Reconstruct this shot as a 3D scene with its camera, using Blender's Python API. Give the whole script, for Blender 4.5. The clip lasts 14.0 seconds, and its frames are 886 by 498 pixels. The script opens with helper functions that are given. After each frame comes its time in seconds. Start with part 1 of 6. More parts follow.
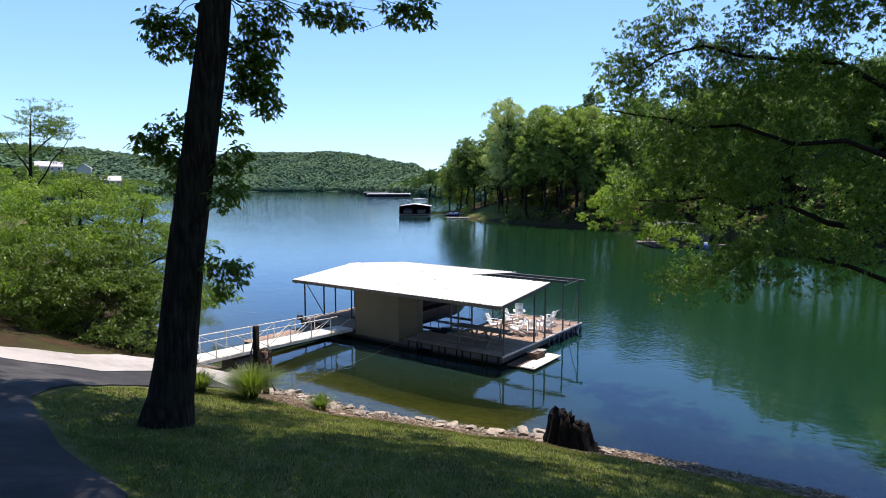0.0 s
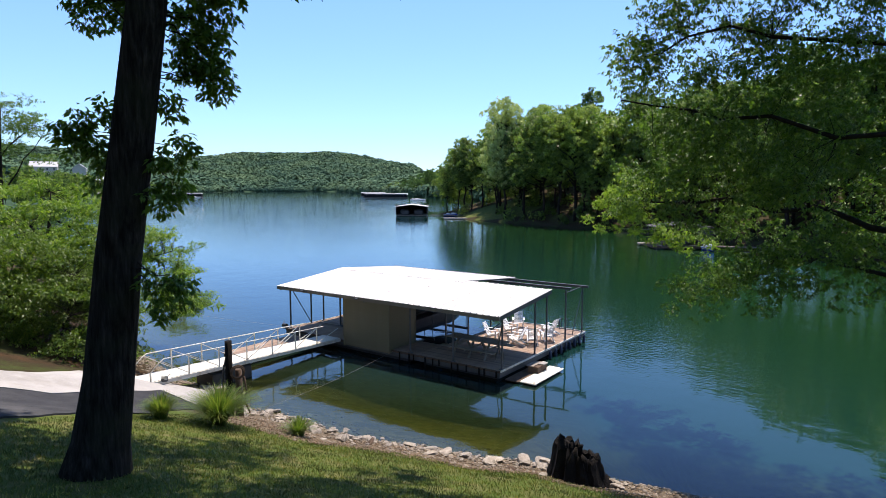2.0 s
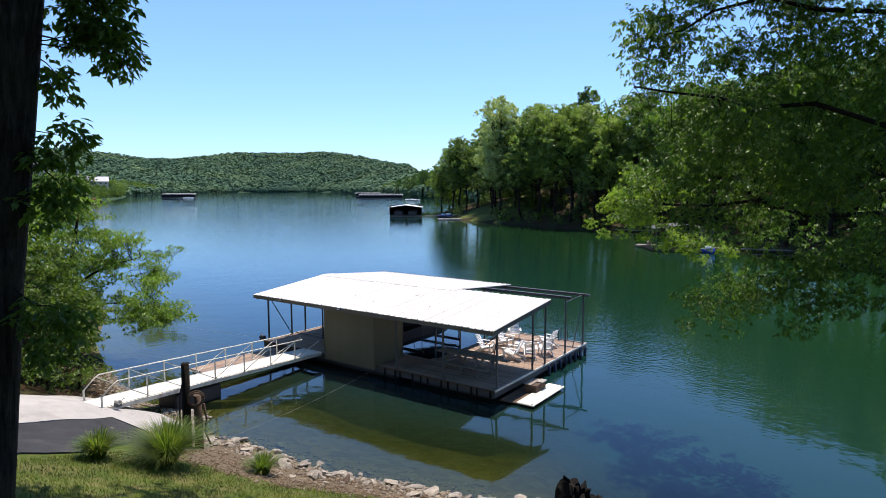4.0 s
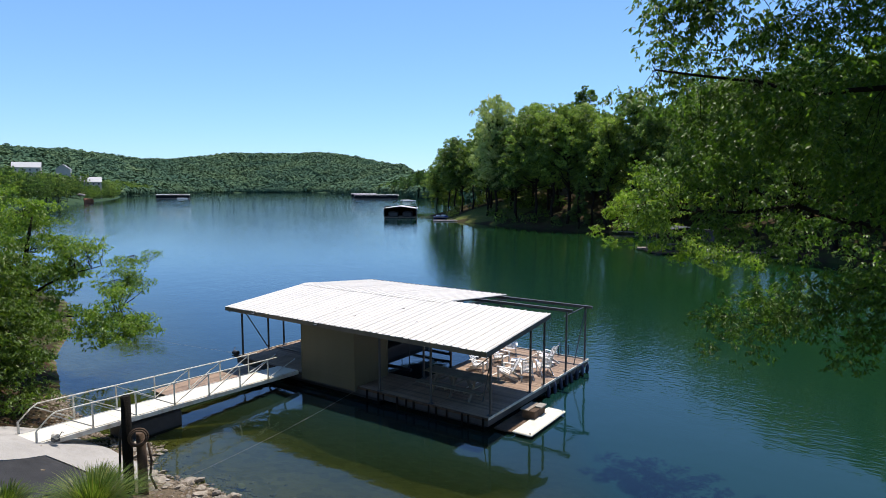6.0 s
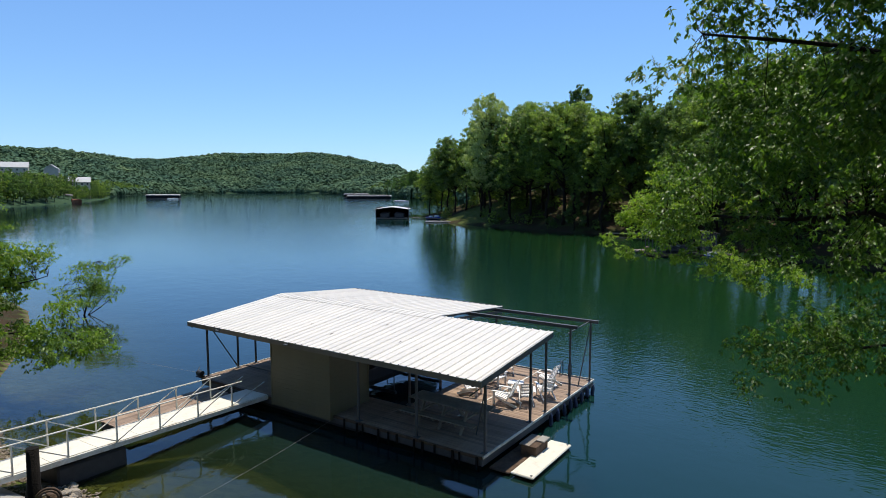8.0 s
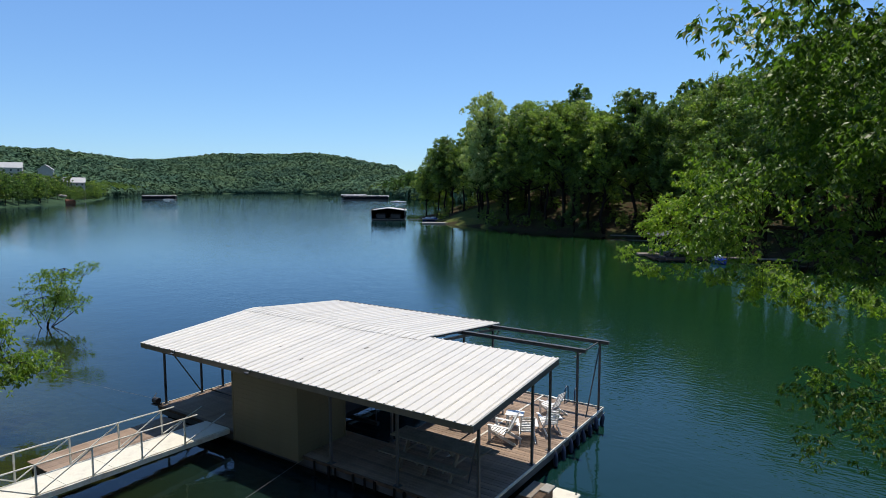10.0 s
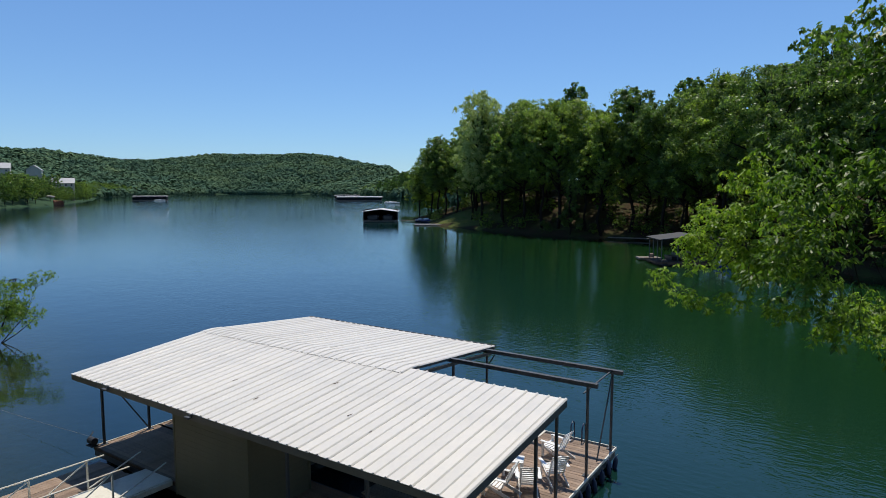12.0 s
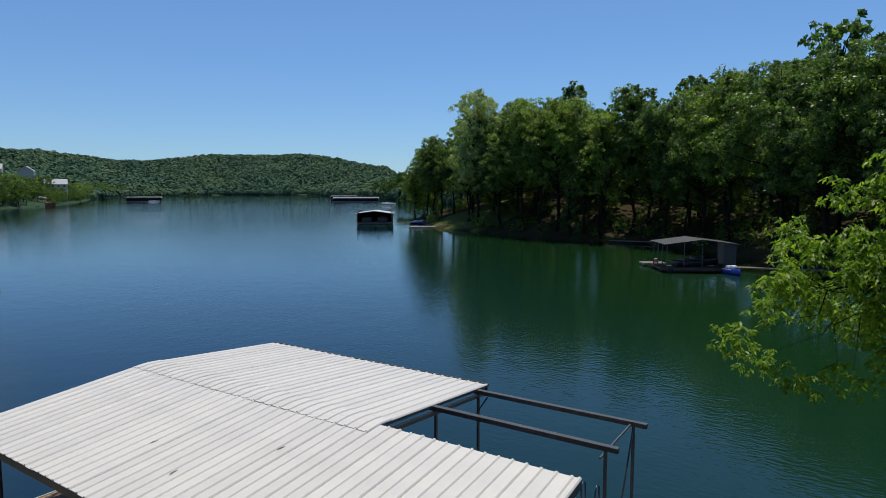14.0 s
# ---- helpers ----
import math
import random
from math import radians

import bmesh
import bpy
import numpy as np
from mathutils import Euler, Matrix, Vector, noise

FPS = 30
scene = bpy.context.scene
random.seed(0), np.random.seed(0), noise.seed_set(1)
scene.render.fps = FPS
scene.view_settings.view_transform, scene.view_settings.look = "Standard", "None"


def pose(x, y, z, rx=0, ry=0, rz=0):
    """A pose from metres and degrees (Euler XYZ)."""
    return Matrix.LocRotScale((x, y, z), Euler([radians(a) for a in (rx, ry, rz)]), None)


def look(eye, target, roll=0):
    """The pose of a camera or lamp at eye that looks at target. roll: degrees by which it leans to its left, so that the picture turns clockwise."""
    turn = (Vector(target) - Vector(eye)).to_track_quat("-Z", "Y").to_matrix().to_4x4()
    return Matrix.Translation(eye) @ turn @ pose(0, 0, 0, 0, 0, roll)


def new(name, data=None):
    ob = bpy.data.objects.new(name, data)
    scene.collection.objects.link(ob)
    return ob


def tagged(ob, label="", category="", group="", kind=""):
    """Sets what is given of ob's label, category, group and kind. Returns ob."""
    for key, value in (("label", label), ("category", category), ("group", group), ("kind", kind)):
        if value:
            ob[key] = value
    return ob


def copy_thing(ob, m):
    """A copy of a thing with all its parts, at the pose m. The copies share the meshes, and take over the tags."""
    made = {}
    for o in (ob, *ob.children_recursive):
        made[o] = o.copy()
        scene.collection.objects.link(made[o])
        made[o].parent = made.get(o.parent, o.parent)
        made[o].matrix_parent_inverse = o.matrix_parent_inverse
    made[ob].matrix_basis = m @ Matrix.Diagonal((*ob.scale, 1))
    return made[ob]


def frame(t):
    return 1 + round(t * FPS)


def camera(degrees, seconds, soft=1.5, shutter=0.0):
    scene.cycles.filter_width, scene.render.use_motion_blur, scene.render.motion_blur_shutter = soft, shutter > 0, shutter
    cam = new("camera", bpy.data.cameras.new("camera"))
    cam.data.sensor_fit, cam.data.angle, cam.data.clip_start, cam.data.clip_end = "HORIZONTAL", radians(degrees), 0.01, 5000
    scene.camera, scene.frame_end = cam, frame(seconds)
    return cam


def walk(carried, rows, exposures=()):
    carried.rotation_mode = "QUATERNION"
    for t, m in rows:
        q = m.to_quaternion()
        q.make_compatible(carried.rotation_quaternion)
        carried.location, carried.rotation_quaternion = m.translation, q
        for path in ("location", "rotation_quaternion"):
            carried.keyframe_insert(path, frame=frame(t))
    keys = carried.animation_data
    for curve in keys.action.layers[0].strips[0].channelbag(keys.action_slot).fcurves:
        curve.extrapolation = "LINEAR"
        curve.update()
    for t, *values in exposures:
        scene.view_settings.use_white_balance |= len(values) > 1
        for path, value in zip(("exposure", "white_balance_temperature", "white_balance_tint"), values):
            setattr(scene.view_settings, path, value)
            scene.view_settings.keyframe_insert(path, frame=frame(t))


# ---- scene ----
cam = camera(71.65, 14.0, soft=0.9)
# seconds, x, y, z, pitch, lean, yaw of the drone's eye
ROWS = [
    (0.0, -0.000, 0.000, 8.204, 84.29, 0.01, 35.96),
    (0.5, -0.316, 0.367, 8.198, 84.31, 0.00, 35.90),
    (1.0, -0.565, 0.836, 8.194, 84.32, 0.02, 35.88),
    (1.5, -0.832, 1.354, 8.193, 84.32, 0.01, 35.85),
    (2.0, -1.122, 1.870, 8.196, 84.32, 0.02, 35.76),
    (2.5, -1.423, 2.403, 8.205, 84.36, -0.03, 35.64),
    (3.0, -1.741, 2.933, 8.205, 84.36, 0.01, 35.50),
    (5.5, -3.216, 5.708, 8.273, 84.38, 0.03, 35.12),
    (6.0, -3.557, 6.292, 8.294, 84.40, 0.03, 34.99),
    (6.5, -3.930, 6.859, 8.305, 84.41, 0.03, 34.82),
    (7.0, -4.330, 7.489, 8.313, 84.42, 0.03, 34.62),
    (7.5, -4.730, 8.179, 8.315, 84.39, 0.06, 34.43),
    (8.0, -5.097, 8.823, 8.320, 84.43, 0.01, 34.37),
    (10.5, -6.912, 12.239, 8.400, 84.50, 0.03, 34.12),
    (11.0, -7.288, 12.952, 8.416, 84.52, 0.05, 34.00),
    (11.5, -7.713, 13.659, 8.443, 84.51, 0.02, 33.84),
    (12.0, -8.162, 14.391, 8.481, 84.52, 0.02, 33.67),
    (12.5, -8.617, 15.164, 8.525, 84.53, 0.00, 33.53),
    (13.0, -9.043, 16.016, 8.569, 84.54, 0.02, 33.44),
    (13.5, -9.461, 16.890, 8.610, 84.55, 0.02, 33.42),
    (14.0, -9.874, 17.775, 8.651, 84.57, 0.07, 33.43),
]
walk(cam, [(t, pose(x, y, z, pitch, lean, yaw)) for t, x, y, z, pitch, lean, yaw in ROWS],
     exposures=[(0.0, 0.62, 6950, 20), (3.0, 0.55, 6850, 18), (6.5, 0.16, 6750, 12), (8.0, 0.03, 6800, 10), (11.0, -0.18, 6750, 10), (14.0, -0.46, 6700, 10)])
# ---- light ----
world = bpy.data.worlds.new("world")
scene.world = world
world.use_nodes = True
SUN = Vector((-0.12, 0.36, 1.0)).normalized()
sky = world.node_tree.nodes.new("ShaderNodeTexSky")
sky.sky_type, sky.sun_disc = "NISHITA", False
sky.sun_elevation = math.asin(SUN.z)
sky.sun_rotation = math.atan2(SUN.x, SUN.y)
sky.altitude, sky.air_density, sky.dust_density, sky.ozone_density = 250, 1.1, 0.0, 2.5
back = world.node_tree.nodes["Background"]
clear = world.node_tree.nodes.new("ShaderNodeMix")
clear.data_type, clear.blend_type = "RGBA", "MULTIPLY"
clear.inputs[0].default_value, clear.inputs[7].default_value = 1.0, (0.67, 1.01, 1.47, 1)
even = world.node_tree.nodes.new("ShaderNodeGamma")
even.inputs[1].default_value = 0.8
world.node_tree.links.new(sky.outputs[0], even.inputs[0])
world.node_tree.links.new(even.outputs[0], clear.inputs[6])
world.node_tree.links.new(clear.outputs[2], back.inputs[0])
back.inputs[1].default_value = 0.15
sun = new("sun", bpy.data.lights.new("sun", "SUN"))
sun.data.energy, sun.data.angle, sun.data.color = 5.0, radians(0.53), (1.0, 0.95, 0.86)
sun.matrix_world = look(SUN * 100, (0, 0, 0))


# ---- materials ----
def mat(name):
    m = bpy.data.materials.new(name)
    m.use_nodes = True
    return m, m.node_tree.nodes, m.node_tree.links, m.node_tree.nodes["Principled BSDF"]


def link_tex(m, kind, scale, coord="Object", **kw):
    nt = m.node_tree
    tex = nt.nodes.new(kind)
    tc = nt.nodes.new("ShaderNodeTexCoord")
    nt.links.new(tc.outputs[coord], tex.inputs["Vector"])
    tex.inputs["Scale"].default_value = scale
    for k, v in kw.items():
        tex.inputs[k].default_value = v
    return tex


def ramp(m, source, stops):
    r = m.node_tree.nodes.new("ShaderNodeValToRGB")
    el = r.color_ramp.elements
    while len(el) < len(stops):
        el.new(0.5)
    for e, (p, c) in zip(el, stops):
        e.position, e.color = p, (*c, 1)
    m.node_tree.links.new(source, r.inputs[0])
    return r.outputs[0]


def mix(m, fac, a, b, mode="MIX"):
    n = m.node_tree.nodes.new("ShaderNodeMix")
    n.data_type, n.blend_type = "RGBA", mode
    for sock, v in ((n.inputs[0], fac), (n.inputs[6], a), (n.inputs[7], b)):
        if hasattr(v, "links"):
            m.node_tree.links.new(v, sock)
        elif isinstance(v, (int, float)):
            sock.default_value = v
        else:
            sock.default_value = (*v, 1)
    return n.outputs[2]


def bump(m, height, strength, distance=0.02):
    b = m.node_tree.nodes.new("ShaderNodeBump")
    b.inputs["Strength"].default_value, b.inputs["Distance"].default_value = strength, distance
    m.node_tree.links.new(height, b.inputs["Height"])
    m.node_tree.links.new(b.outputs[0], m.node_tree.nodes["Principled BSDF"].inputs["Normal"])


def surface(name, dark, light, scale=6.0, rough=0.7, metal=0.0, fine=60.0, relief=0.25, depth=0.01, stain=None, stain_scale=0.6, per="", vary=0.55):
    """A surface with broad and fine variation; per: 'object' or 'island' for piece by piece tone."""
    m, nodes, links, p = mat(name)
    a = link_tex(m, "ShaderNodeTexNoise", scale, Detail=6.0, Roughness=0.65)
    b = link_tex(m, "ShaderNodeTexNoise", fine, Detail=3.0)
    col = ramp(m, a.outputs[0], [(0.3, dark), (0.7, light)])
    col = mix(m, 0.35, col, ramp(m, b.outputs[0], [(0.3, dark), (0.7, light)]))
    if stain:
        s = link_tex(m, "ShaderNodeTexNoise", stain_scale, Detail=8.0, Roughness=0.7)
        col = mix(m, ramp(m, s.outputs[0], [(0.48, (0, 0, 0)), (0.68, (0.8, 0.8, 0.8))]), col, stain)
    if per:
        src = nodes.new("ShaderNodeObjectInfo").outputs["Random"] if per == "object" else nodes.new("ShaderNodeNewGeometry").outputs["Random Per Island"]
        col = mix(m, vary, col, ramp(m, src, [(0.0, (0.55, 0.55, 0.55)), (0.5, (1, 1, 1)), (1.0, (1.35, 1.3, 1.2))]), "MULTIPLY")
    links.new(col, p.inputs["Base Color"])
    p.inputs["Roughness"].default_value, p.inputs["Metallic"].default_value = rough, metal
    if rough >= 0.8:
        p.inputs["Specular IOR Level"].default_value = 0.12
    bump(m, b.outputs[0], relief, depth)
    return m


def leaf_material(name, stops, through_tint, gloss=0.45, amount=0.45, per="island", clump=0.0):
    """Thin foliage: a lit upper side and light that comes through the blade."""
    m, nodes, links, p = mat(name)
    src = nodes.new("ShaderNodeNewGeometry").outputs["Random Per Island"]
    col = ramp(m, src, stops)
    if per == "object":
        tone = ramp(m, nodes.new("ShaderNodeObjectInfo").outputs["Random"], [(0, (0.62, 0.74, 0.78)), (0.5, (1, 1, 1)), (0.85, (1.3, 1.22, 1.0)), (1, (1.55, 1.4, 1.15))])
        col = mix(m, 1.0, col, tone, "MULTIPLY")
    if clump:
        n = link_tex(m, "ShaderNodeTexNoise", clump, Detail=2.0)
        col = mix(m, 1.0, col, ramp(m, n.outputs[0], [(0.36, (0.5, 0.52, 0.55)), (0.64, (1.4, 1.35, 1.25))]), "MULTIPLY")
    links.new(col, p.inputs["Base Color"])
    p.inputs["Roughness"].default_value = gloss
    p.inputs["Specular IOR Level"].default_value = 0.35
    tr = nodes.new("ShaderNodeBsdfTranslucent")
    links.new(mix(m, 1.0, col, through_tint, "MULTIPLY"), tr.inputs[0])
    sh = nodes.new("ShaderNodeMixShader")
    sh.inputs[0].default_value = amount
    links.new(p.outputs[0], sh.inputs[1])
    links.new(tr.outputs[0], sh.inputs[2])
    links.new(sh.outputs[0], nodes["Material Output"].inputs[0])
    return m


OAK_LEAF = leaf_material("oak leaf", [(0, (0.035, 0.075, 0.012)), (0.5, (0.06, 0.12, 0.018)), (1, (0.1, 0.17, 0.03))], (1.9, 2.0, 0.9))
SPRING_LEAF = leaf_material("spring leaf", [(0, (0.055, 0.122, 0.016)), (0.5, (0.105, 0.2, 0.025)), (1, (0.2, 0.305, 0.05))], (1.7, 1.7, 0.7), amount=0.48)
# lakeside tree's leaf in two tones: shaded crown, then sunlit outer limb
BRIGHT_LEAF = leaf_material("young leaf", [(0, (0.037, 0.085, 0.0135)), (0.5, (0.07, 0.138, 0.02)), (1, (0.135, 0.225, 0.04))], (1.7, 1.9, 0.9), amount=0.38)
SUNLIT_LIMB_LEAF = leaf_material("sunlit limb leaf", [(0, (0.075, 0.16, 0.016)), (0.5, (0.15, 0.26, 0.03)), (1, (0.25, 0.36, 0.06))], (1.7, 1.7, 0.7), amount=0.5)
# shrub green darkened for the shade of the trees overhead
SHADED_LEAF = leaf_material("shaded shrub leaf", [(0, (0.035, 0.08, 0.012)), (0.5, (0.07, 0.13, 0.018)), (1, (0.12, 0.19, 0.03))], (1.8, 1.8, 0.8), amount=0.4)
WOOD_LEAF = leaf_material("woodland leaf", [(0, (0.06, 0.112, 0.03)), (0.5, (0.115, 0.19, 0.05)), (1, (0.2, 0.285, 0.088))], (1.75, 1.85, 0.9), amount=0.5, per="object", gloss=0.4, clump=0.4)
PALE_LEAF = leaf_material("pale young leaf", [(0, (0.2, 0.28, 0.1)), (0.5, (0.3, 0.38, 0.15)), (1, (0.42, 0.48, 0.24))], (1.6, 1.6, 0.9), amount=0.5, gloss=0.4)


def canopy_material():
    m, nodes, links, p = mat("haze-tinted far canopy")
    isle = nodes.new("ShaderNodeNewGeometry").outputs["Random Per Island"]
    wide = link_tex(m, "ShaderNodeTexNoise", 0.012, Detail=4.0)
    leaf = link_tex(m, "ShaderNodeTexNoise", 0.55, Detail=3.0, Roughness=0.7)
    # the lifted, bluish green carries some of the distance haze
    col = ramp(m, isle, [(0, (0.062, 0.118, 0.068)), (0.5, (0.08, 0.145, 0.08)), (0.85, (0.1, 0.168, 0.088)), (1, (0.125, 0.19, 0.095))])
    col = mix(m, 1.0, col, ramp(m, leaf.outputs[0], [(0.35, (0.75, 0.78, 0.8)), (0.65, (1.25, 1.22, 1.2))]), "MULTIPLY")
    col = mix(m, 1.0, col, ramp(m, wide.outputs[0], [(0.35, (0.75, 0.85, 0.95)), (0.65, (1.25, 1.15, 1.0))]), "MULTIPLY")
    links.new(col, p.inputs["Base Color"])
    p.inputs["Roughness"].default_value = 0.9
    p.inputs["Specular IOR Level"].default_value = 0.08
    bump(m, leaf.outputs[0], 0.5, 1.5)
    return m


FAR_LEAF = canopy_material()
BARK = surface("bark", (0.009, 0.0075, 0.006), (0.034, 0.028, 0.022), scale=5, fine=28, relief=0.9, depth=0.05, rough=0.95)


def bark_material():
    """Upright furrows in dark oak bark."""
    m, nodes, links, p = mat("furrowed oak bark")
    tc, mp = nodes.new("ShaderNodeTexCoord"), nodes.new("ShaderNodeMapping")
    mp.inputs["Scale"].default_value = (15, 15, 1.8)
    links.new(tc.outputs["Object"], mp.inputs[0])
    n = nodes.new("ShaderNodeTexNoise")
    n.inputs["Scale"].default_value, n.inputs["Detail"].default_value, n.inputs["Roughness"].default_value = 1.0, 5.0, 0.65
    links.new(mp.outputs[0], n.inputs["Vector"])
    moss = link_tex(m, "ShaderNodeTexNoise", 1.3, Detail=5.0)
    col = ramp(m, n.outputs[0], [(0.36, (0.006, 0.005, 0.004)), (0.56, (0.024, 0.021, 0.017)), (0.72, (0.048, 0.043, 0.036))])
    col = mix(m, ramp(m, moss.outputs[0], [(0.5, (0, 0, 0)), (0.7, (0.6, 0.6, 0.6))]), col, (0.024, 0.027, 0.014))
    links.new(col, p.inputs["Base Color"])
    p.inputs["Roughness"].default_value = 0.95
    p.inputs["Specular IOR Level"].default_value = 0.1
    bump(m, n.outputs[0], 1.0, 0.06)
    return m


OAK_BARK = bark_material()
ROOF = surface("white roof sheet", (0.62, 0.59, 0.53), (0.7, 0.665, 0.6), scale=0.7, fine=14, relief=0.06, rough=0.42, stain=(0.6, 0.58, 0.54), stain_scale=1.6, per="object", vary=0.12)
STEEL = surface("dark painted steel", (0.045, 0.048, 0.05), (0.09, 0.095, 0.1), scale=3, fine=40, relief=0.1, rough=0.5, metal=0.2)
RAIL = surface("cream painted steel", (0.55, 0.53, 0.45), (0.72, 0.7, 0.62), scale=4, fine=50, relief=0.1, rough=0.55, stain=(0.4, 0.3, 0.2), stain_scale=3)
PLATE = surface("cream walkway plate", (0.6, 0.57, 0.47), (0.75, 0.72, 0.62), scale=2, fine=40, relief=0.1, rough=0.7, stain=(0.45, 0.4, 0.32), stain_scale=2)
SIDING = surface("olive tan metal siding", (0.115, 0.1, 0.052), (0.15, 0.13, 0.072), scale=1.2, fine=30, relief=0.08, rough=0.6, per="object", vary=0.05)
PLANK = surface("weathered deck board", (0.19, 0.135, 0.1), (0.38, 0.285, 0.22), scale=2.5, fine=45, relief=0.3, rough=0.85, per="object")
PLANK_GREY = surface("grey weathered timber", (0.14, 0.12, 0.1), (0.3, 0.26, 0.22), scale=2.5, fine=45, relief=0.3, rough=0.9, per="object")
TABLE = surface("silvered table timber", (0.15, 0.13, 0.1), (0.28, 0.25, 0.2), scale=2.5, fine=45, relief=0.3, rough=0.85)
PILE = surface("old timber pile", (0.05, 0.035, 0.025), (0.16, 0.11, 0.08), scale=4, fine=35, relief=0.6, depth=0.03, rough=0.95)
WHITE = surface("white chair plastic", (0.74, 0.74, 0.72), (0.84, 0.84, 0.82), scale=3, fine=60, relief=0.05, rough=0.45)
RUBBER = surface("black rubber", (0.012, 0.013, 0.016), (0.035, 0.036, 0.04), scale=5, fine=50, relief=0.2, rough=0.6)
TRIM = surface("tan eave trim", (0.13, 0.105, 0.075), (0.2, 0.165, 0.12), scale=3, fine=40, relief=0.1, rough=0.6)
FENDER = surface("navy vinyl fender", (0.012, 0.02, 0.05), (0.03, 0.045, 0.1), scale=5, fine=50, relief=0.1, rough=0.35)
CONCRETE = surface("pale concrete", (0.28, 0.27, 0.25), (0.42, 0.4, 0.37), scale=0.9, fine=30, relief=0.25, rough=0.9, stain=(0.24, 0.225, 0.2), stain_scale=0.5)
ASPHALT = surface("asphalt", (0.022, 0.023, 0.025), (0.05, 0.051, 0.054), scale=1.2, fine=90, relief=0.5, rough=0.9, stain=(0.085, 0.084, 0.082), stain_scale=0.35)
STONE = surface("limestone rock", (0.15, 0.125, 0.1), (0.48, 0.43, 0.36), scale=3, fine=25, relief=0.6, depth=0.03, rough=0.9, per="object")
STONE_MIX = surface("shore stones", (0.09, 0.07, 0.05), (0.33, 0.28, 0.22), scale=3, fine=25, relief=0.6, depth=0.03, rough=0.9, per="island")
CHIPS = surface("bark mulch chips", (0.05, 0.032, 0.02), (0.26, 0.19, 0.13), scale=3, fine=25, relief=0.5, depth=0.02, rough=0.95, per="island", vary=0.9)
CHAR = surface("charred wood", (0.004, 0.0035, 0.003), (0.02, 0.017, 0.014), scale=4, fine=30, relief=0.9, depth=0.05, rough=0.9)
ROPE = surface("grey rope", (0.2, 0.19, 0.17), (0.34, 0.32, 0.28), scale=20, fine=120, relief=0.4, rough=0.9)
LAWN_BLADE = leaf_material("lawn blade", [(0, (0.055, 0.085, 0.014)), (0.55, (0.115, 0.15, 0.028)), (0.85, (0.2, 0.195, 0.065)), (1, (0.3, 0.26, 0.12))], (1.5, 1.6, 0.8), amount=0.3, clump=1.1)
GRASS_BLADE = leaf_material("grass blade", [(0, (0.06, 0.1, 0.02)), (0.6, (0.11, 0.18, 0.03)), (1, (0.22, 0.23, 0.07))], (1.6, 1.7, 0.8))
HULL_DARK = surface("dark hull", (0.02, 0.02, 0.022), (0.05, 0.05, 0.055), scale=2, fine=30, relief=0.05, rough=0.3)
# sheet underside coloured dark to hold the shade under the roof
SHADE_UNDER = surface("shade-dark sheet underside", (0.05, 0.05, 0.048), (0.1, 0.1, 0.095), scale=2, fine=30, relief=0.05, rough=0.6, metal=0.3)
RED_ROCK = surface("red-brown rock", (0.09, 0.04, 0.022), (0.2, 0.095, 0.055), scale=0.5, fine=4, relief=0.8, depth=0.3, rough=0.95)
# near-black panel colour for the shade inside the far docks
SHADE_PANEL = surface("shade-dark panel", (0.005, 0.005, 0.006), (0.014, 0.014, 0.016), scale=2, fine=20, relief=0.1, rough=0.95)
# the cove dock's sheet, coloured darker than the grey dock roof
DARKER_SHEET = surface("darker dock sheet", (0.024, 0.026, 0.03), (0.05, 0.053, 0.058), scale=1, fine=10, relief=0.05, rough=0.6)
DARK_ROOF = surface("grey dock roof", (0.07, 0.072, 0.075), (0.13, 0.132, 0.135), scale=1, fine=10, relief=0.05, rough=0.5)
PALE_ROOF = surface("light grey roof", (0.36, 0.36, 0.35), (0.5, 0.5, 0.49), scale=1, fine=10, relief=0.05, rough=0.5)
HOUSE_WALL = surface("pale house siding", (0.4, 0.36, 0.29), (0.52, 0.48, 0.4), scale=1, fine=10, relief=0.1, rough=0.8)
GLASS_DARK = surface("dark window glass", (0.02, 0.025, 0.03), (0.04, 0.05, 0.06), scale=1, fine=4, relief=0.0, rough=0.08)


# ---- building blocks ----
def as_mesh(name, bm, material):
    me = bpy.data.meshes.new(name)
    bm.normal_update()
    bm.to_mesh(me)
    bm.free()
    me.materials.append(material)
    return me


def part(name, bm, material, parent, label=""):
    ob = new(name, as_mesh(name, bm, material))
    ob.parent = parent
    return tagged(ob, label)


def piece(name, me, parent, m):
    ob = new(name, me)
    ob.parent = parent
    ob.matrix_basis = m
    return ob


def thing(name, label, category, at=(0, 0, 0), rz=0, group="", kind=""):
    ob = new(name)
    ob.matrix_basis = pose(*at, 0, 0, rz)
    return tagged(ob, label, category, group, kind)


def box(bm, lo, hi, bevel=0.0, m=None):
    c = [(a + b) / 2 for a, b in zip(lo, hi)]
    s = [abs(b - a) for a, b in zip(lo, hi)]
    t = Matrix.Translation(c) @ Matrix.Diagonal((*s, 1))
    r = bmesh.ops.create_cube(bm, size=1, matrix=(m @ t) if m else t)
    if bevel:
        edges = list({e for v in r["verts"] for e in v.link_edges})
        bmesh.ops.bevel(bm, geom=edges, offset=bevel, segments=1, affect="EDGES", profile=0.5)
    return bm


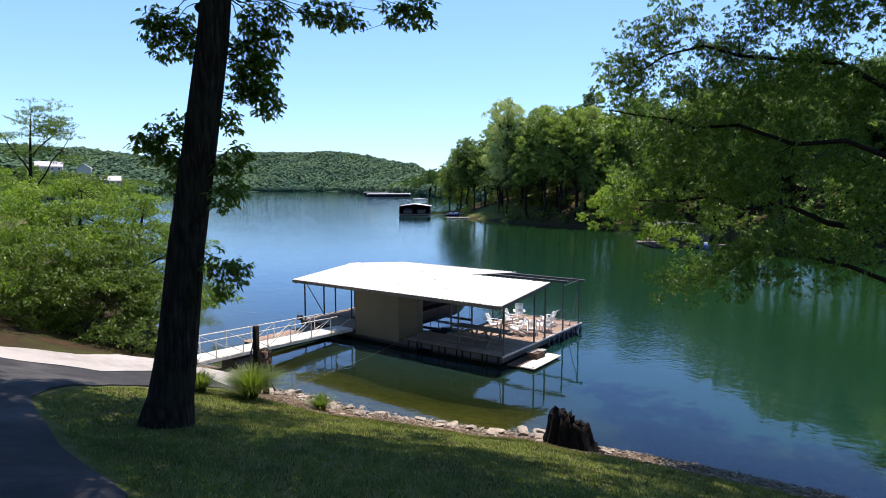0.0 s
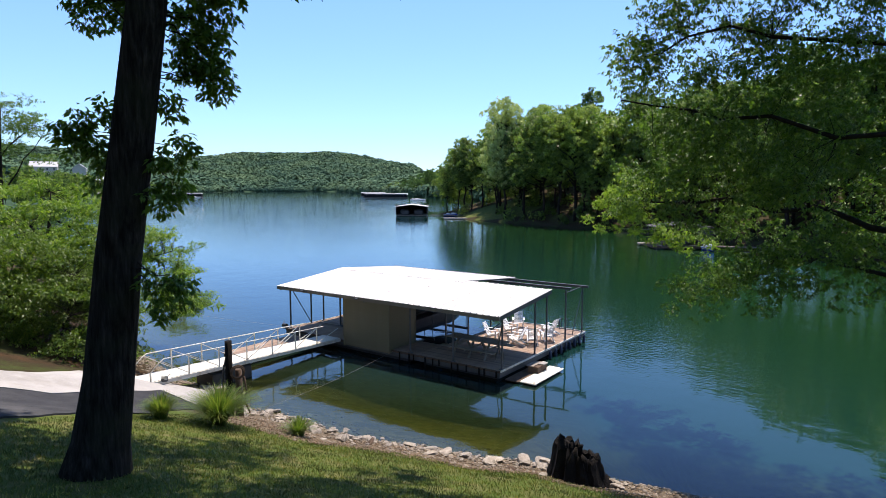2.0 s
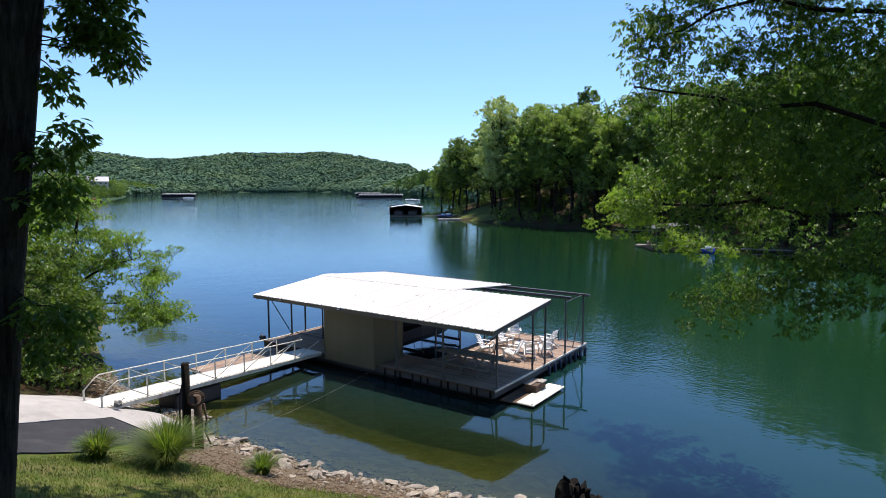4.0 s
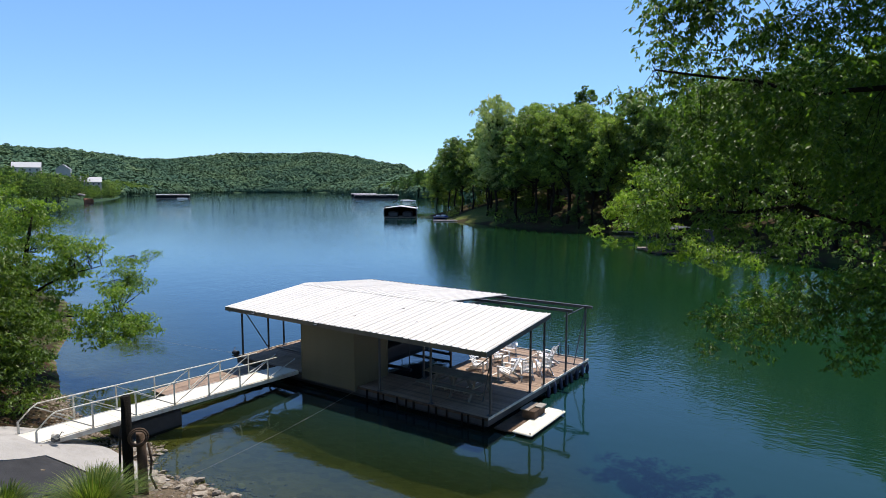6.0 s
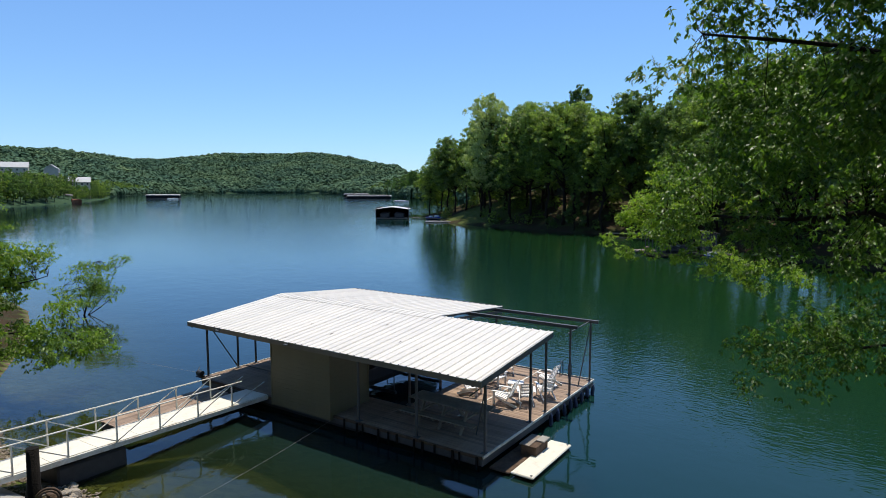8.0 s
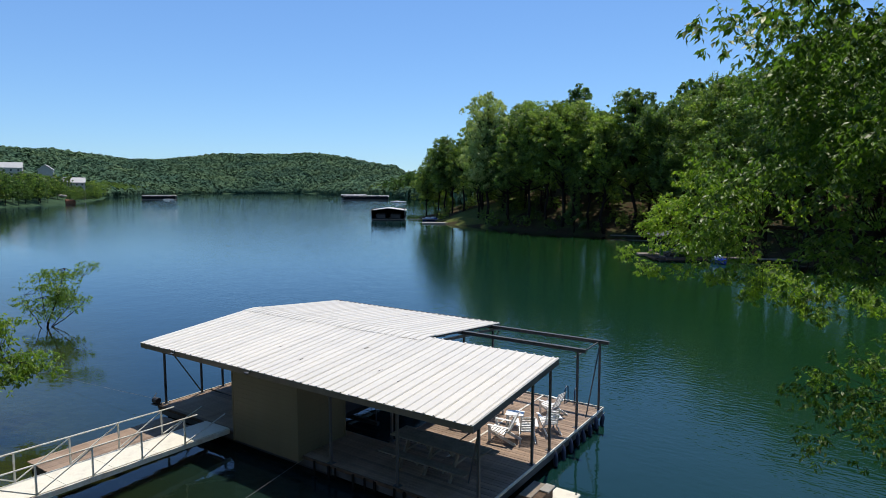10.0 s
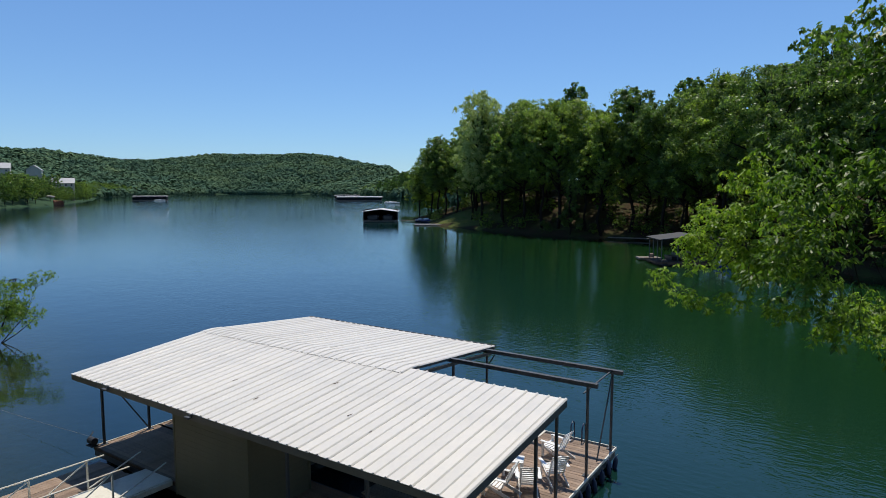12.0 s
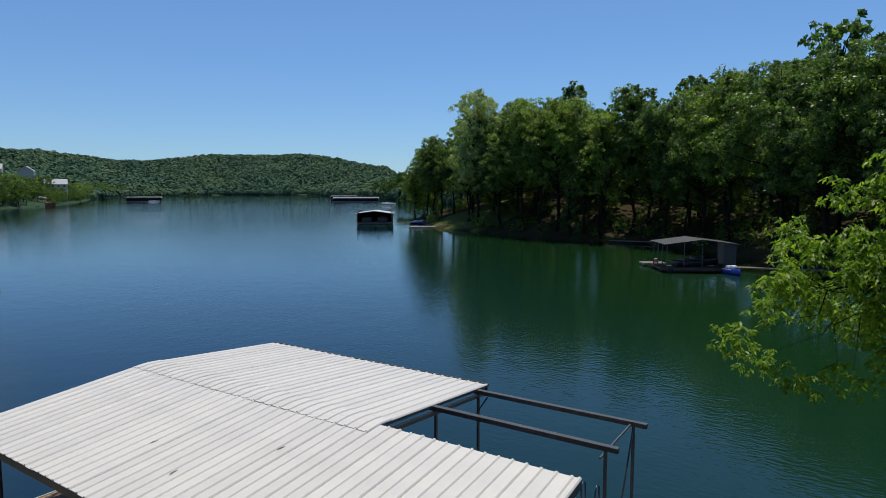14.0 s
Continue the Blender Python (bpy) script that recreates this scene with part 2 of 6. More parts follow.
def bar(bm, a, b, w, h=None, round_=False, seg=8):
    """A straight bar from a to b, square or round."""
    a, b = Vector(a), Vector(b)
    d = b - a
    q = d.to_track_quat("Z", "Y").to_matrix().to_4x4()
    m = Matrix.Translation((a + b) / 2) @ q
    if round_:
        bmesh.ops.create_cone(bm, cap_ends=True, segments=seg, radius1=w / 2, radius2=(h or w) / 2, depth=d.length, matrix=m)
    else:
        bmesh.ops.create_cube(bm, size=1, matrix=m @ Matrix.Diagonal((w, h or w, d.length, 1)))
    return bm


def tube(points, radii, seg=8, bm=None, cap=True):
    """A tapered, bent tube through points."""
    bm = bm or bmesh.new()
    pts = [Vector(p) for p in points]
    rings = []
    side = None
    for i, p in enumerate(pts):
        d = (pts[min(i + 1, len(pts) - 1)] - pts[max(i - 1, 0)]).normalized()
        side = d.orthogonal().normalized() if side is None else (side - d * side.dot(d)).normalized()
        up = d.cross(side)
        rings.append([bm.verts.new(p + (side * math.cos(k * 2 * math.pi / seg) + up * math.sin(k * 2 * math.pi / seg)) * radii[i]) for k in range(seg)])
    for r0, r1 in zip(rings, rings[1:]):
        for k in range(seg):
            f = bm.faces.new((r0[k], r0[(k + 1) % seg], r1[(k + 1) % seg], r1[k]))
            f.smooth = True
    if cap:
        bm.faces.new(list(reversed(rings[0])))
        bm.faces.new(rings[-1])
    return bm


def raw_mesh(name, verts, faces, material, smooth=False):
    """A mesh from arrays; faces: rows of equal length."""
    verts, faces = np.asarray(verts, np.float32), np.asarray(faces, np.int32)
    me = bpy.data.meshes.new(name)
    n, k = faces.shape
    me.vertices.add(len(verts))
    me.vertices.foreach_set("co", verts.ravel())
    me.loops.add(n * k)
    me.loops.foreach_set("vertex_index", faces.ravel())
    me.polygons.add(n)
    me.polygons.foreach_set("loop_start", np.arange(0, n * k, k, dtype=np.int32))
    me.polygons.foreach_set("loop_total", np.full(n, k, np.int32))
    if smooth:
        me.polygons.foreach_set("use_smooth", np.ones(n, bool))
    me.update(calc_edges=True)
    me.materials.append(material)
    return me


# ---- the shape of the land ----
# the lake's outline, anticlockwise seen from above
LAKE = np.array([
    (-120, 42), (-75, 31), (-52, 27), (-44, 24.0), (-36, 19.5), (-30, 17.2), (-25.5, 16.0), (-22, 16.6), (-20.4, 15.5), (-18, 16.0), (-15.2, 15.95), (-12.7, 16.7), (-10.6, 17.15),
    (-9.0, 17.9), (-7.0, 18.1), (-4.7, 18.6), (-0.4, 19.0), (8, 20), (25, 24), (45, 38), (52, 58), (40, 70), (15, 79), (-8, 87), (-17, 99),
    (-30, 116), (-42, 121), (-51, 119.5), (-73, 128), (-92, 137), (-104, 151), (-119, 163), (-113, 185), (-137, 240), (-220, 345), (-330, 440), (-480, 570), (-700, 730),
    (-955, 938), (-1080, 799), (-900, 520), (-700, 365), (-560, 291), (-470, 236), (-425, 208), (-390, 182), (-372, 164), (-358, 150), (-340, 132), (-290, 108)])
RISE = np.array([(-180, 18), (-30, 18), (0, 17), (10, 16), (25, 13), (33, 12), (36, 18), (37.6, 34), (38.9, 60.2), (40.9, 71.7), (43, 87.7), (44.2, 95.9), (46.5, 106.3), (48.4, 102.3), (51.3, 105.3), (53.2, 106.3), (55.9, 87.3), (58.6, 72.8), (59.8, 67), (61.5, 66), (63.5, 73.7), (65.4, 79), (66.8, 85.5), (69, 76.9), (110, 90), (180, 18)])


def shore_distance(x, y):
    """Distance from the waterline, positive on land."""
    x, y = np.asarray(x, float), np.asarray(y, float)
    best = np.full(x.shape, 1e9)
    inside = np.zeros(x.shape, bool)
    for (ax, ay), (bx, by) in zip(LAKE, np.roll(LAKE, -1, 0)):
        dx, dy = bx - ax, by - ay
        t = np.clip(((x - ax) * dx + (y - ay) * dy) / (dx * dx + dy * dy), 0, 1)
        best = np.minimum(best, np.hypot(x - ax - t * dx, y - ay - t * dy))
        cross = ((ay > y) != (by > y)) & (x < (bx - ax) * (y - ay) / ((by - ay) if by != ay else 1e-9) + ax)
        inside ^= cross
    return np.where(inside, -best, best)


def wobble(x, y, k, seed):
    return (np.sin(x * k + seed) * np.cos(y * k * 1.13 + seed * 2.1) + 0.5 * np.sin(x * k * 2.3 + y * k * 1.7 + seed * 0.7) + 0.3 * np.cos(x * k * 4.1 - y * k * 3.7 + seed)) / 1.8


def land(x, y):
    """Height of the ground or lake bed at x, y."""
    x, y = np.asarray(x, float), np.asarray(y, float)
    s = shore_distance(x, y)
    yaw = np.degrees(np.arctan2(-(x + 9.9), y - 17.8))
    cap = np.interp(yaw, RISE[:, 0], RISE[:, 1])
    steep = 0.14 * np.minimum(s, 100) + 0.2 * np.maximum(s - 100, 0) * (1 + 0.3 * wobble(x, y, 0.0045, 7))
    far = np.minimum(steep + 6 * (1 - np.exp(-np.maximum(s, 0) / 25)), cap * (1 + 0.06 * wobble(x, y, 0.006, 2)))
    bank = np.interp(s, (0, 1.0, 2.0, 4, 6, 9.3, 14, 25, 120), (0, 0.2, 0.62, 1.4, 2.0, 3.2, 4.2, 5.2, 9))
    near = (y < 45 + 0.1 * np.abs(x)) & (np.hypot(x + 10, y) < 170) & (y < 60)
    z = np.where(near, bank, far)
    z = z + np.where(s > 0.4, 0.05 * wobble(x, y, 0.9, 1), 0)
    return np.where(s > 0, z, np.maximum(np.interp(x, (-11, -7), (0.24, 0.6)) * s + 0.03 * wobble(x, y, 1.7, 3), -8))


def ground_at(x, y):
    return float(land(np.array([x]), np.array([y]))[0])


# ---- ground and water ----
def spread(lo, hi, fine_lo, fine_hi, step, grow=1.13, grow_lo=1.13):
    """Grid lines, close together in the middle stretch and wider away from it."""
    mid = list(np.arange(fine_lo, fine_hi, step))
    a, d, out = fine_hi, step, []
    while a < hi:
        out.append(a)
        d *= grow
        a += d
    a, d, pre = fine_lo, step, []
    while a > lo:
        d *= grow_lo
        a -= d
        pre.append(a)
    return np.array(pre[::-1] + mid + out)


def sheet(xs, ys):
    gx, gy = np.meshgrid(xs, ys)
    n, m = len(xs), len(ys)
    i = np.arange(n * m).reshape(m, n)
    faces = np.stack([i[:-1, :-1], i[:-1, 1:], i[1:, 1:], i[1:, :-1]], -1).reshape(-1, 4)
    return gx.ravel(), gy.ravel(), faces


def ground_material():
    m, nodes, links, p = mat("ground")
    cover = nodes.new("ShaderNodeAttribute")
    cover.attribute_name = "cover"
    n1 = link_tex(m, "ShaderNodeTexNoise", 0.35, Detail=8.0, Roughness=0.7)
    n2 = link_tex(m, "ShaderNodeTexNoise", 9.0, Detail=6.0, Roughness=0.7)
    n3 = link_tex(m, "ShaderNodeTexNoise", 45.0, Detail=4.0)
    vor = link_tex(m, "ShaderNodeTexVoronoi", 3.2)
    grass = mix(m, 0.5, ramp(m, n1.outputs[0], [(0.3, (0.05, 0.09, 0.013)), (0.7, (0.11, 0.15, 0.026))]), ramp(m, n3.outputs[0], [(0.3, (0.02, 0.035, 0.009)), (0.7, (0.08, 0.1, 0.03))]))
    n4 = link_tex(m, "ShaderNodeTexNoise", 1.7, Detail=5.0, Roughness=0.7)
    grass = mix(m, ramp(m, n4.outputs[0], [(0.46, (0, 0, 0)), (0.68, (0.8, 0.8, 0.8))]), grass, (0.16, 0.135, 0.06))
    mulch = mix(m, 0.5, ramp(m, n2.outputs[0], [(0.3, (0.06, 0.045, 0.03)), (0.7, (0.2, 0.16, 0.105))]), ramp(m, n3.outputs[0], [(0.38, (0.02, 0.014, 0.01)), (0.62, (0.22, 0.17, 0.12))]))
    bed = mix(m, 0.5, ramp(m, vor.outputs["Color"], [(0.0, (0.09, 0.075, 0.04)), (1.0, (0.28, 0.23, 0.14))]), ramp(m, n2.outputs[0], [(0.3, (0.06, 0.055, 0.03)), (0.7, (0.2, 0.17, 0.1))]))
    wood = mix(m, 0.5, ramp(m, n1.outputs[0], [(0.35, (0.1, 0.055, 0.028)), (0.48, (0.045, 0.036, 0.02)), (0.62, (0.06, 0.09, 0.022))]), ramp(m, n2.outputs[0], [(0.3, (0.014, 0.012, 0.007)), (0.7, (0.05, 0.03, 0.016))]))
    ragged = nodes.new("ShaderNodeMath")
    ragged.operation = "MULTIPLY_ADD"
    ragged.inputs[1].default_value, ragged.inputs[2].default_value = 0.9, -0.45
    links.new(n2.outputs[0], ragged.inputs[0])
    s = nodes.new("ShaderNodeMath")
    links.new(cover.outputs["Fac"], s.inputs[0])
    links.new(ragged.outputs[0], s.inputs[1])

    def step(a, b):
        r = nodes.new("ShaderNodeMapRange")
        r.inputs["From Min"].default_value, r.inputs["From Max"].default_value = a, b
        links.new(s.outputs[0], r.inputs["Value"])
        return r.outputs[0]

    col = mix(m, step(0.45, 0.55), bed, mulch)
    col = mix(m, step(1.4, 1.6), col, grass)
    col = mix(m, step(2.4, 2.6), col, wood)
    col = mix(m, step(3.4, 3.6), col, ramp(m, n1.outputs[0], [(0.3, (0.025, 0.052, 0.027)), (0.7, (0.045, 0.085, 0.042))]))
    links.new(col, p.inputs["Base Color"])
    p.inputs["Roughness"].default_value = 0.95
    p.inputs["Specular IOR Level"].default_value = 0.08
    bump(m, n3.outputs[0], 0.7, 0.04)
    return m


xs = spread(-2600, 900, -42, 10, 0.4, 1.13, 1.04)
ys = spread(-500, 2600, 0, 22, 0.4, 1.04)
gx, gy, gf = sheet(xs, ys)
gz = land(gx, gy)
gs = shore_distance(gx, gy)
ground = new("ground", raw_mesh("ground", np.stack([gx, gy, gz], 1), gf, ground_material(), smooth=True))
tagged(ground, "mown lawn sloping to a stony lake shore with wooded banks", "ground", kind="structure")
near_bank = (gy < 30) & (gx > -60) & (gx < 60)
edge = np.where(gx < -21, 6.0, np.interp(gx, (-17.5, -16.2, -14.6, -12, -9, -5, 0), (3.4, 3.0, 2.3, 1.8, 2.2, 2.2, 1.7)))
edge = edge + 0.35 * wobble(gx, gy, 1.6, 5)
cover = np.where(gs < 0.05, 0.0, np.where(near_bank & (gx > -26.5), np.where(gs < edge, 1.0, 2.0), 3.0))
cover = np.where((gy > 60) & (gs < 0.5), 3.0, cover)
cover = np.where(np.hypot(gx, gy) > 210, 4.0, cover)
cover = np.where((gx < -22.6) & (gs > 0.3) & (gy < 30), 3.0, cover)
point_lawn = (np.hypot(gx + 84, gy - 141) < 15) & (gs > 0)
cover = np.where(point_lawn, 2.0, cover)
layer = ground.data.attributes.new("cover", "FLOAT", "POINT")
layer.data.foreach_set("value", cover.astype(np.float32))


def water_material():
    m, nodes, links, p = mat("lake water")
    depth = nodes.new("ShaderNodeAttribute")
    depth.attribute_name = "depth"
    murk = nodes.new("ShaderNodeBsdfDiffuse")
    tone = nodes.new("ShaderNodeMapRange")
    tone.inputs["From Min"].default_value, tone.inputs["From Max"].default_value = 0.4, 1.9
    links.new(depth.outputs["Fac"], tone.inputs["Value"])
    lake = nodes.new("ShaderNodeAttribute")
    lake.attribute_name = "lake"
    # the cove's green and the lake's blue also take in reflected woods and sky
    deep = mix(m, lake.outputs["Fac"], (0.008, 0.036, 0.01), (0.003, 0.019, 0.027))
    links.new(mix(m, tone.outputs[0], (0.024, 0.042, 0.011), deep), murk.inputs[0])
    clear = nodes.new("ShaderNodeBsdfTransparent")
    clear.inputs[0].default_value = (0.5, 0.58, 0.32, 1)
    body = nodes.new("ShaderNodeMixShader")
    r = nodes.new("ShaderNodeMapRange")
    r.inputs["From Min"].default_value, r.inputs["From Max"].default_value = 0.0, 2.1
    r.inputs["To Min"].default_value, r.inputs["To Max"].default_value = 0.03, 1.0
    links.new(depth.outputs["Fac"], r.inputs["Value"])
    links.new(r.outputs[0], body.inputs[0])
    links.new(clear.outputs[0], body.inputs[1])
    links.new(murk.outputs[0], body.inputs[2])
    gloss = nodes.new("ShaderNodeBsdfGlossy")
    gloss.inputs[0].default_value = (0.9, 0.96, 1, 1)
    opening = nodes.new("ShaderNodeAttribute")
    opening.attribute_name = "open"
    rub = nodes.new("ShaderNodeMapRange")
    rub.inputs["To Min"].default_value, rub.inputs["To Max"].default_value = 0.04, 0.015
    links.new(opening.outputs["Fac"], rub.inputs["Value"])
    links.new(rub.outputs[0], gloss.inputs["Roughness"])
    fres = nodes.new("ShaderNodeFresnel")
    fres.inputs["IOR"].default_value = 1.42
    # ripples: a slow swell, and wind lines that come and go in patches
    swell = link_tex(m, "ShaderNodeTexNoise", 0.5, Detail=2.0)
    wind = link_tex(m, "ShaderNodeTexNoise", 2.2, Detail=3.0)
    patch = link_tex(m, "ShaderNodeTexNoise", 0.035, Detail=2.0)
    gate = ramp(m, patch.outputs[0], [(0.42, (0.08, 0.08, 0.08)), (0.62, (0.6, 0.6, 0.6))])
    add = nodes.new("ShaderNodeMath")
    add.operation = "MULTIPLY_ADD"
    links.new(wind.outputs[0], add.inputs[0])
    links.new(gate, add.inputs[1])
    links.new(swell.outputs[0], add.inputs[2])
    # small wind waves, longer along the crest than across it
    tc = nodes.new("ShaderNodeTexCoord")
    turn = nodes.new("ShaderNodeMapping")
    turn.inputs["Rotation"].default_value[2] = 0.5
    turn.inputs["Scale"].default_value = (2.2, 5.0, 1)
    links.new(tc.outputs["Object"], turn.inputs[0])
    small = nodes.new("ShaderNodeTexNoise")
    small.inputs["Scale"].default_value, small.inputs["Detail"].default_value = 1.0, 2.0
    links.new(turn.outputs[0], small.inputs["Vector"])
    more = nodes.new("ShaderNodeMath")
    more.operation = "MULTIPLY_ADD"
    wind_at = nodes.new("ShaderNodeAttribute")
    wind_at.attribute_name = "wind"
    links.new(wind_at.outputs["Fac"], more.inputs[1])
    links.new(small.outputs[0], more.inputs[0])
    links.new(add.outputs[0], more.inputs[2])
    b = nodes.new("ShaderNodeBump")
    push = nodes.new("ShaderNodeMapRange")
    push.inputs["To Min"].default_value, push.inputs["To Max"].default_value = 0.28, 0.5
    links.new(opening.outputs["Fac"], push.inputs["Value"])
    links.new(push.outputs[0], b.inputs["Strength"])
    b.inputs["Distance"].default_value = 0.05
    links.new(more.outputs[0], b.inputs["Height"])
    for n in (gloss, fres):
        links.new(b.outputs[0], n.inputs["Normal"])
    top = nodes.new("ShaderNodeMixShader")
    links.new(fres.outputs[0], top.inputs[0])
    links.new(body.outputs[0], top.inputs[1])
    links.new(gloss.outputs[0], top.inputs[2])
    links.new(top.outputs[0], nodes["Material Output"].inputs[0])
    return m


wx, wy, wf = sheet(spread(-2600, 900, -40, 10, 0.8, 1.15, 1.07), spread(-60, 2600, 13, 40, 0.8, 1.07, 1.15))
water = new("water", raw_mesh("water", np.stack([wx, wy, np.zeros_like(wx)], 1), wf, water_material(), smooth=True))
tagged(water, "calm green lake water mirroring sky and woods", "water", kind="structure")
layer = water.data.attributes.new("depth", "FLOAT", "POINT")
layer.data.foreach_set("value", np.maximum(-land(wx, wy), 0).astype(np.float32))
# green cove water and bluer lake; the colours also carry reflected woods and sky
layer = water.data.attributes.new("lake", "FLOAT", "POINT")
layer.data.foreach_set("value", np.clip(0.65 - ((wx + 14) * 0.75 + (wy - 30) * 0.66) / 30, 0, 1).astype(np.float32))
# sheltered water by the shore, small waves further out
layer = water.data.attributes.new("wind", "FLOAT", "POINT")
layer.data.foreach_set("value", np.clip((-shore_distance(wx, wy) - 7) / 9, 0.04, 0.8).astype(np.float32))
# how far out on the open lake, where the wind reaches
away = np.clip((-shore_distance(wx, wy) - 14) / 60, 0, 1)
layer = water.data.attributes.new("open", "FLOAT", "POINT")
layer.data.foreach_set("value", (away * np.clip((wy + wx * -0.6 - 60) / 60, 0, 1)).astype(np.float32))


def laid(name, outline, material, label, category, lift):
    """A paved area that follows the ground, cut from an outline."""
    bm = bmesh.new()
    f = bm.faces.new([bm.verts.new((x, y, 0)) for x, y in outline])
    ox, oy = [p[0] for p in outline], [p[1] for p in outline]
    for axis, a, b in ((0, min(ox), max(ox)), (1, min(oy), max(oy))):
        for v in np.arange(a + 0.5, b, 0.5):
            co, no = ((v, 0, 0), (1, 0, 0)) if axis == 0 else ((0, v, 0), (0, 1, 0))
            bmesh.ops.bisect_plane(bm, geom=bm.verts[:] + bm.edges[:] + bm.faces[:], plane_co=co, plane_no=no)
    top = bm.faces[:]
    r = bmesh.ops.extrude_face_region(bm, geom=top)
    up = [v for v in r["geom"] if isinstance(v, bmesh.types.BMVert)]
    co = np.array([(v.co.x, v.co.y) for v in bm.verts])
    hz = land(co[:, 0], co[:, 1])
    ups = set(up)
    for v, h in zip(bm.verts, hz):
        v.co.z = max(h, -0.02) + (lift if v in ups else -0.15)
    bmesh.ops.recalc_face_normals(bm, faces=bm.faces)
    ob = new(name, as_mesh(name, bm, material))
    return tagged(ob, label, category, kind="structure")


laid("pavement_concrete", [(-23.0, 5.5), (-23.6, 9.2), (-25.0, 11.8), (-25.9, 13.9), (-25.7, 15.2), (-22.4, 15.3), (-20.9, 15.6), (-19.4, 15.5), (-20.7, 14.25), (-22.0, 13.4), (-21.7, 11.6), (-21.1, 9.5), (-21.5, 8.3), (-22.2, 5.5)],
     CONCRETE, "pale worn concrete landing at the foot of the gangway", "concrete slab", 0.06)
laid("road", [(-22.0, 13.36), (-20.6, 14.2), (-18.6, 11.9), (-18.0, 10.9), (-18.2, 9.5), (-16.8, 7.6), (-16.2, 6.1), (-15.4, 5.4), (-11.2, 4.3), (-8, 3.85), (-5, 2), (-5, -8), (-23, -8), (-22.15, 5.5), (-21.45, 8.3), (-21.05, 9.5), (-21.65, 11.6)],
     ASPHALT, "dark asphalt driveway dappled with tree shade", "driveway", 0.045)


# ---- the boat dock ----
DECK, X0, X1, Y0, Y1 = 0.49, -27.55, -13.92, 23.78, 32.72
SLIP0, SLIP1, SLIPY = -25.7, -18.4, 26.0
EAVE, RIDGE, BACK = (23.24, 2.95), (28.13, 3.42), (33.09, 3.0)
ROOF0, ROOF1, ROOFIN = -27.59, -13.68, -18.41

dock = thing("boat_dock", "covered floating boat dock with white metal roof and timber deck", "boat dock")


PAN = (ROOFIN - ROOF0) / 30


def roof_panel(width, run, rise):
    """One ribbed sheet: a flat pan with a raised rib along one side."""
    bm = bmesh.new()
    w, r = width, 0.028
    prof = [(0, 0), (w - 0.085, 0), (w - 0.06, r), (w - 0.026, r), (w, 0), (w, -0.012), (0, -0.012)]
    a = [bm.verts.new((x, 0, z)) for x, z in prof]
    b = [bm.verts.new((x, run, z + rise)) for x, z in prof]
    for i in range(len(prof)):
        j = (i + 1) % len(prof)
        bm.faces.new((a[i], a[j], b[j], b[i]))
    bm.faces.new(a[::-1])
    bm.faces.new(b)
    bmesh.ops.recalc_face_normals(bm, faces=bm.faces)
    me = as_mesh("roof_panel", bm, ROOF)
    me.materials.append(SHADE_UNDER)
    # lower faces take the dark colour, deepening the shade below
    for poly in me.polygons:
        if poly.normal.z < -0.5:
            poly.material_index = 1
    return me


roof = new("roof")
roof.parent = dock
rnd = random.Random(3)
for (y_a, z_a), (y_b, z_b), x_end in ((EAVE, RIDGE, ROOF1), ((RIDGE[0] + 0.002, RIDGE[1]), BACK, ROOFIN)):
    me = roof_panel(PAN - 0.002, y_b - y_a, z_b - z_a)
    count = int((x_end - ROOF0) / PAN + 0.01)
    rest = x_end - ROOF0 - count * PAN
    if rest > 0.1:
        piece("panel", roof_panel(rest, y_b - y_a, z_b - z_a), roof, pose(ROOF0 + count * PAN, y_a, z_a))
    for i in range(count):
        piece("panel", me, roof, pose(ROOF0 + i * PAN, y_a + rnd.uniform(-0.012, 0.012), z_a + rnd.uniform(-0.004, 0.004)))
# bent ribbed caps over the ridge
bm = bmesh.new()
prof = [(0, 0), (PAN - 0.092, 0), (PAN - 0.064, 0.029), (PAN - 0.022, 0.029), (PAN - 0.002, 0)]
rows_ = []
for k in range(11):
    y = -0.44 + 0.88 * k / 10
    slope = 0.0961 if y < 0 else 0.0847
    z = RIDGE[1] + 0.01 - slope * (abs(y) if abs(y) > 0.25 else 0.125 + y * y * 2) + (0.006 if k in (0, 10) else 0)
    rows_.append([bm.verts.new((x, RIDGE[0] + y, z + h)) for x, h in prof])
rows_.insert(0, [bm.verts.new((v.co.x, v.co.y, v.co.z - 0.012)) for v in rows_[0]])
for a, b in zip(rows_, rows_[1:]):
    for k in range(4):
        bm.faces.new((a[k], a[k + 1], b[k + 1], b[k]))
cap = as_mesh("ridge_cap", bm, ROOF)
for i in range(30):
    piece("ridge_cap", cap, roof, pose(ROOF0 + i * PAN, rnd.uniform(-0.012, 0.012), rnd.uniform(0, 0.003)))
part("eave_strip", box(bmesh.new(), (ROOF0, BACK[0] + 0.014, BACK[1] - 0.04), (ROOFIN, BACK[0] + 0.04, BACK[1] + 0.026)), STEEL, dock)
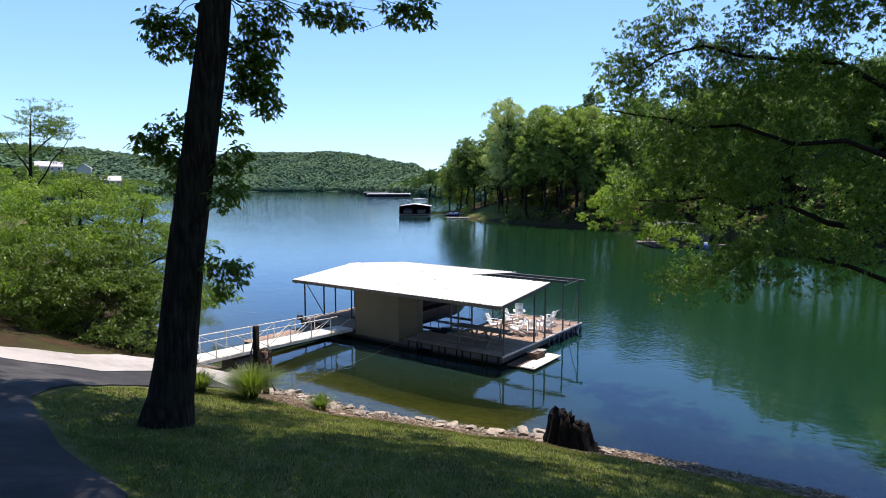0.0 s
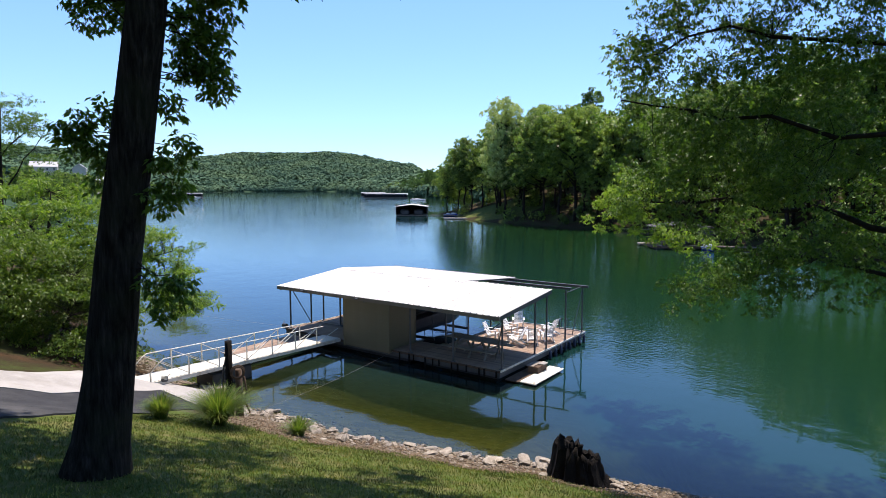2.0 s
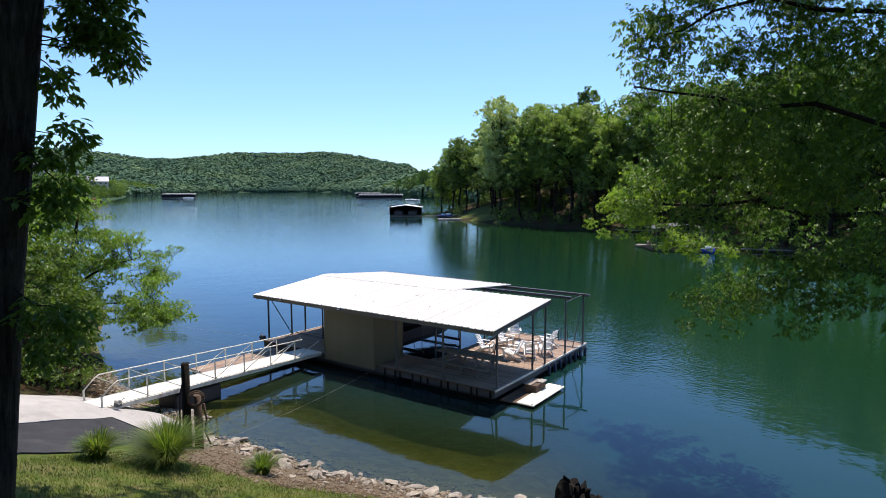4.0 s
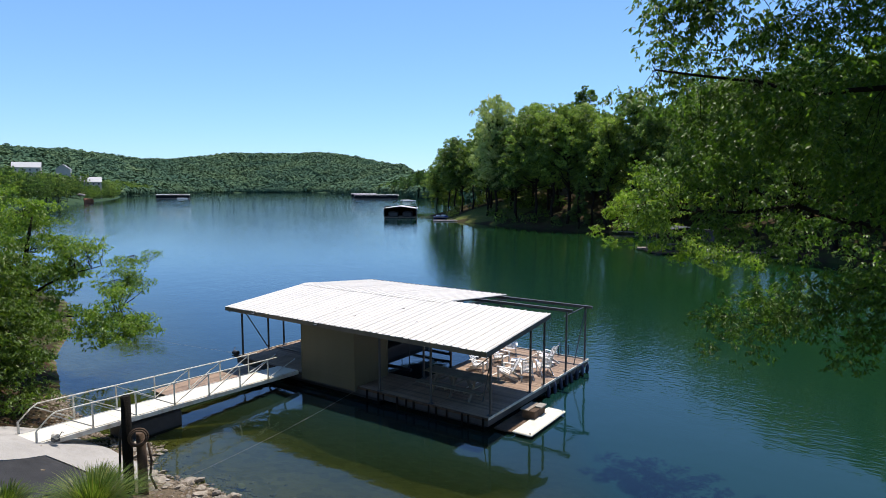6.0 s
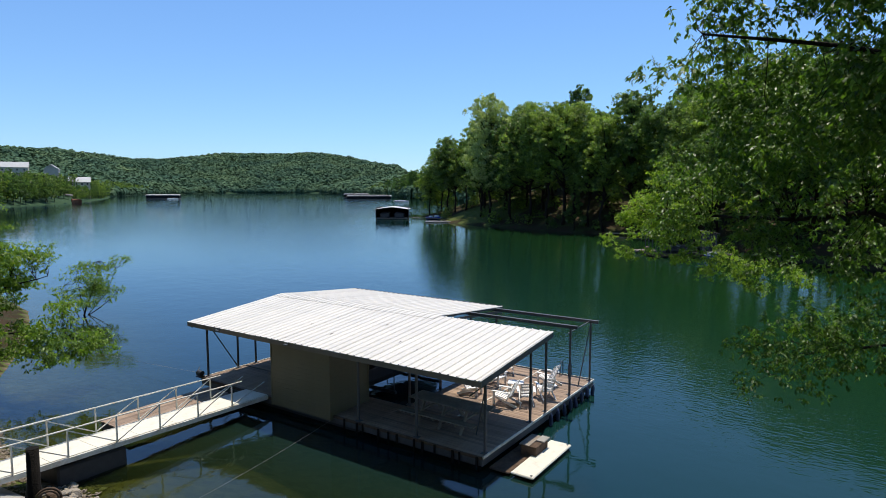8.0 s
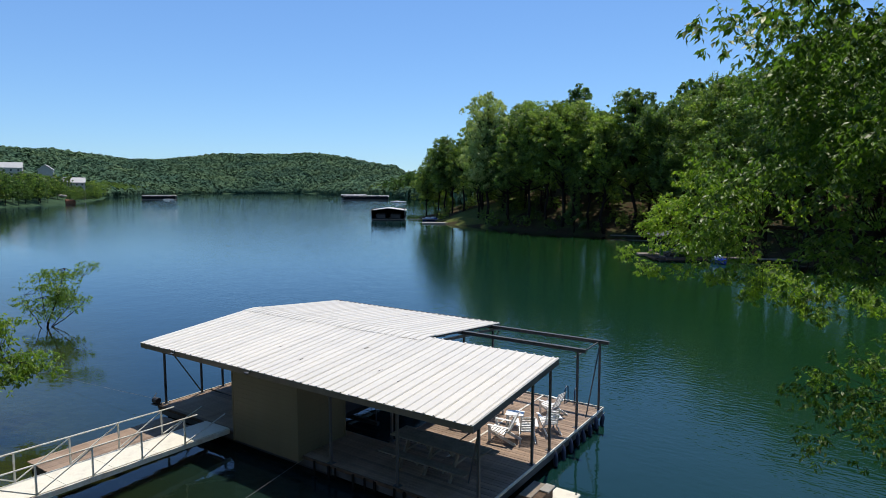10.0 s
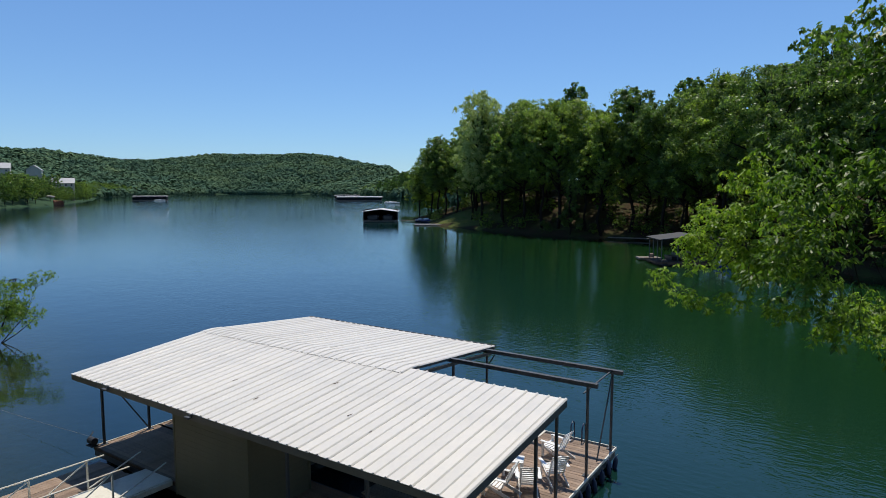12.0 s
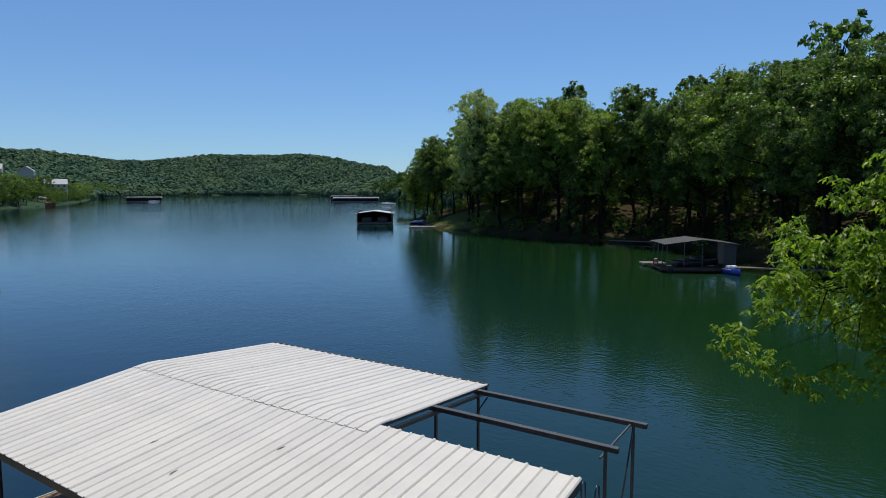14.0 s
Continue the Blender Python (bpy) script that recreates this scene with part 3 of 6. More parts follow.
# fascia and gable trims, dark below the white sheets
for name, a, b in (("fascia", (ROOF0, EAVE[0] + 0.03, EAVE[1] - 0.11), (ROOF1, EAVE[0] + 0.03, EAVE[1] - 0.11)),
                   ("gable_trim", (ROOF1 - 0.03, EAVE[0] + 0.05, EAVE[1] - 0.11), (ROOF1 - 0.03, RIDGE[0], RIDGE[1] - 0.11)),
                   ("gable_trim", (ROOF0 + 0.03, EAVE[0] + 0.05, EAVE[1] - 0.11), (ROOF0 + 0.03, RIDGE[0], RIDGE[1] - 0.11)),
                   ("gable_trim", (ROOF0 + 0.03, RIDGE[0], RIDGE[1] - 0.11), (ROOF0 + 0.03, BACK[0], BACK[1] - 0.11)),
                   ("gable_trim", (ROOFIN - 0.03, RIDGE[0], RIDGE[1] - 0.11), (ROOFIN - 0.03, BACK[0], BACK[1] - 0.11)),
                   ("fascia", (ROOF0, BACK[0] - 0.03, BACK[1] - 0.11), (ROOFIN, BACK[0] - 0.03, BACK[1] - 0.11))):
    bm = bmesh.new()
    if name == "fascia":
        box(bm, (a[0], a[1] - 0.025, a[2] - 0.07), (b[0], a[1] + 0.025, a[2] + 0.085))
    else:
        d = Vector(b) - Vector(a)
        m = Matrix.Translation((Vector(a) + Vector(b)) / 2) @ Matrix.Rotation(math.atan2(d.z, d.y), 4, "X")
        box(bm, (-0.025, -d.length / 2, 0.03 if a[0] == ROOFIN - 0.03 else -0.08), (0.025, d.length / 2, 0.085), m=m)
    part(name, bm, TRIM if name == "fascia" else STEEL, dock)
# purlins and trusses under the sheets
for k in range(1, 5):
    for (y_a, z_a), (y_b, z_b), x_end in ((EAVE, RIDGE, ROOF1), (RIDGE, BACK, ROOFIN)):
        f = k / 5 + 0.02
        y, z = y_a + (y_b - y_a) * f, z_a + (z_b - z_a) * f
        part("purlin", box(bmesh.new(), (ROOF0 + 0.08, y - 0.03, z - 0.13), (x_end - 0.08, y + 0.03, z - 0.025)), STEEL, dock)
# long open beams past the short back slope
for y, z in ((30.28, 3.22), (32.5, 3.02)):
    bm = box(bmesh.new(), (X0 + 0.2, y - 0.05, z - 0.12), (-13.68, y + 0.05, z - 0.01))
    box(bm, (X0 + 0.2, y - 0.07, z - 0.012), (-13.68, y + 0.07, z + 0.0))
    part("open_beam", bm, STEEL, dock)
for x in (X0 + 0.1, -21.3, SLIP1, X1 - 0.1):
    end = BACK[0] if x < -18.3 else RIDGE[0]
    bm = bmesh.new()
    bar(bm, (x, EAVE[0] + 0.1, EAVE[1] - 0.2), (x, RIDGE[0], RIDGE[1] - 0.22), 0.06, 0.1)
    if end > 30:
        bar(bm, (x, RIDGE[0], RIDGE[1] - 0.22), (x, BACK[0] - 0.1, BACK[1] - 0.2), 0.06, 0.1)
    part("truss", bm, STEEL, dock)


def roof_under(x, y):
    if y <= RIDGE[0]:
        return EAVE[1] + (RIDGE[1] - EAVE[1]) * (y - EAVE[0]) / (RIDGE[0] - EAVE[0]) - 0.16
    if x > ROOFIN + 0.05:
        return 3.1 if y < 31 else 2.9
    return RIDGE[1] + (BACK[1] - RIDGE[1]) * (y - RIDGE[0]) / (BACK[0] - RIDGE[0]) - 0.16


for x, y in ((X1 - 0.08, 24.05), (X1 - 0.08, 27.05), (X1 - 0.08, 28.25), (X1 - 0.08, 30.4), (X1 - 0.1, 32.55), (-16.4, 23.86), (-18.85, 23.86), (SLIP1, 28.1), (SLIP1, 30.35), (SLIP1, 32.5),
             (X0 + 0.08, 24.05), (X0 + 0.08, 25.55), (X0 + 0.08, 26.5), (X0 + 0.08, 28.2), (X0 + 0.08, 30.4), (X0 + 0.08, 32.5), (SLIP0, 26.1), (SLIP0, 32.5), (SLIP1, 26.1)):
    bm = box(bmesh.new(), (x - 0.035, y - 0.035, DECK), (x + 0.035, y + 0.035, roof_under(x, y)), 0.006)
    box(bm, (x - 0.1, y - 0.1, DECK), (x + 0.1, y + 0.1, DECK + 0.015))
    part("post", bm, STEEL, dock)
for a, b in (((X0 + 0.08, 24.1, 2.75), (X0 + 0.08, 25.5, DECK + 0.1)), ((X1 - 0.1, 32.5, 2.8), (X1 - 0.1, 31.3, DECK + 0.05)), ((X1 - 0.2, 30.4, 2.85), (X1 - 0.14, 32.45, 2.95)),
             ((-18.1, 32.5, 2.85), (SLIP1, 32.5, 2.4)), ((X1 - 0.08, 24.1, 2.6), (X1 - 0.9, 24.9, DECK + 0.1)), ((X1 - 0.08, 24.1, 2.6), (X1 - 0.6, 24.0, 2.15))):
    part("brace", bar(bmesh.new(), a, b, 0.035), STEEL, dock)

# steel frame, floats and trim round the deck
for lo, hi in (((X0, Y0, 0.2), (X1, Y0 + 0.06, 0.45)), ((X1 - 0.06, Y0 + 0.06, 0.2), (X1, Y1, 0.45)), ((SLIP1, Y1 - 0.06, 0.2), (X1 - 0.06, Y1, 0.45)), ((X0, Y0 + 0.06, 0.2), (X0 + 0.06, Y1, 0.45)),
               ((SLIP1, SLIPY, 0.2), (SLIP1 + 0.06, Y1 - 0.06, 0.45)), ((SLIP0, SLIPY - 0.06, 0.2), (SLIP1 + 0.06, SLIPY, 0.45)), ((SLIP0 - 0.06, SLIPY, 0.2), (SLIP0, Y1, 0.45)), ((X0 + 0.06, Y1 - 0.06, 0.2), (SLIP0 - 0.06, Y1, 0.45))):
    part("frame_beam", box(bmesh.new(), lo, hi), STEEL, dock)
for lo, hi in (((X0, 24.1, -0.25), (X0 + 1.6, Y1 - 0.4, 0.2)), ((SLIP1 + 0.15, 24.1, -0.25), (X1 - 0.3, 26.6, 0.2)), ((SLIP1 + 0.15, 27.2, -0.25), (X1 - 0.3, 29.6, 0.2)), ((SLIP1 + 0.15, 30.1, -0.25), (X1 - 0.3, Y1 - 0.2, 0.2)), ((X0 + 2, 24.0, -0.25), (SLIP1 - 0.6, 25.8, 0.2))):
    part("float", box(bmesh.new(), lo, hi, 0.05), RUBBER, dock)
for lo, hi in (((X1 - 0.005, Y0, 0.43), (X1 + 0.035, Y1 + 0.03, 0.515)), ((SLIP1, Y1 - 0.005, 0.43), (X1 - 0.005, Y1 + 0.03, 0.515)), ((X0 - 0.03, Y0, 0.43), (X0 + 0.005, Y1, 0.515))):
    part("edge_trim", box(bmesh.new(), lo, hi, 0.005), RAIL, dock)
# darker trim here; the hangers go near black to deepen the shaded front
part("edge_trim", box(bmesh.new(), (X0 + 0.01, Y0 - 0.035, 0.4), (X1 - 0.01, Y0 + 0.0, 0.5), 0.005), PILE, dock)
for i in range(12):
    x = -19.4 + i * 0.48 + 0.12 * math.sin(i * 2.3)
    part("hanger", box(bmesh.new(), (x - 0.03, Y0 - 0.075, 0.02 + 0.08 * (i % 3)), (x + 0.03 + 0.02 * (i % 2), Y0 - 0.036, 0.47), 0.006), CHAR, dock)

# diving shed with tan siding
shed = thing("storage_shed", "tan metal storage shed standing on the dock", "shed")
SX0, SX1, SY0, SY1, SZ0, SZ1 = -22.95, -19.92, 23.6, 25.6, 0.34, 2.72
part("wall", box(bmesh.new(), (SX0 + 0.02, SY0 + 0.02, SZ0), (SX1 - 0.02, SY1 - 0.02, SZ1)), SIDING, shed)
n = 16
me_a = as_mesh("siding_board", box(bmesh.new(), (0, -0.012, 0), (SX1 - SX0, 0.012, 0.1475), 0.002), SIDING)
me_b = as_mesh("siding_board", box(bmesh.new(), (-0.012, 0, 0), (0.012, SY1 - SY0 - 0.02, 0.1475), 0.002), SIDING)
for i in range(n):
    z = SZ0 + i * 0.148
    piece("siding_board", me_a, shed, pose(SX0, SY0 + 0.012, z, 0.25))
    piece("siding_board", me_b, shed, pose(SX1 - 0.012, SY0 + 0.02, z, 0, 0.25))
    piece("siding_board", me_b, shed, pose(SX0 + 0.012, SY0 + 0.02, z, 0, -0.25))
for x, y in ((SX0 - 0.005, SY0 - 0.015), (SX1 - 0.055, SY0 - 0.015), (SX1 - 0.035, SY1 - 0.06)):
    part("corner_trim", box(bmesh.new(), (x, y, SZ0 - 0.02), (x + 0.06, y + 0.06, SZ1)), SIDING, shed)


# ---- trees ----
def crown_leaves(masses, count, size, rng):
    """Small leaves over the skin of many little domes, which sit on larger rounded masses. Returns verts, faces."""
    m = np.asarray(masses, float)
    domes = max(8, count // (42 if count > 15000 else 15))
    pick = rng.choice(len(m), domes, p=m[:, 3] ** 2 / np.sum(m[:, 3] ** 2))
    way = rng.normal(size=(domes, 3))
    way[:, 2] += 0.25
    way /= np.linalg.norm(way, axis=1)[:, None]
    r = m[pick, 3]
    c = m[pick, :3] + way * (r * rng.uniform(0.55, 0.95, domes))[:, None] * np.array([1, 1, 0.82])
    dr = r * rng.uniform(0.14, 0.32, domes)
    i = rng.integers(0, domes, count)
    o = rng.normal(size=(count, 3))
    o[:, 2] += 0.35
    o /= np.linalg.norm(o, axis=1)[:, None]
    p = c[i] + o * (dr[i] * (0.45 + 0.85 * rng.random(count)))[:, None] * np.array([1, 1, 0.75])
    nrm = o * 0.75 + way[i] * 0.45 + rng.normal(size=(count, 3)) * 0.55
    nrm[:, 2] += 0.15
    nrm /= np.linalg.norm(nrm, axis=1)[:, None]
    d = np.cross(nrm, rng.normal(size=(count, 3)))
    d /= np.linalg.norm(d, axis=1)[:, None] + 1e-9
    e = np.cross(nrm, d)
    L = (size * (0.6 + 0.75 * rng.random(count)))[:, None]
    v = np.stack([p + d * L * 0.6, p - d * L * 0.42 + e * L * 0.36, p - d * L * 0.3 - e * L * 0.4], 1).reshape(-1, 3)
    return v, np.arange(3 * count).reshape(count, 3)


def sprig_cloud(centres, spread_, sprigs, leaves, size, rng, flat=0.75):
    """Whorls of lobed leaves on twig ends, as an oak carries them."""
    c = np.repeat(np.asarray(centres, float), sprigs, 0)
    n = len(c)
    off = rng.normal(size=(n, 3))
    off /= np.linalg.norm(off, axis=1)[:, None]
    off *= (rng.random(n) ** 0.45)[:, None] * spread_
    off[:, 2] *= flat
    p = np.repeat(c + off, leaves, 0)
    m = len(p)
    # the leaves of one whorl spread round its twig's end and hang a little
    turn = np.repeat(rng.uniform(0, 6.28, n), leaves) + np.tile(np.arange(leaves) * 2.4, n)
    d = np.stack([np.cos(turn), np.sin(turn), np.zeros(m)], 1) + rng.normal(size=(m, 3)) * 0.28
    d += np.repeat(off / (np.linalg.norm(off, axis=1)[:, None] + 1e-9) * np.array([1, 1, 0.3]), leaves, 0) * 0.55
    d[:, 2] -= 0.75
    d /= np.linalg.norm(d, axis=1)[:, None]
    nrm = rng.normal(size=(m, 3)) * 0.55
    nrm[:, 2] += 1.0
    side = np.cross(d, nrm)
    side /= np.linalg.norm(side, axis=1)[:, None] + 1e-9
    up = np.cross(side, d)
    L = size * (0.65 + 0.6 * rng.random(m))[:, None]
    p = p + rng.normal(size=(m, 3)) * size * 0.25
    # a long middle lobe, notched towards two side lobes
    out = side * L * 0.28 + d * L * 0.5 - up * L * 0.05
    outs = -side * L * 0.28 + d * L * 0.5 - up * L * 0.05
    v = np.stack([p, p + d * L * 0.5 + side * L * 0.19 + up * L * 0.05, p + d * L - up * L * 0.12, p + d * L * 0.5 - side * L * 0.19 + up * L * 0.05,
                  p + out, p + outs, p + d * L * 0.2 + up * L * 0.02], 1).reshape(-1, 3)
    i = np.arange(m)[:, None] * 7
    f = np.concatenate([i + np.array(q) for q in ([[0, 1, 2]], [[0, 2, 3]], [[6, 4, 1]], [[6, 3, 5]])], 1).reshape(-1, 3)
    return v, f


def crooked(a, b, n, rng, amount=0.06):
    a, b = np.asarray(a, float), np.asarray(b, float)
    L = np.linalg.norm(b - a)
    pts = [a + (b - a) * i / n + (rng.normal(size=3) * amount * L if 0 < i < n else 0) for i in range(n + 1)]
    return [tuple(p) for p in pts]


def woodland_tree(seed, height, wide, count, leaf, low=0.28, pine=False, material=WOOD_LEAF, limbs=True):
    """A whole tree for the middle distance, standing at the origin: trunk, limbs and a crown of many small leaves."""
    rng = np.random.default_rng(seed)
    trunk = tube(crooked((0, 0, -0.6), (rng.normal() * 0.4, rng.normal() * 0.4, height * 0.88), 6, rng, 0.012), [0.0125 * height * (1.05 - 0.9 * i / 6) for i in range(7)], 7 if limbs else 4)
    # the crown is a heap of rounded masses
    masses = []
    for k in range(46):
        t = ((k + rng.random()) / 46) ** 0.9
        r = wide * (math.sqrt(max(0.03, 1 - (abs(t - 0.42) / 0.63) ** 2.3)) if not pine else (1.02 - t)) * (0.35 + 0.55 * rng.random())
        r *= 0.8 if t > 0.88 else 1
        a = k * 2.4 + rng.random()
        z = height * (low + 0.06 + (0.83 - low) * t)
        masses.append((r * math.cos(a), r * math.sin(a), z, wide * (0.2 + 0.22 * rng.random()) * (1 if not pine else 0.6 * (1.1 - t) + 0.15)))
        limbs and tube(crooked((0, 0, z * 0.78), (r * 0.9 * math.cos(a), r * 0.9 * math.sin(a), z), 3, rng, 0.04), [0.007 * height, 0.005 * height, 0.003 * height, 0.001 * height], 4, trunk)
    if not pine:
        masses += [(0, 0, height * (low + 0.15 + (0.72 - low) * k / 8), wide * 0.38) for k in range(8)]
    v, f = crown_leaves(masses, count, leaf, rng)
    return as_mesh("trunk", trunk, BARK), raw_mesh("crown", v, f, material)


def plant_tree(name, meshes, x, y, scale, turn, label, group="", tall=1.0):
    t = new(name)
    t.matrix_basis = Matrix.Translation((x, y, max(ground_at(x, y), -0.3))) @ Matrix.Rotation(turn, 4, "Z") @ Matrix.Diagonal((scale, scale, scale * tall, 1))
    for n, me in zip(("trunk", "crown"), meshes):
        o = new(n, me)
        o.parent = t
    return tagged(t, label, "tree", group)


FULL = [woodland_tree(11, 24, 6.8, 33000, 0.28, 0.27), woodland_tree(12, 24, 6.2, 31000, 0.28, 0.32), woodland_tree(13, 24, 7.2, 34000, 0.28, 0.26),
        woodland_tree(14, 24, 5.3, 28000, 0.28, 0.25), woodland_tree(15, 12, 3.6, 12000, 0.3, 0.02), woodland_tree(16, 12, 2.6, 10000, 0.26, 0.06, True),
        woodland_tree(20, 24, 6.2, 28000, 0.28, 0.22, material=PALE_LEAF)]
THIN = [woodland_tree(17, 24, 5.4, 5000, 0.62, 0.16), woodland_tree(18, 24, 4.8, 4700, 0.62, 0.22), woodland_tree(19, 24, 5.8, 5200, 0.62, 0.12)]
BUSH = [woodland_tree(41, 4, 2.2, 1000, 0.36, -0.06, limbs=False), woodland_tree(42, 4, 2.6, 1100, 0.36, -0.1, limbs=False), woodland_tree(43, 5, 1.9, 1000, 0.34, -0.05, limbs=False)]
SMALL = [woodland_tree(31, 15, 4.6, 1500, 0.8, 0.1, limbs=False), woodland_tree(32, 15, 4.2, 1400, 0.8, 0.15, limbs=False), woodland_tree(33, 13, 4.8, 1500, 0.8, 0.08, limbs=False)]
rng = np.random.default_rng(5)
# the front row on the far bank of the cove: x, y, height, kind
FRONT = [(-114, 161, 16, 2), (-109, 160, 20, 0), (-104, 156, 23, 1), (-101, 155, 20, 2), (-96, 153, 21, 0), (-118, 171, 15, 2), (-91, 154, 26, 1), (-82, 137.5, 19, 1), (-76.5, 132.0, 31, 6), (-74, 137, 24, 0), (-70, 130.5, 23, 2), (-64, 127.5, 26, 2), (-59, 126, 24, 1), (-55, 124.5, 26.5, 0), (-51, 120.6, 12, 5),
         (-45.4, 121.6, 23, 3), (-49, 123, 19, 1), (-41, 123.5, 27.5, 3), (-34.4, 120.5, 24, 0), (-28.4, 117, 24, 2), (-31, 118.5, 17, 1), (-23.7, 111.5, 25.6, 1), (-17, 103, 25, 2), (-12, 95.5, 24, 0),
         (-88, 150, 22, 0), (-80, 147, 24, 2), (-95, 160, 22, 1), (-72, 142, 26, 1),
         (-7, 91, 23.5, 2), (-2, 88.5, 23.5, 1), (4, 86, 23, 0)]
spots = []
for x, y, h, k in FRONT:
    size = 12 if k in (4, 5) else 24
    s = min(1.1, h / size)
    plant_tree("lakeside_woodland_tree", FULL[k], x, y, s, rng.uniform(0, 6.28), "tall pale green tree rising over the wooded point" if k == 6 else "tall leafy tree at the water's edge of the cove", "trees on the far bank of the cove", h / size / s)
    spots.append((x, y, 0))
# low growth along the bank
low = []
while len(low) < 165:
    x, y = rng.uniform(-112, 30), rng.uniform(76, 170)
    d = float(shore_distance(np.array([x]), np.array([y]))[0])
    if not 0.6 < d < 26 or rng.random() > 1.5 / (1 + d * 0.22) or (-96 < x < -80 and d < 12) or math.hypot(x + 44, y - 132) < 2:
        continue
    if all(math.hypot(x - a, y - b) > 1.8 for a, b in low):
        low.append((x, y))
        plant_tree("bank_shrub", BUSH[len(low) % 3], x, y, rng.uniform(0.3, 0.8) * (1.0 if d < 8 else 1.25), rng.uniform(0, 6.28), "low green shrub under the trees of the bank", "shrubs on the bank of the cove")
# the wood behind them, up the slope
tries = 0
while len(spots) < 140 and tries < 20000:
    tries += 1
    x, y = rng.uniform(-112, 40), rng.uniform(70, 200)
    s = float(shore_distance(np.array([x]), np.array([y]))[0])
    if s < 4 or s > 42 or (x + 84 < 8 and s < 7):
        continue
    if math.hypot(x + 47, y - 142) < 7 or math.hypot(x + 26, y - 118) < 3:
        continue
    if any(math.hypot(x - a, y - b) < 4.6 for a, b, _ in spots):
        continue
    spots.append((x, y, s))
    h = rng.uniform(17, 27) * (0.78 if x < -80 else 0.84 if -68 < x < -48 else 1.08 if x > -20 else 1)
    plant_tree("woodland_tree", THIN[int(rng.integers(0, 3))], x, y, rng.uniform(0.85, 1.05), rng.uniform(0, 6.28), "leafy green broadleaf tree on the wooded slope", "trees on the slope above the cove", h / 24)
# the wooded headland; heights are cut along the camera's sight lines to the houses
head = []
tries = 0
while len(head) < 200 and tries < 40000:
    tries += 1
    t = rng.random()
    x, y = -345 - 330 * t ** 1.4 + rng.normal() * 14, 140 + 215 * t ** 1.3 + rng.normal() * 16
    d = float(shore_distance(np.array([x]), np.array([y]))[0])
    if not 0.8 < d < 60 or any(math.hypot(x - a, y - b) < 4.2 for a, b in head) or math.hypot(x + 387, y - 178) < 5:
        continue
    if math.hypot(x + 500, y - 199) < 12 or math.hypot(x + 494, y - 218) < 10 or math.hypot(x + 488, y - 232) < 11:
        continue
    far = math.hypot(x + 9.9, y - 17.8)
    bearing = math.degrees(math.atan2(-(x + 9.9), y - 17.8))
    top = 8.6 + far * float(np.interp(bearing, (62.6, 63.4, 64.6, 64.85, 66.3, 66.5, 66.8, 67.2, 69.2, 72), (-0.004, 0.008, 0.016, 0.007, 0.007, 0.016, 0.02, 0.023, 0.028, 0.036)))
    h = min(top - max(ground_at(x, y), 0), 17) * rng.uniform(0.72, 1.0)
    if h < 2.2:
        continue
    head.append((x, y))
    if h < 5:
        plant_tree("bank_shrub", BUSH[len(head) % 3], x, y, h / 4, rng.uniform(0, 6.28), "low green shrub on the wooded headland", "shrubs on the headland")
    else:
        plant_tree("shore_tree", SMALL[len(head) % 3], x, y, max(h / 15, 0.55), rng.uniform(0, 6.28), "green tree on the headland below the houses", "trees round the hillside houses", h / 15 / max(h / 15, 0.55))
# the near end of the left shore
for i in range(48):
    t = rng.random()
    x, y = -262 - 105 * t + rng.normal() * 4, 103 + 48 * t - abs(rng.normal()) * 9
    if ground_at(x, y) > 0.05:
        h = rng.uniform(5, 11)
        plant_tree("shore_tree", SMALL[i % 3], x, y, h / 15, rng.uniform(0, 6.28), "green tree at the water's edge of the headland", "trees round the hillside houses")


def joined_wood(name, label, spots_):
    """Many far trees as one sheet of foliage: x, y, scale, height factor, turn."""
    vs, fs, base = [], [], 0
    for k, (x, y, sc, tall, turn) in enumerate(spots_):
        for me in SMALL[k % 3]:
            co = np.empty(len(me.vertices) * 3, np.float32)
            me.vertices.foreach_get("co", co)
            co = co.reshape(-1, 3)
            if me.name.startswith("trunk"):
                continue
            c, s_ = math.cos(turn), math.sin(turn)
            vs.append(np.stack([x + sc * (co[:, 0] * c - co[:, 1] * s_), y + sc * (co[:, 0] * s_ + co[:, 1] * c), max(ground_at(x, y), -0.3) + sc * tall * co[:, 2]], 1))
            fs.append(np.arange(len(co)).reshape(-1, 3) + base)
            base += len(co)
    o_ = new(name, raw_mesh(name, np.concatenate(vs), np.concatenate(fs), WOOD_LEAF))
    return tagged(o_, label, "woods", kind="stuff")


# tall trees on the far right-hand shore, lower towards its end
wood = []
for i in range(70):
    t = rng.random() ** 1.2
    x, y = -318 - 250 * t + rng.normal() * 5, 446 + 165 * t + rng.normal() * 4 + 4
    if ground_at(x, y) > 0.2:
        wood.append((x, y, 0.95, (30 - 17 * t) * rng.uniform(0.75, 1.05) / 15, rng.uniform(0, 6.28)))
joined_wood("marina_woods", "tall dark green woods on the far shore behind the marina", wood)
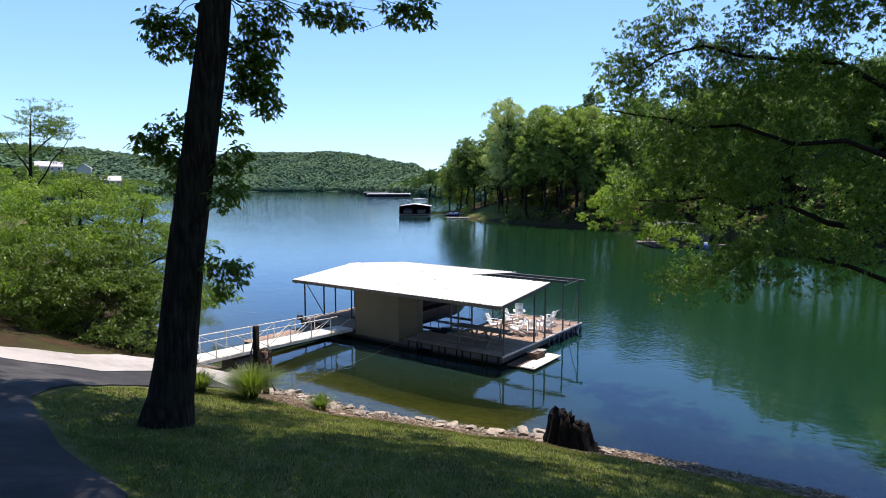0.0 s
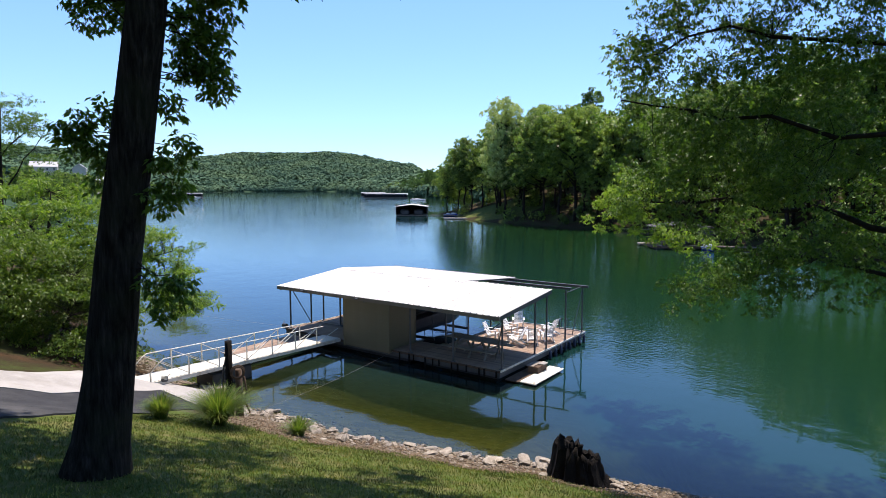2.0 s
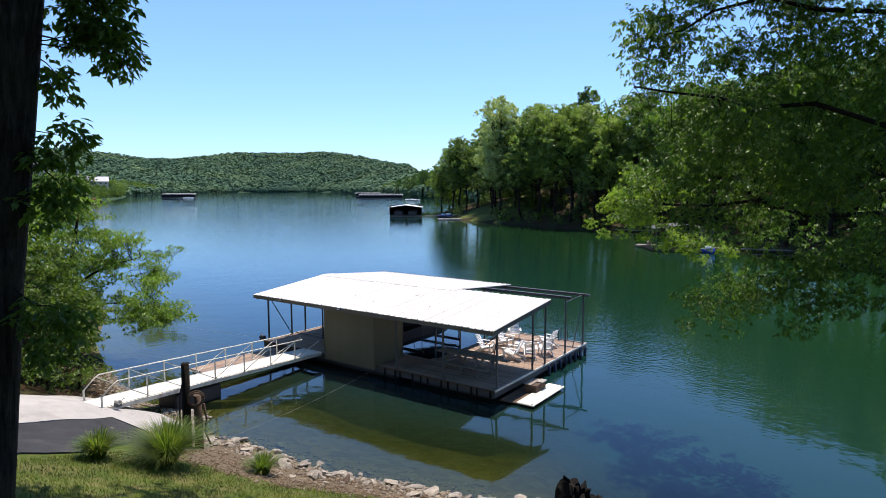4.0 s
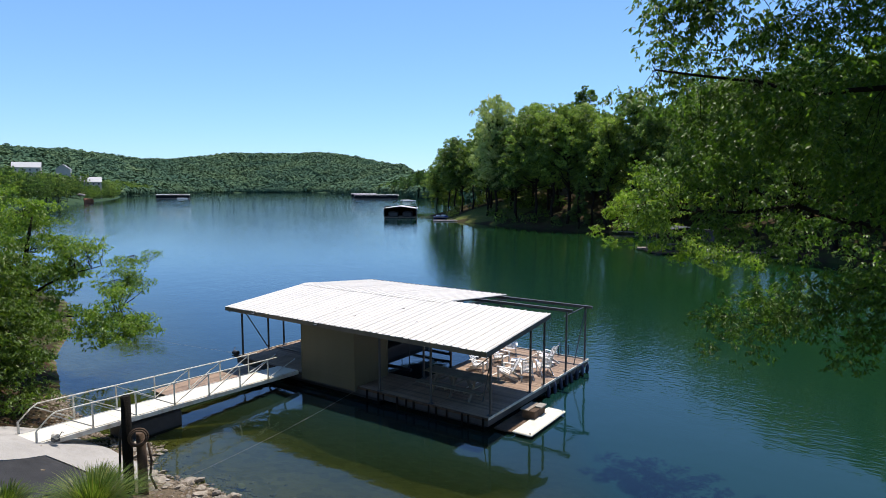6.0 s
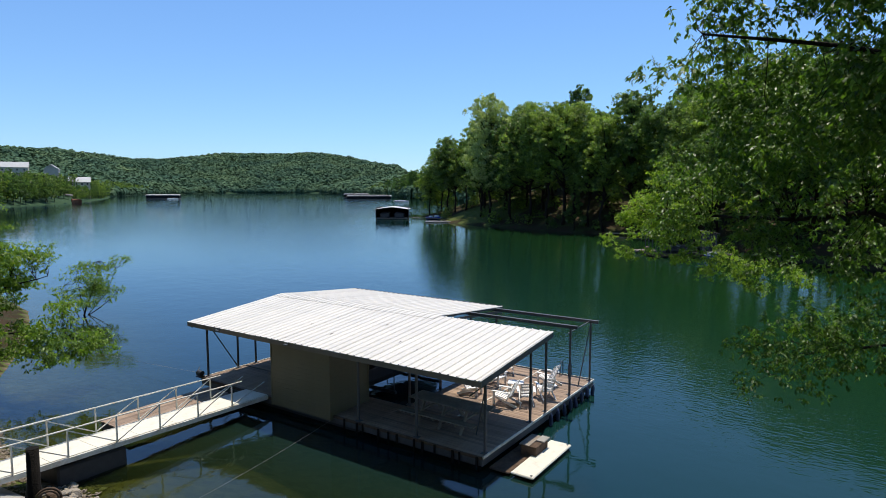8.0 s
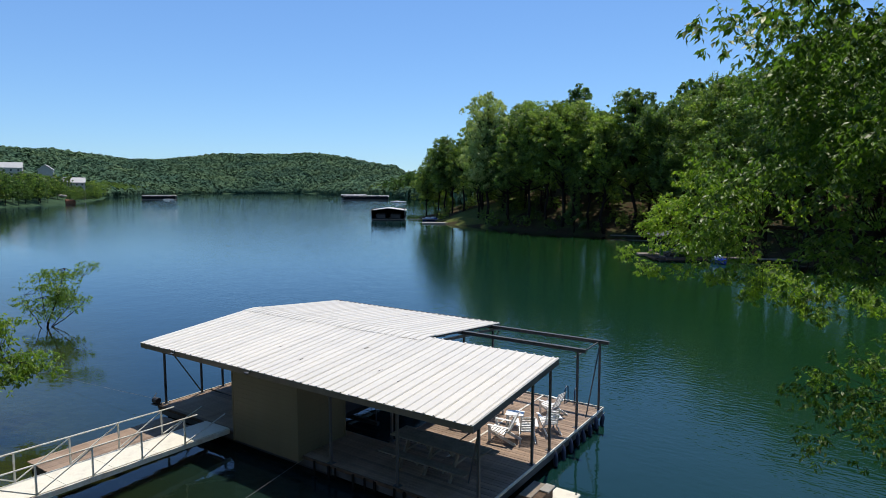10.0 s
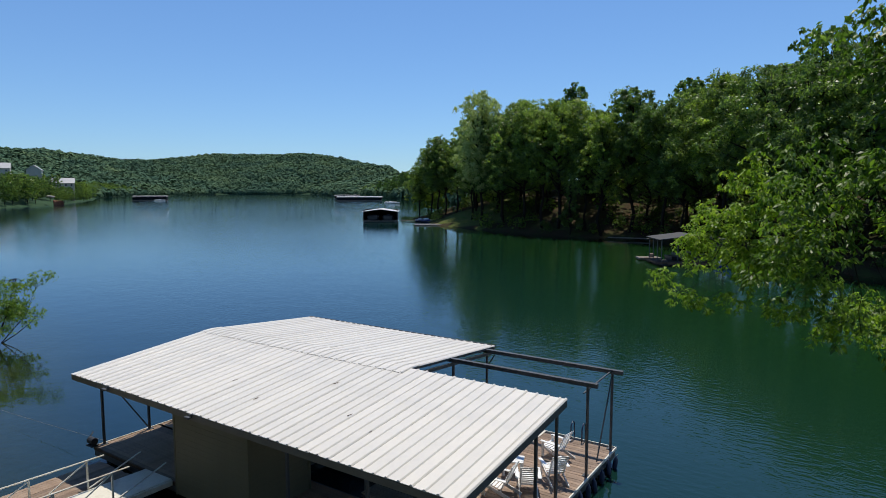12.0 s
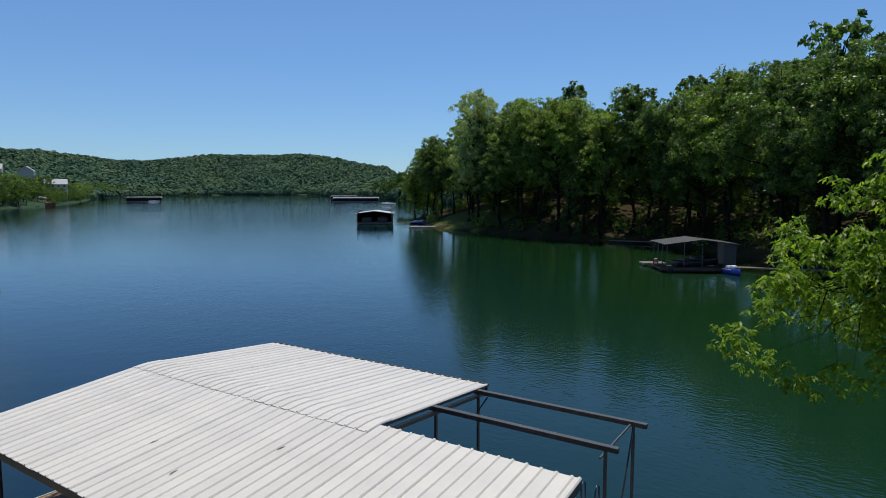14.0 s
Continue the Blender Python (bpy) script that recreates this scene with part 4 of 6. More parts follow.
# trees close in front of each hillside house
for x, y, top in ((-502, 198.5, 20.5), (-494, 219.5, 20.3), (-487.5, 235, 11.8)):
    for k in range(-3, 4):
        px_, py_ = x + 12 + 0.4 * k * 4.2 + rng.normal() * 1.5, y - 5 + 0.91 * k * 4.2 + rng.normal() * 1.0
        g0 = max(ground_at(px_, py_), 0)
        h = (top - g0) * rng.uniform(0.9, 1.08)
        plant_tree("shore_tree", SMALL[k % 3], px_, py_, max(0.5, h / 17), rng.uniform(0, 6.28), "green tree standing close in front of a hillside house", "trees round the hillside houses", h / 15 / max(0.5, h / 17))
# the receding shore behind, and the left shore
spots = []
tries = 0
while len(spots) < 150 and tries < 30000:
    tries += 1
    if tries % 2:
        t = rng.random()
        t = t ** 1.6
        x, y = -112 - 400 * t + rng.normal() * 12, 185 + 400 * t + rng.normal() * 14
    else:
        t = rng.random()
        x, y = -640 - 260 * t + rng.normal() * 18, 335 + 185 * t + rng.normal() * 18
    s = float(shore_distance(np.array([x]), np.array([y]))[0])
    if 1.5 < s < 28 and all(math.hypot(x - a, y - b) > 5.5 for a, b in spots):
        spots.append((x, y))
joined_wood("shore_woods", "green woods along the distant lake shore", [(x, y, rng.uniform(0.7, 1.0) * (1.25 if x > -330 else 1.0), 1.0, rng.uniform(0, 6.28)) for x, y in spots])

# ---- far wooded hills, as one canopy of rounded crowns ----
N = 34000
yaw = np.radians(rng.uniform(35.0, 76, N))
dist_ = np.sqrt(rng.uniform(200 ** 2, 2000 ** 2, N))
px, py = -9.9 - np.sin(yaw) * dist_, 17.8 + np.cos(yaw) * dist_
ps = shore_distance(px, py)
keep = (ps > 3) & (ps < 620) & ~((dist_ < 580) & (yaw > np.radians(63.3)))
px, py, ps = px[keep], py[keep], ps[keep]
crown_r = rng.uniform(3.0, 5.8, len(px)) * (0.8 + np.hypot(px, py) * 0.0002)
# a skirt of smaller crowns right down to the waterline
t = rng.random(6000)
edge_i = rng.integers(33, 41, 6000)
ea, eb = LAKE[edge_i], LAKE[edge_i + 1]
sx = ea[:, 0] + (eb[:, 0] - ea[:, 0]) * t + rng.normal(size=6000) * 7
sy = ea[:, 1] + (eb[:, 1] - ea[:, 1]) * t + rng.normal(size=6000) * 7
ss = shore_distance(sx, sy)
ok = (ss > 0.6) & (ss < 22)
px, py, crown_r = np.concatenate([px, sx[ok]]), np.concatenate([py, sy[ok]]), np.concatenate([crown_r, rng.uniform(2.6, 5.0, ok.sum())])
n, per = len(px), 18
pz = np.maximum(land(px, py), 0)
mid = np.stack([px, py, pz + crown_r * rng.uniform(0.5, 1.1, n)], 1)
way = rng.normal(size=(n, per, 3))
way[:, :, 2] += 0.7
way /= np.linalg.norm(way, axis=2)[:, :, None]
at_ = mid[:, None] + way * (crown_r[:, None] * rng.uniform(0.7, 1.15, (n, per)))[:, :, None]
out = way + rng.normal(size=(n, per, 3)) * 0.16
out[:, :, 2] += 0.25
out /= np.linalg.norm(out, axis=2)[:, :, None]
d = np.cross(out, rng.normal(size=(n, per, 3)))
d /= np.linalg.norm(d, axis=2)[:, :, None]
e = np.cross(out, d)
L = (crown_r[:, None] * rng.uniform(0.55, 0.9, (n, per)))[:, :, None]
v = np.stack([at_ + d * L * 0.75, at_ - d * L * 0.45 + e * L * 0.65, at_ - d * L * 0.4 - e * L * 0.7], 2).reshape(-1, 3)
f = np.arange(n * per * 3).reshape(-1, 3)
hills = new("hill_forest", raw_mesh("hill_forest", v, f, FAR_LEAF))
tagged(hills, "green forest canopy over the distant rolling hills", "forest", kind="stuff")


# ---- near trees ----
def near_tree(name, label, trunk_pts, trunk_r, limbs, tips, leaf, material, rng, sprigs=14, leaves=5, spread_=0.55, twigs=True, path_gap=1.9, bark=BARK, flat=0.75):
    """A tree close to the camera: bent trunk, named limbs, a twig to every leafy tip, fans of leaves on the twigs."""
    t = thing(name, label, "tree")
    part("trunk", tube(trunk_pts, trunk_r, 14), bark, t)
    nodes_ = [np.array(p) for p in trunk_pts]
    for pts, r0 in limbs:
        n = len(pts) - 1
        fine = []
        for a, b in zip(pts, pts[1:]):
            fine += crooked(a, b, 3, rng, 0.035)[:-1]
        fine.append(pts[-1])
        part("limb", tube(fine, [r0 * (1 - 0.8 * i / (len(fine) - 1)) for i in range(len(fine))], 8), bark, t)
        nodes_ += [np.array(p) for p in fine]
    nodes_ = np.array(nodes_)
    tips = np.array(tips)
    # the camera's own path; leafy tips close to it are dropped
    flight = np.array([(-0.00, 0.00, 8.20), (-4.33, 7.49, 8.31), (-9.87, 17.77, 8.65)])
    mids = np.concatenate([flight[:-1] + (flight[1:] - flight[:-1]) * k / 30 for k in range(31)])
    near = np.array([np.min(np.linalg.norm(mids - p, axis=1)) for p in tips])
    tips = tips[near > path_gap]
    if twigs:
        bm = bmesh.new()
        for p in tips:
            d = np.linalg.norm(nodes_ - p, axis=1) + 0.6 * np.maximum(0, nodes_[:, 2] - p[2] - 1)
            q = nodes_[np.argmin(d)]
            L = np.linalg.norm(p - q)
            if L < 1.9:
                tube(crooked(q, p, 4, rng, 0.05), [0.004 + 0.0032 * L * (1 - i / 4) for i in range(5)], 4, bm, False)
        tagged(part("twig_growth", bm, bark, t), kind="stuff")
    v, f = sprig_cloud(tips, spread_, sprigs, leaves, leaf, rng, flat)
    ob = new("crown", raw_mesh("crown", v, f, material))
    ob.parent = t
    return t


def tips_round(anchors, n, r, rng, squash=0.8):
    out = []
    for a in anchors:
        o = np.clip(rng.normal(size=(n, 3)), -1.5, 1.5) * r * np.array([1, 1, squash]) * 0.55
        out.append(np.array(a) + o)
    return np.concatenate(out)


rng = np.random.default_rng(21)
# the oak on the lawn, its crown mostly overhead
crown = []
while len(crown) < 62:
    o = rng.normal(size=3)
    o /= np.linalg.norm(o)
    p = np.array([-12.6, 10.2, 17.6]) + o * np.array([9.2, 6.0, 4.2]) * (0.35 + 0.65 * rng.random())
    if p[2] > 8.6 + 0.34 * (0.81 * p[1] - 0.587 * p[0]):
        crown.append(p)
crown = tips_round(crown, 8, 0.95, rng, 0.7)
near_tree("oak_tree", "tall dark-barked oak with leafy shoots on its trunk",
          [(-11.87, 6.55, 2.8), (-11.86, 6.58, 3.3), (-11.8, 6.68, 3.9), (-11.7, 6.82, 5.0), (-11.5, 6.98, 7.0), (-11.12, 7.12, 9.0), (-10.75, 7.25, 11.0), (-10.5, 7.4, 13.5), (-10.5, 7.6, 17.0), (-10.4, 8, 20.0)],
          [0.8, 0.58, 0.46, 0.4, 0.36, 0.33, 0.3, 0.27, 0.18, 0.05],
          [([(-10.8, 7.1, 12.4), (-8, 9.5, 14.8), (-4.8, 11.5, 16.5)], 0.15), ([(-10.6, 7.3, 13.2), (-13, 10.5, 15.8), (-15, 13.6, 17.8)], 0.15), ([(-10.7, 7.3, 13.8), (-13.5, 5.2, 16), (-17, 4, 18)], 0.14),
           ([(-10.6, 7.4, 14.5), (-9.5, 3.5, 17), (-8.5, 1.5, 18.5)], 0.14), ([(-10.55, 7.5, 15.5), (-9.8, 11, 17.5), (-9, 14, 18)], 0.12), ([(-10.9, 7.05, 11.6), (-11.0, 9.6, 13.4), (-11.3, 11.8, 13.6)], 0.08)],
          crown, 0.15, OAK_LEAF, rng, sprigs=16, leaves=6, spread_=0.55, bark=OAK_BARK)

oak = bpy.data.objects["oak_tree"]
# leafy shoots that hang from the trunk, and a low spray over the lawn
SHOOTS = [(-10.64, 7.95, 11.33), (-10.37, 8.11, 11.02), (-10.6, 7.9, 10.71), (-10.33, 8.05, 10.3), (-10.18, 8.11, 9.95), (-10.57, 7.85, 10.15), (-10.17, 8.28, 11.23), (-10.79, 7.63, 9.62), (-10.62, 7.66, 8.85), (-10.82, 7.49, 8.64),
          (-10.67, 7.55, 8.23), (-10.87, 7.38, 8.05), (-12.21, 6.83, 11.44), (-11.98, 6.96, 11.13), (-11.74, 7.16, 11.33), (-11.46, 7.31, 11.02), (-12.16, 6.59, 9.21), (-11.96, 6.75, 9.31), (-11.76, 6.84, 8.9),
          (-10.5, 8.0, 11.6), (-10.3, 8.2, 11.5), (-10.45, 8.0, 10.9), (-10.25, 8.1, 10.65), (-10.4, 7.98, 10.4), (-10.7, 7.8, 10.4), (-10.72, 7.8, 11.0), (-10.3, 8.02, 10.05), (-12.05, 6.7, 9.05), (-11.62, 7.0, 8.75), (-12.1, 6.9, 11.6), (-11.7, 7.15, 11.6),
          (-11.55, 7.07, 9.52), (-11.41, 7.06, 8.64), (-11.56, 6.91, 8.33), (-10.84, 7.25, 6.78), (-10.5, 7.48, 6.67), (-10.69, 7.3, 6.36)]
SPRAY = [(-9.32, 8.55, 11.6), (-8.99, 8.79, 11.57), (-8.74, 8.96, 11.5), (-8.09, 9.44, 11.6), (-7.76, 9.68, 11.57), (-7.6, 9.8, 11.62), (-9.9, 8.1, 11.7)]
stem = np.array([(-11.5, 6.98, 7.0), (-11.3, 7.05, 8.0), (-11.12, 7.12, 9.0), (-10.93, 7.18, 10.0), (-10.75, 7.25, 11.0), (-10.6, 7.3, 12.0)])
bm = bmesh.new()
for p in np.array(SHOOTS + SPRAY):
    q = stem[np.argmin(np.linalg.norm(stem - p - np.array([0, 0, 0.25]), axis=1))]
    tube(crooked(q, p, 4, rng, 0.05), [0.016, 0.013, 0.01, 0.007, 0.004], 4, bm, False)
tagged(part("twig_growth", bm, BARK, oak), kind="stuff")
v, f = sprig_cloud(np.concatenate([np.array(SHOOTS) - (0, 0, 0.06), np.array(SPRAY)]), 0.3, 26, 7, 0.14, rng, 1.1)
o = new("shoot_growth", raw_mesh("shoot_growth", v, f, OAK_LEAF))
o.parent = oak
tagged(o, kind="stuff")
# unseen foliage above the oak, added to shade the lawn
tops = np.array([-14.6, 9.3, 18.4]) + (lambda o: o / np.linalg.norm(o, axis=1)[:, None])(rng.normal(size=(62, 3))) * np.array([8.6, 4.8, 2.8]) * (0.3 + 0.7 * rng.random((62, 1)))
tops = np.concatenate([tops, np.array([-7.6, 14.6, 19.6]) + np.clip(rng.normal(size=(70, 3)), -1.6, 1.6) * np.array([5.0, 2.1, 1.4])])
tops = tips_round(tops, 7, 1.1, rng, 0.6)
tops = tops[tops[:, 2] > 9.0 + 0.34 * (0.81 * tops[:, 1] - 0.587 * tops[:, 0])]
v, f = sprig_cloud(tops, 0.8, 9, 5, 0.32, rng)
o = new("upper_crown", raw_mesh("upper_crown", v, f, OAK_LEAF))
o.parent = oak

# the tree that leans out over the water from the near bank
anchors = [(-6.8, 17.9, 11.5), (-6.2, 18.6, 12.2), (-5.2, 18.4, 12.8), (-4.1, 19.5, 12.0), (-2.5, 18.0, 13.0), (-1.0, 19, 12.5), (-7.0, 19.4, 10.7), (-5.8, 20.5, 11.5),
           (-4.5, 17.6, 9.6), (-5.6, 19.3, 9.2), (-5.2, 21.2, 9.9), (-3.2, 19.5, 9.4), (-3.8, 22.0, 8.6), (-1.5, 20.5, 9.2), (0.0, 21.5, 8.0), (-7.9, 24.3, 8.7), (-6.6, 23.2, 7.8), (-8.5, 24.7, 7.3),
           (-9.75, 26.2, 8.1), (-10.25, 26.2, 7.1), (-9.2, 26.7, 7.6), (-9.6, 25.9, 6.9), (-8.4, 26.2, 6.6), (-9.0, 25.7, 8.3), (-6.2, 24.3, 4.6), (-5.6, 24.2, 5.4), (-3.8, 21.4, 5.6), (-2.8, 20.2, 6.2),
           (-4.4, 23.2, 6.4), (-2.2, 22.2, 7.0), (-6.9, 25.6, 6.2), (-0.8, 22.0, 6.0), (-2.0, 18.2, 11.2), (-0.6, 19.6, 10.6), (-3.0, 21.0, 10.8), (-1.2, 23.0, 8.6), (-4.8, 22.6, 7.6), (0.4, 20.0, 9.0), (-0.2, 18.6, 7.2), (-3.4, 18.6, 8.2), (-5.6, 22.2, 8.8), (-1.6, 24.0, 7.2), (-7.54, 23.94, 10.5), (-7.25, 23.55, 10.9), (-7.2, 23.7, 9.9), (-6.8, 23.4, 9.4), (-6.5, 23.2, 10.4), (-4.0, 21.4, 12.4), (-3.2, 22.6, 11.8), (-2.0, 21.6, 13.2), (-4.9, 22.4, 11.3), (-4.4, 21.6, 10.6), (-2.6, 23.2, 10.2), (-1.8, 21.8, 11.9), (-3.4, 20.6, 13.4)]
outer_limb = [a for a in anchors if a[1] > 25.3 and a[2] > 5]
tips = np.concatenate([tips_round([a for a in anchors if a not in outer_limb and a[2] < 10.4], 15, 1.1, rng), tips_round([a for a in anchors if a not in outer_limb and a[2] >= 10.4], 13, 0.9, rng), tips_round(outer_limb, 11, 0.88, rng)])
upper = np.array([-2.0, 19.6, 15.6]) + (lambda o: o / np.linalg.norm(o, axis=1)[:, None])(rng.normal(size=(170, 3))) * np.array([6.2, 4.6, 3.0]) * (0.4 + 0.6 * rng.random((170, 1)))
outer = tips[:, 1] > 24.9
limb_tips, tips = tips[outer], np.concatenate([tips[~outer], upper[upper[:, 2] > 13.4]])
big = near_tree("lakeside_tree", "broad lakeside tree with low limbs reaching over the water",
          [(3.4, 19.6, -0.2), (3.3, 19.7, 0.6), (3.0, 19.8, 2.5), (2.5, 19.9, 5.0), (1.9, 20.0, 7.5), (1.4, 20.0, 10.0), (1.0, 19.8, 12.5), (0.6, 19.6, 15)],
          [0.6, 0.46, 0.4, 0.36, 0.32, 0.26, 0.18, 0.06],
          [([(1.9, 20.0, 7.6), (-1.0, 19.0, 9.4), (-4.6, 18.6, 9.9), (-7.2, 18.7, 10.6)], 0.085), ([(1.5, 20, 9.3), (-1.2, 19.2, 11.4), (-4.5, 18.8, 12.2), (-7.0, 18.0, 11.5)], 0.08),
           ([(2.3, 19.9, 5.8), (-1.4, 20.6, 7.2), (-5.0, 22.6, 7.9), (-9.6, 25.9, 7.8)], 0.11), ([(2.5, 19.9, 5.0), (-0.8, 20.6, 6.0), (-3.6, 22.2, 6.2), (-5.6, 24.4, 4.8)], 0.085), ([(1.2, 19.9, 11.2), (-1.0, 17.4, 13.0), (-2.2, 16.5, 14.2)], 0.09)],
          np.concatenate([tips, limb_tips[:2]]), 0.12, BRIGHT_LEAF, rng, sprigs=20, leaves=7, spread_=0.55)
# unseen foliage above this tree, added to shade the limbs below
high = np.array([-1.6, 22.4, 18.3]) + (lambda o: o / np.linalg.norm(o, axis=1)[:, None])(rng.normal(size=(330, 3))) * np.array([6.2, 5.6, 2.3]) * (0.25 + 0.75 * rng.random((330, 1)))
v, f = sprig_cloud(high, 0.8, 9, 5, 0.34, rng)
o = new("upper_crown", raw_mesh("upper_crown", v, f, BRIGHT_LEAF))
o.parent = big
# the limb's leaves are coloured lighter than the crown's, as if sunlit
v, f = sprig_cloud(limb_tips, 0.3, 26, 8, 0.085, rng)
o = new("limb_foliage", raw_mesh("limb_foliage", v, f, SUNLIT_LIMB_LEAF))
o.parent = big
bm = bmesh.new()
for p in limb_tips:
    nodes_ = np.array([(-7.5, 24.4, 7.7), (-8.8, 25.4, 7.8), (-9.5, 25.9, 7.7), (-6.2, 23.5, 7.6), (-4.6, 23.2, 5.6), (-5.3, 24.1, 4.9)])
    q = nodes_[np.argmin(np.linalg.norm(nodes_ - p, axis=1))]
    tube(crooked(q, p, 4, rng, 0.07), [0.009, 0.007, 0.006, 0.004, 0.002], 4, bm, False)
tagged(part("twig_growth", bm, BARK, big), kind="stuff")


# ---- trees and shrubs on the near bank beside the landing ----
def dome(centre, radii, n, rng, hollow=0.45):
    """Leafy tips gathered on flat boughs over a rounded crown."""
    k = max(3, n // 4)
    o = rng.normal(size=(k, 3))
    o /= np.linalg.norm(o, axis=1)[:, None]
    bough = np.array(centre) + o * np.array(radii) * (hollow + (1 - hollow) * rng.random((k, 1)))
    bough = bough[bough[:, 2] > 0.5 + 1.3 * rng.random(k)]
    tips = np.repeat(bough, 7, 0)
    return tips + rng.normal(size=tips.shape) * np.array([0.46, 0.46, 0.17])


rng = np.random.default_rng(33)
near_tree("bank_tree", "bright green spreading tree on the bank by the landing",
          [(-34.2, 16.9, 0.2), (-34.2, 17.0, 1.5), (-34.0, 17.4, 3.5), (-33.8, 17.7, 5.5), (-33.6, 18.0, 7.4)], [0.2, 0.16, 0.13, 0.09, 0.03],
          [([(-34, 17.4, 3.4), (-33.0, 18.8, 4.4), (-32.4, 20.2, 4.8)], 0.07), ([(-33.9, 17.5, 4.6), (-34.8, 16.2, 6.2), (-35.5, 15, 7.2)], 0.07), ([(-34.1, 17.2, 2.4), (-32.8, 19.0, 2.6), (-31.6, 20.4, 2.4)], 0.06)],
          np.concatenate([dome((-34.0, 17.7, 5.2), (2.7, 2.4, 3.0), 160, rng), dome((-33.1, 19.3, 5.2), (1.2, 1.0, 1.3), 32, rng), dome((-31.6, 20.2, 2.5), (1.6, 1.5, 1.7), 60, rng), dome((-32.6, 18.2, 2.2), (1.8, 1.6, 1.8), 45, rng)]), 0.15, SPRING_LEAF, rng, sprigs=11, spread_=0.46, flat=0.4)
near_tree("bank_tree", "rounded leafy green tree rooted on the bank",
          [(-37.0, 15.6, 0.6), (-36.9, 15.7, 2.5), (-36.8, 15.8, 5.0), (-36.5, 16.0, 8.0)], [0.22, 0.17, 0.12, 0.03],
          [([(-36.9, 15.8, 3.5), (-35.2, 14.6, 5.4), (-34, 14, 6.4)], 0.07), ([(-36.8, 15.8, 4.4), (-38, 17.4, 6), (-39, 18.5, 7)], 0.07)],
          np.concatenate([dome((-36.4, 15.6, 5.6), (3.6, 3.4, 3.6), 200, rng), dome((-33.6, 13.6, 4.8), (2.8, 2.6, 2.9), 130, rng), dome((-38.5, 13.0, 6.6), (3.0, 3.0, 3.0), 120, rng)]), 0.17, SPRING_LEAF, rng, sprigs=10, spread_=0.48, flat=0.4)
near_tree("bank_shrub", "dense shrub beside the concrete landing, green darkened for shade",
          [(-29.6, 13.4, 0.9), (-29.5, 13.5, 2.0), (-29.4, 13.6, 3.2), (-29.3, 13.7, 4.4)], [0.1, 0.08, 0.05, 0.02],
          [([(-29.6, 13.4, 1.4), (-28.6, 13.0, 2.4), (-28.0, 13.0, 3.0)], 0.04), ([(-29.5, 13.5, 1.8), (-30.4, 12.6, 2.8), (-31, 12, 3.6)], 0.04)],
          np.concatenate([dome((-29.6, 13.6, 3.2), (2.3, 1.9, 2.2), 130, rng), dome((-30.8, 11.4, 4.0), (2.2, 2.2, 2.6), 120, rng), dome((-28.9, 15.0, 2.8), (1.6, 1.4, 2.2), 80, rng), dome((-30.4, 14.6, 5.0), (2.2, 2.0, 1.8), 80, rng)]), 0.15, SHADED_LEAF, rng, sprigs=11, spread_=0.42, flat=0.5)
near_tree("bank_shrub", "leafy green shrub on the bank above the landing",
          [(-31.0, 8.6, 2.6), (-31, 8.6, 3.6), (-31, 8.7, 5.0), (-31, 8.8, 6.6)], [0.12, 0.09, 0.06, 0.02],
          [([(-31, 8.6, 3.4), (-29.8, 9.2, 4.4), (-29.0, 9.6, 5.0)], 0.04)],
          np.concatenate([dome((-31.4, 9.0, 4.8), (2.6, 2.2, 2.6), 110, rng), dome((-34.5, 10.5, 6.0), (3.0, 2.6, 3.0), 110, rng)]), 0.13, SPRING_LEAF, rng, sprigs=10, spread_=0.46, flat=0.4)
# low shrubs added in the darkened green where the bank lies in shade
for x, y, r in ((-31.6, 11.6, 1.2), (-29.6, 12.2, 1.1), (-28.0, 12.6, 1.0), (-26.7, 13.4, 0.9), (-27.4, 14.8, 1.1), (-33.6, 11.2, 1.3)):
    z = ground_at(x, y)
    near_tree("bank_shrub", "low added shrub by the landing, green darkened for shade", [(x, y, z - 0.1), (x, y + 0.05, z + 0.5), (x + 0.1, y, z + 1.0)], [0.05, 0.035, 0.015], [],
              np.array([x, y, z + 0.75]) + rng.normal(size=(34, 3)) * np.array([r * 0.5, r * 0.5, 0.36]), 0.12, SHADED_LEAF, rng, sprigs=9, leaves=5, spread_=0.4, flat=0.5)
near_tree("bare_topped_tree", "tall thin tree with sparse open crown",
          [(-45.4, 16.6, 1.6), (-45.3, 16.6, 5.0), (-45.1, 16.7, 9.0), (-45.0, 16.8, 11.6), (-44.9, 16.9, 13.2)], [0.2, 0.15, 0.11, 0.05, 0.015],
          [([(-45.2, 16.7, 7.6), (-44.5, 17.8, 10.0), (-43.9, 19.0, 12.0)], 0.06), ([(-45.1, 16.7, 9.2), (-45.8, 15.6, 11.4), (-46.4, 14.6, 13)], 0.06), ([(-45, 16.8, 10.2), (-44.7, 18.2, 11.8), (-44.4, 19.6, 12.4)], 0.05)],
          dome((-44.8, 17.2, 12.0), (2.6, 3.0, 2.6), 90, rng, 0.2), 0.14, BRIGHT_LEAF, rng, sprigs=11, leaves=4, spread_=0.7, flat=0.2)
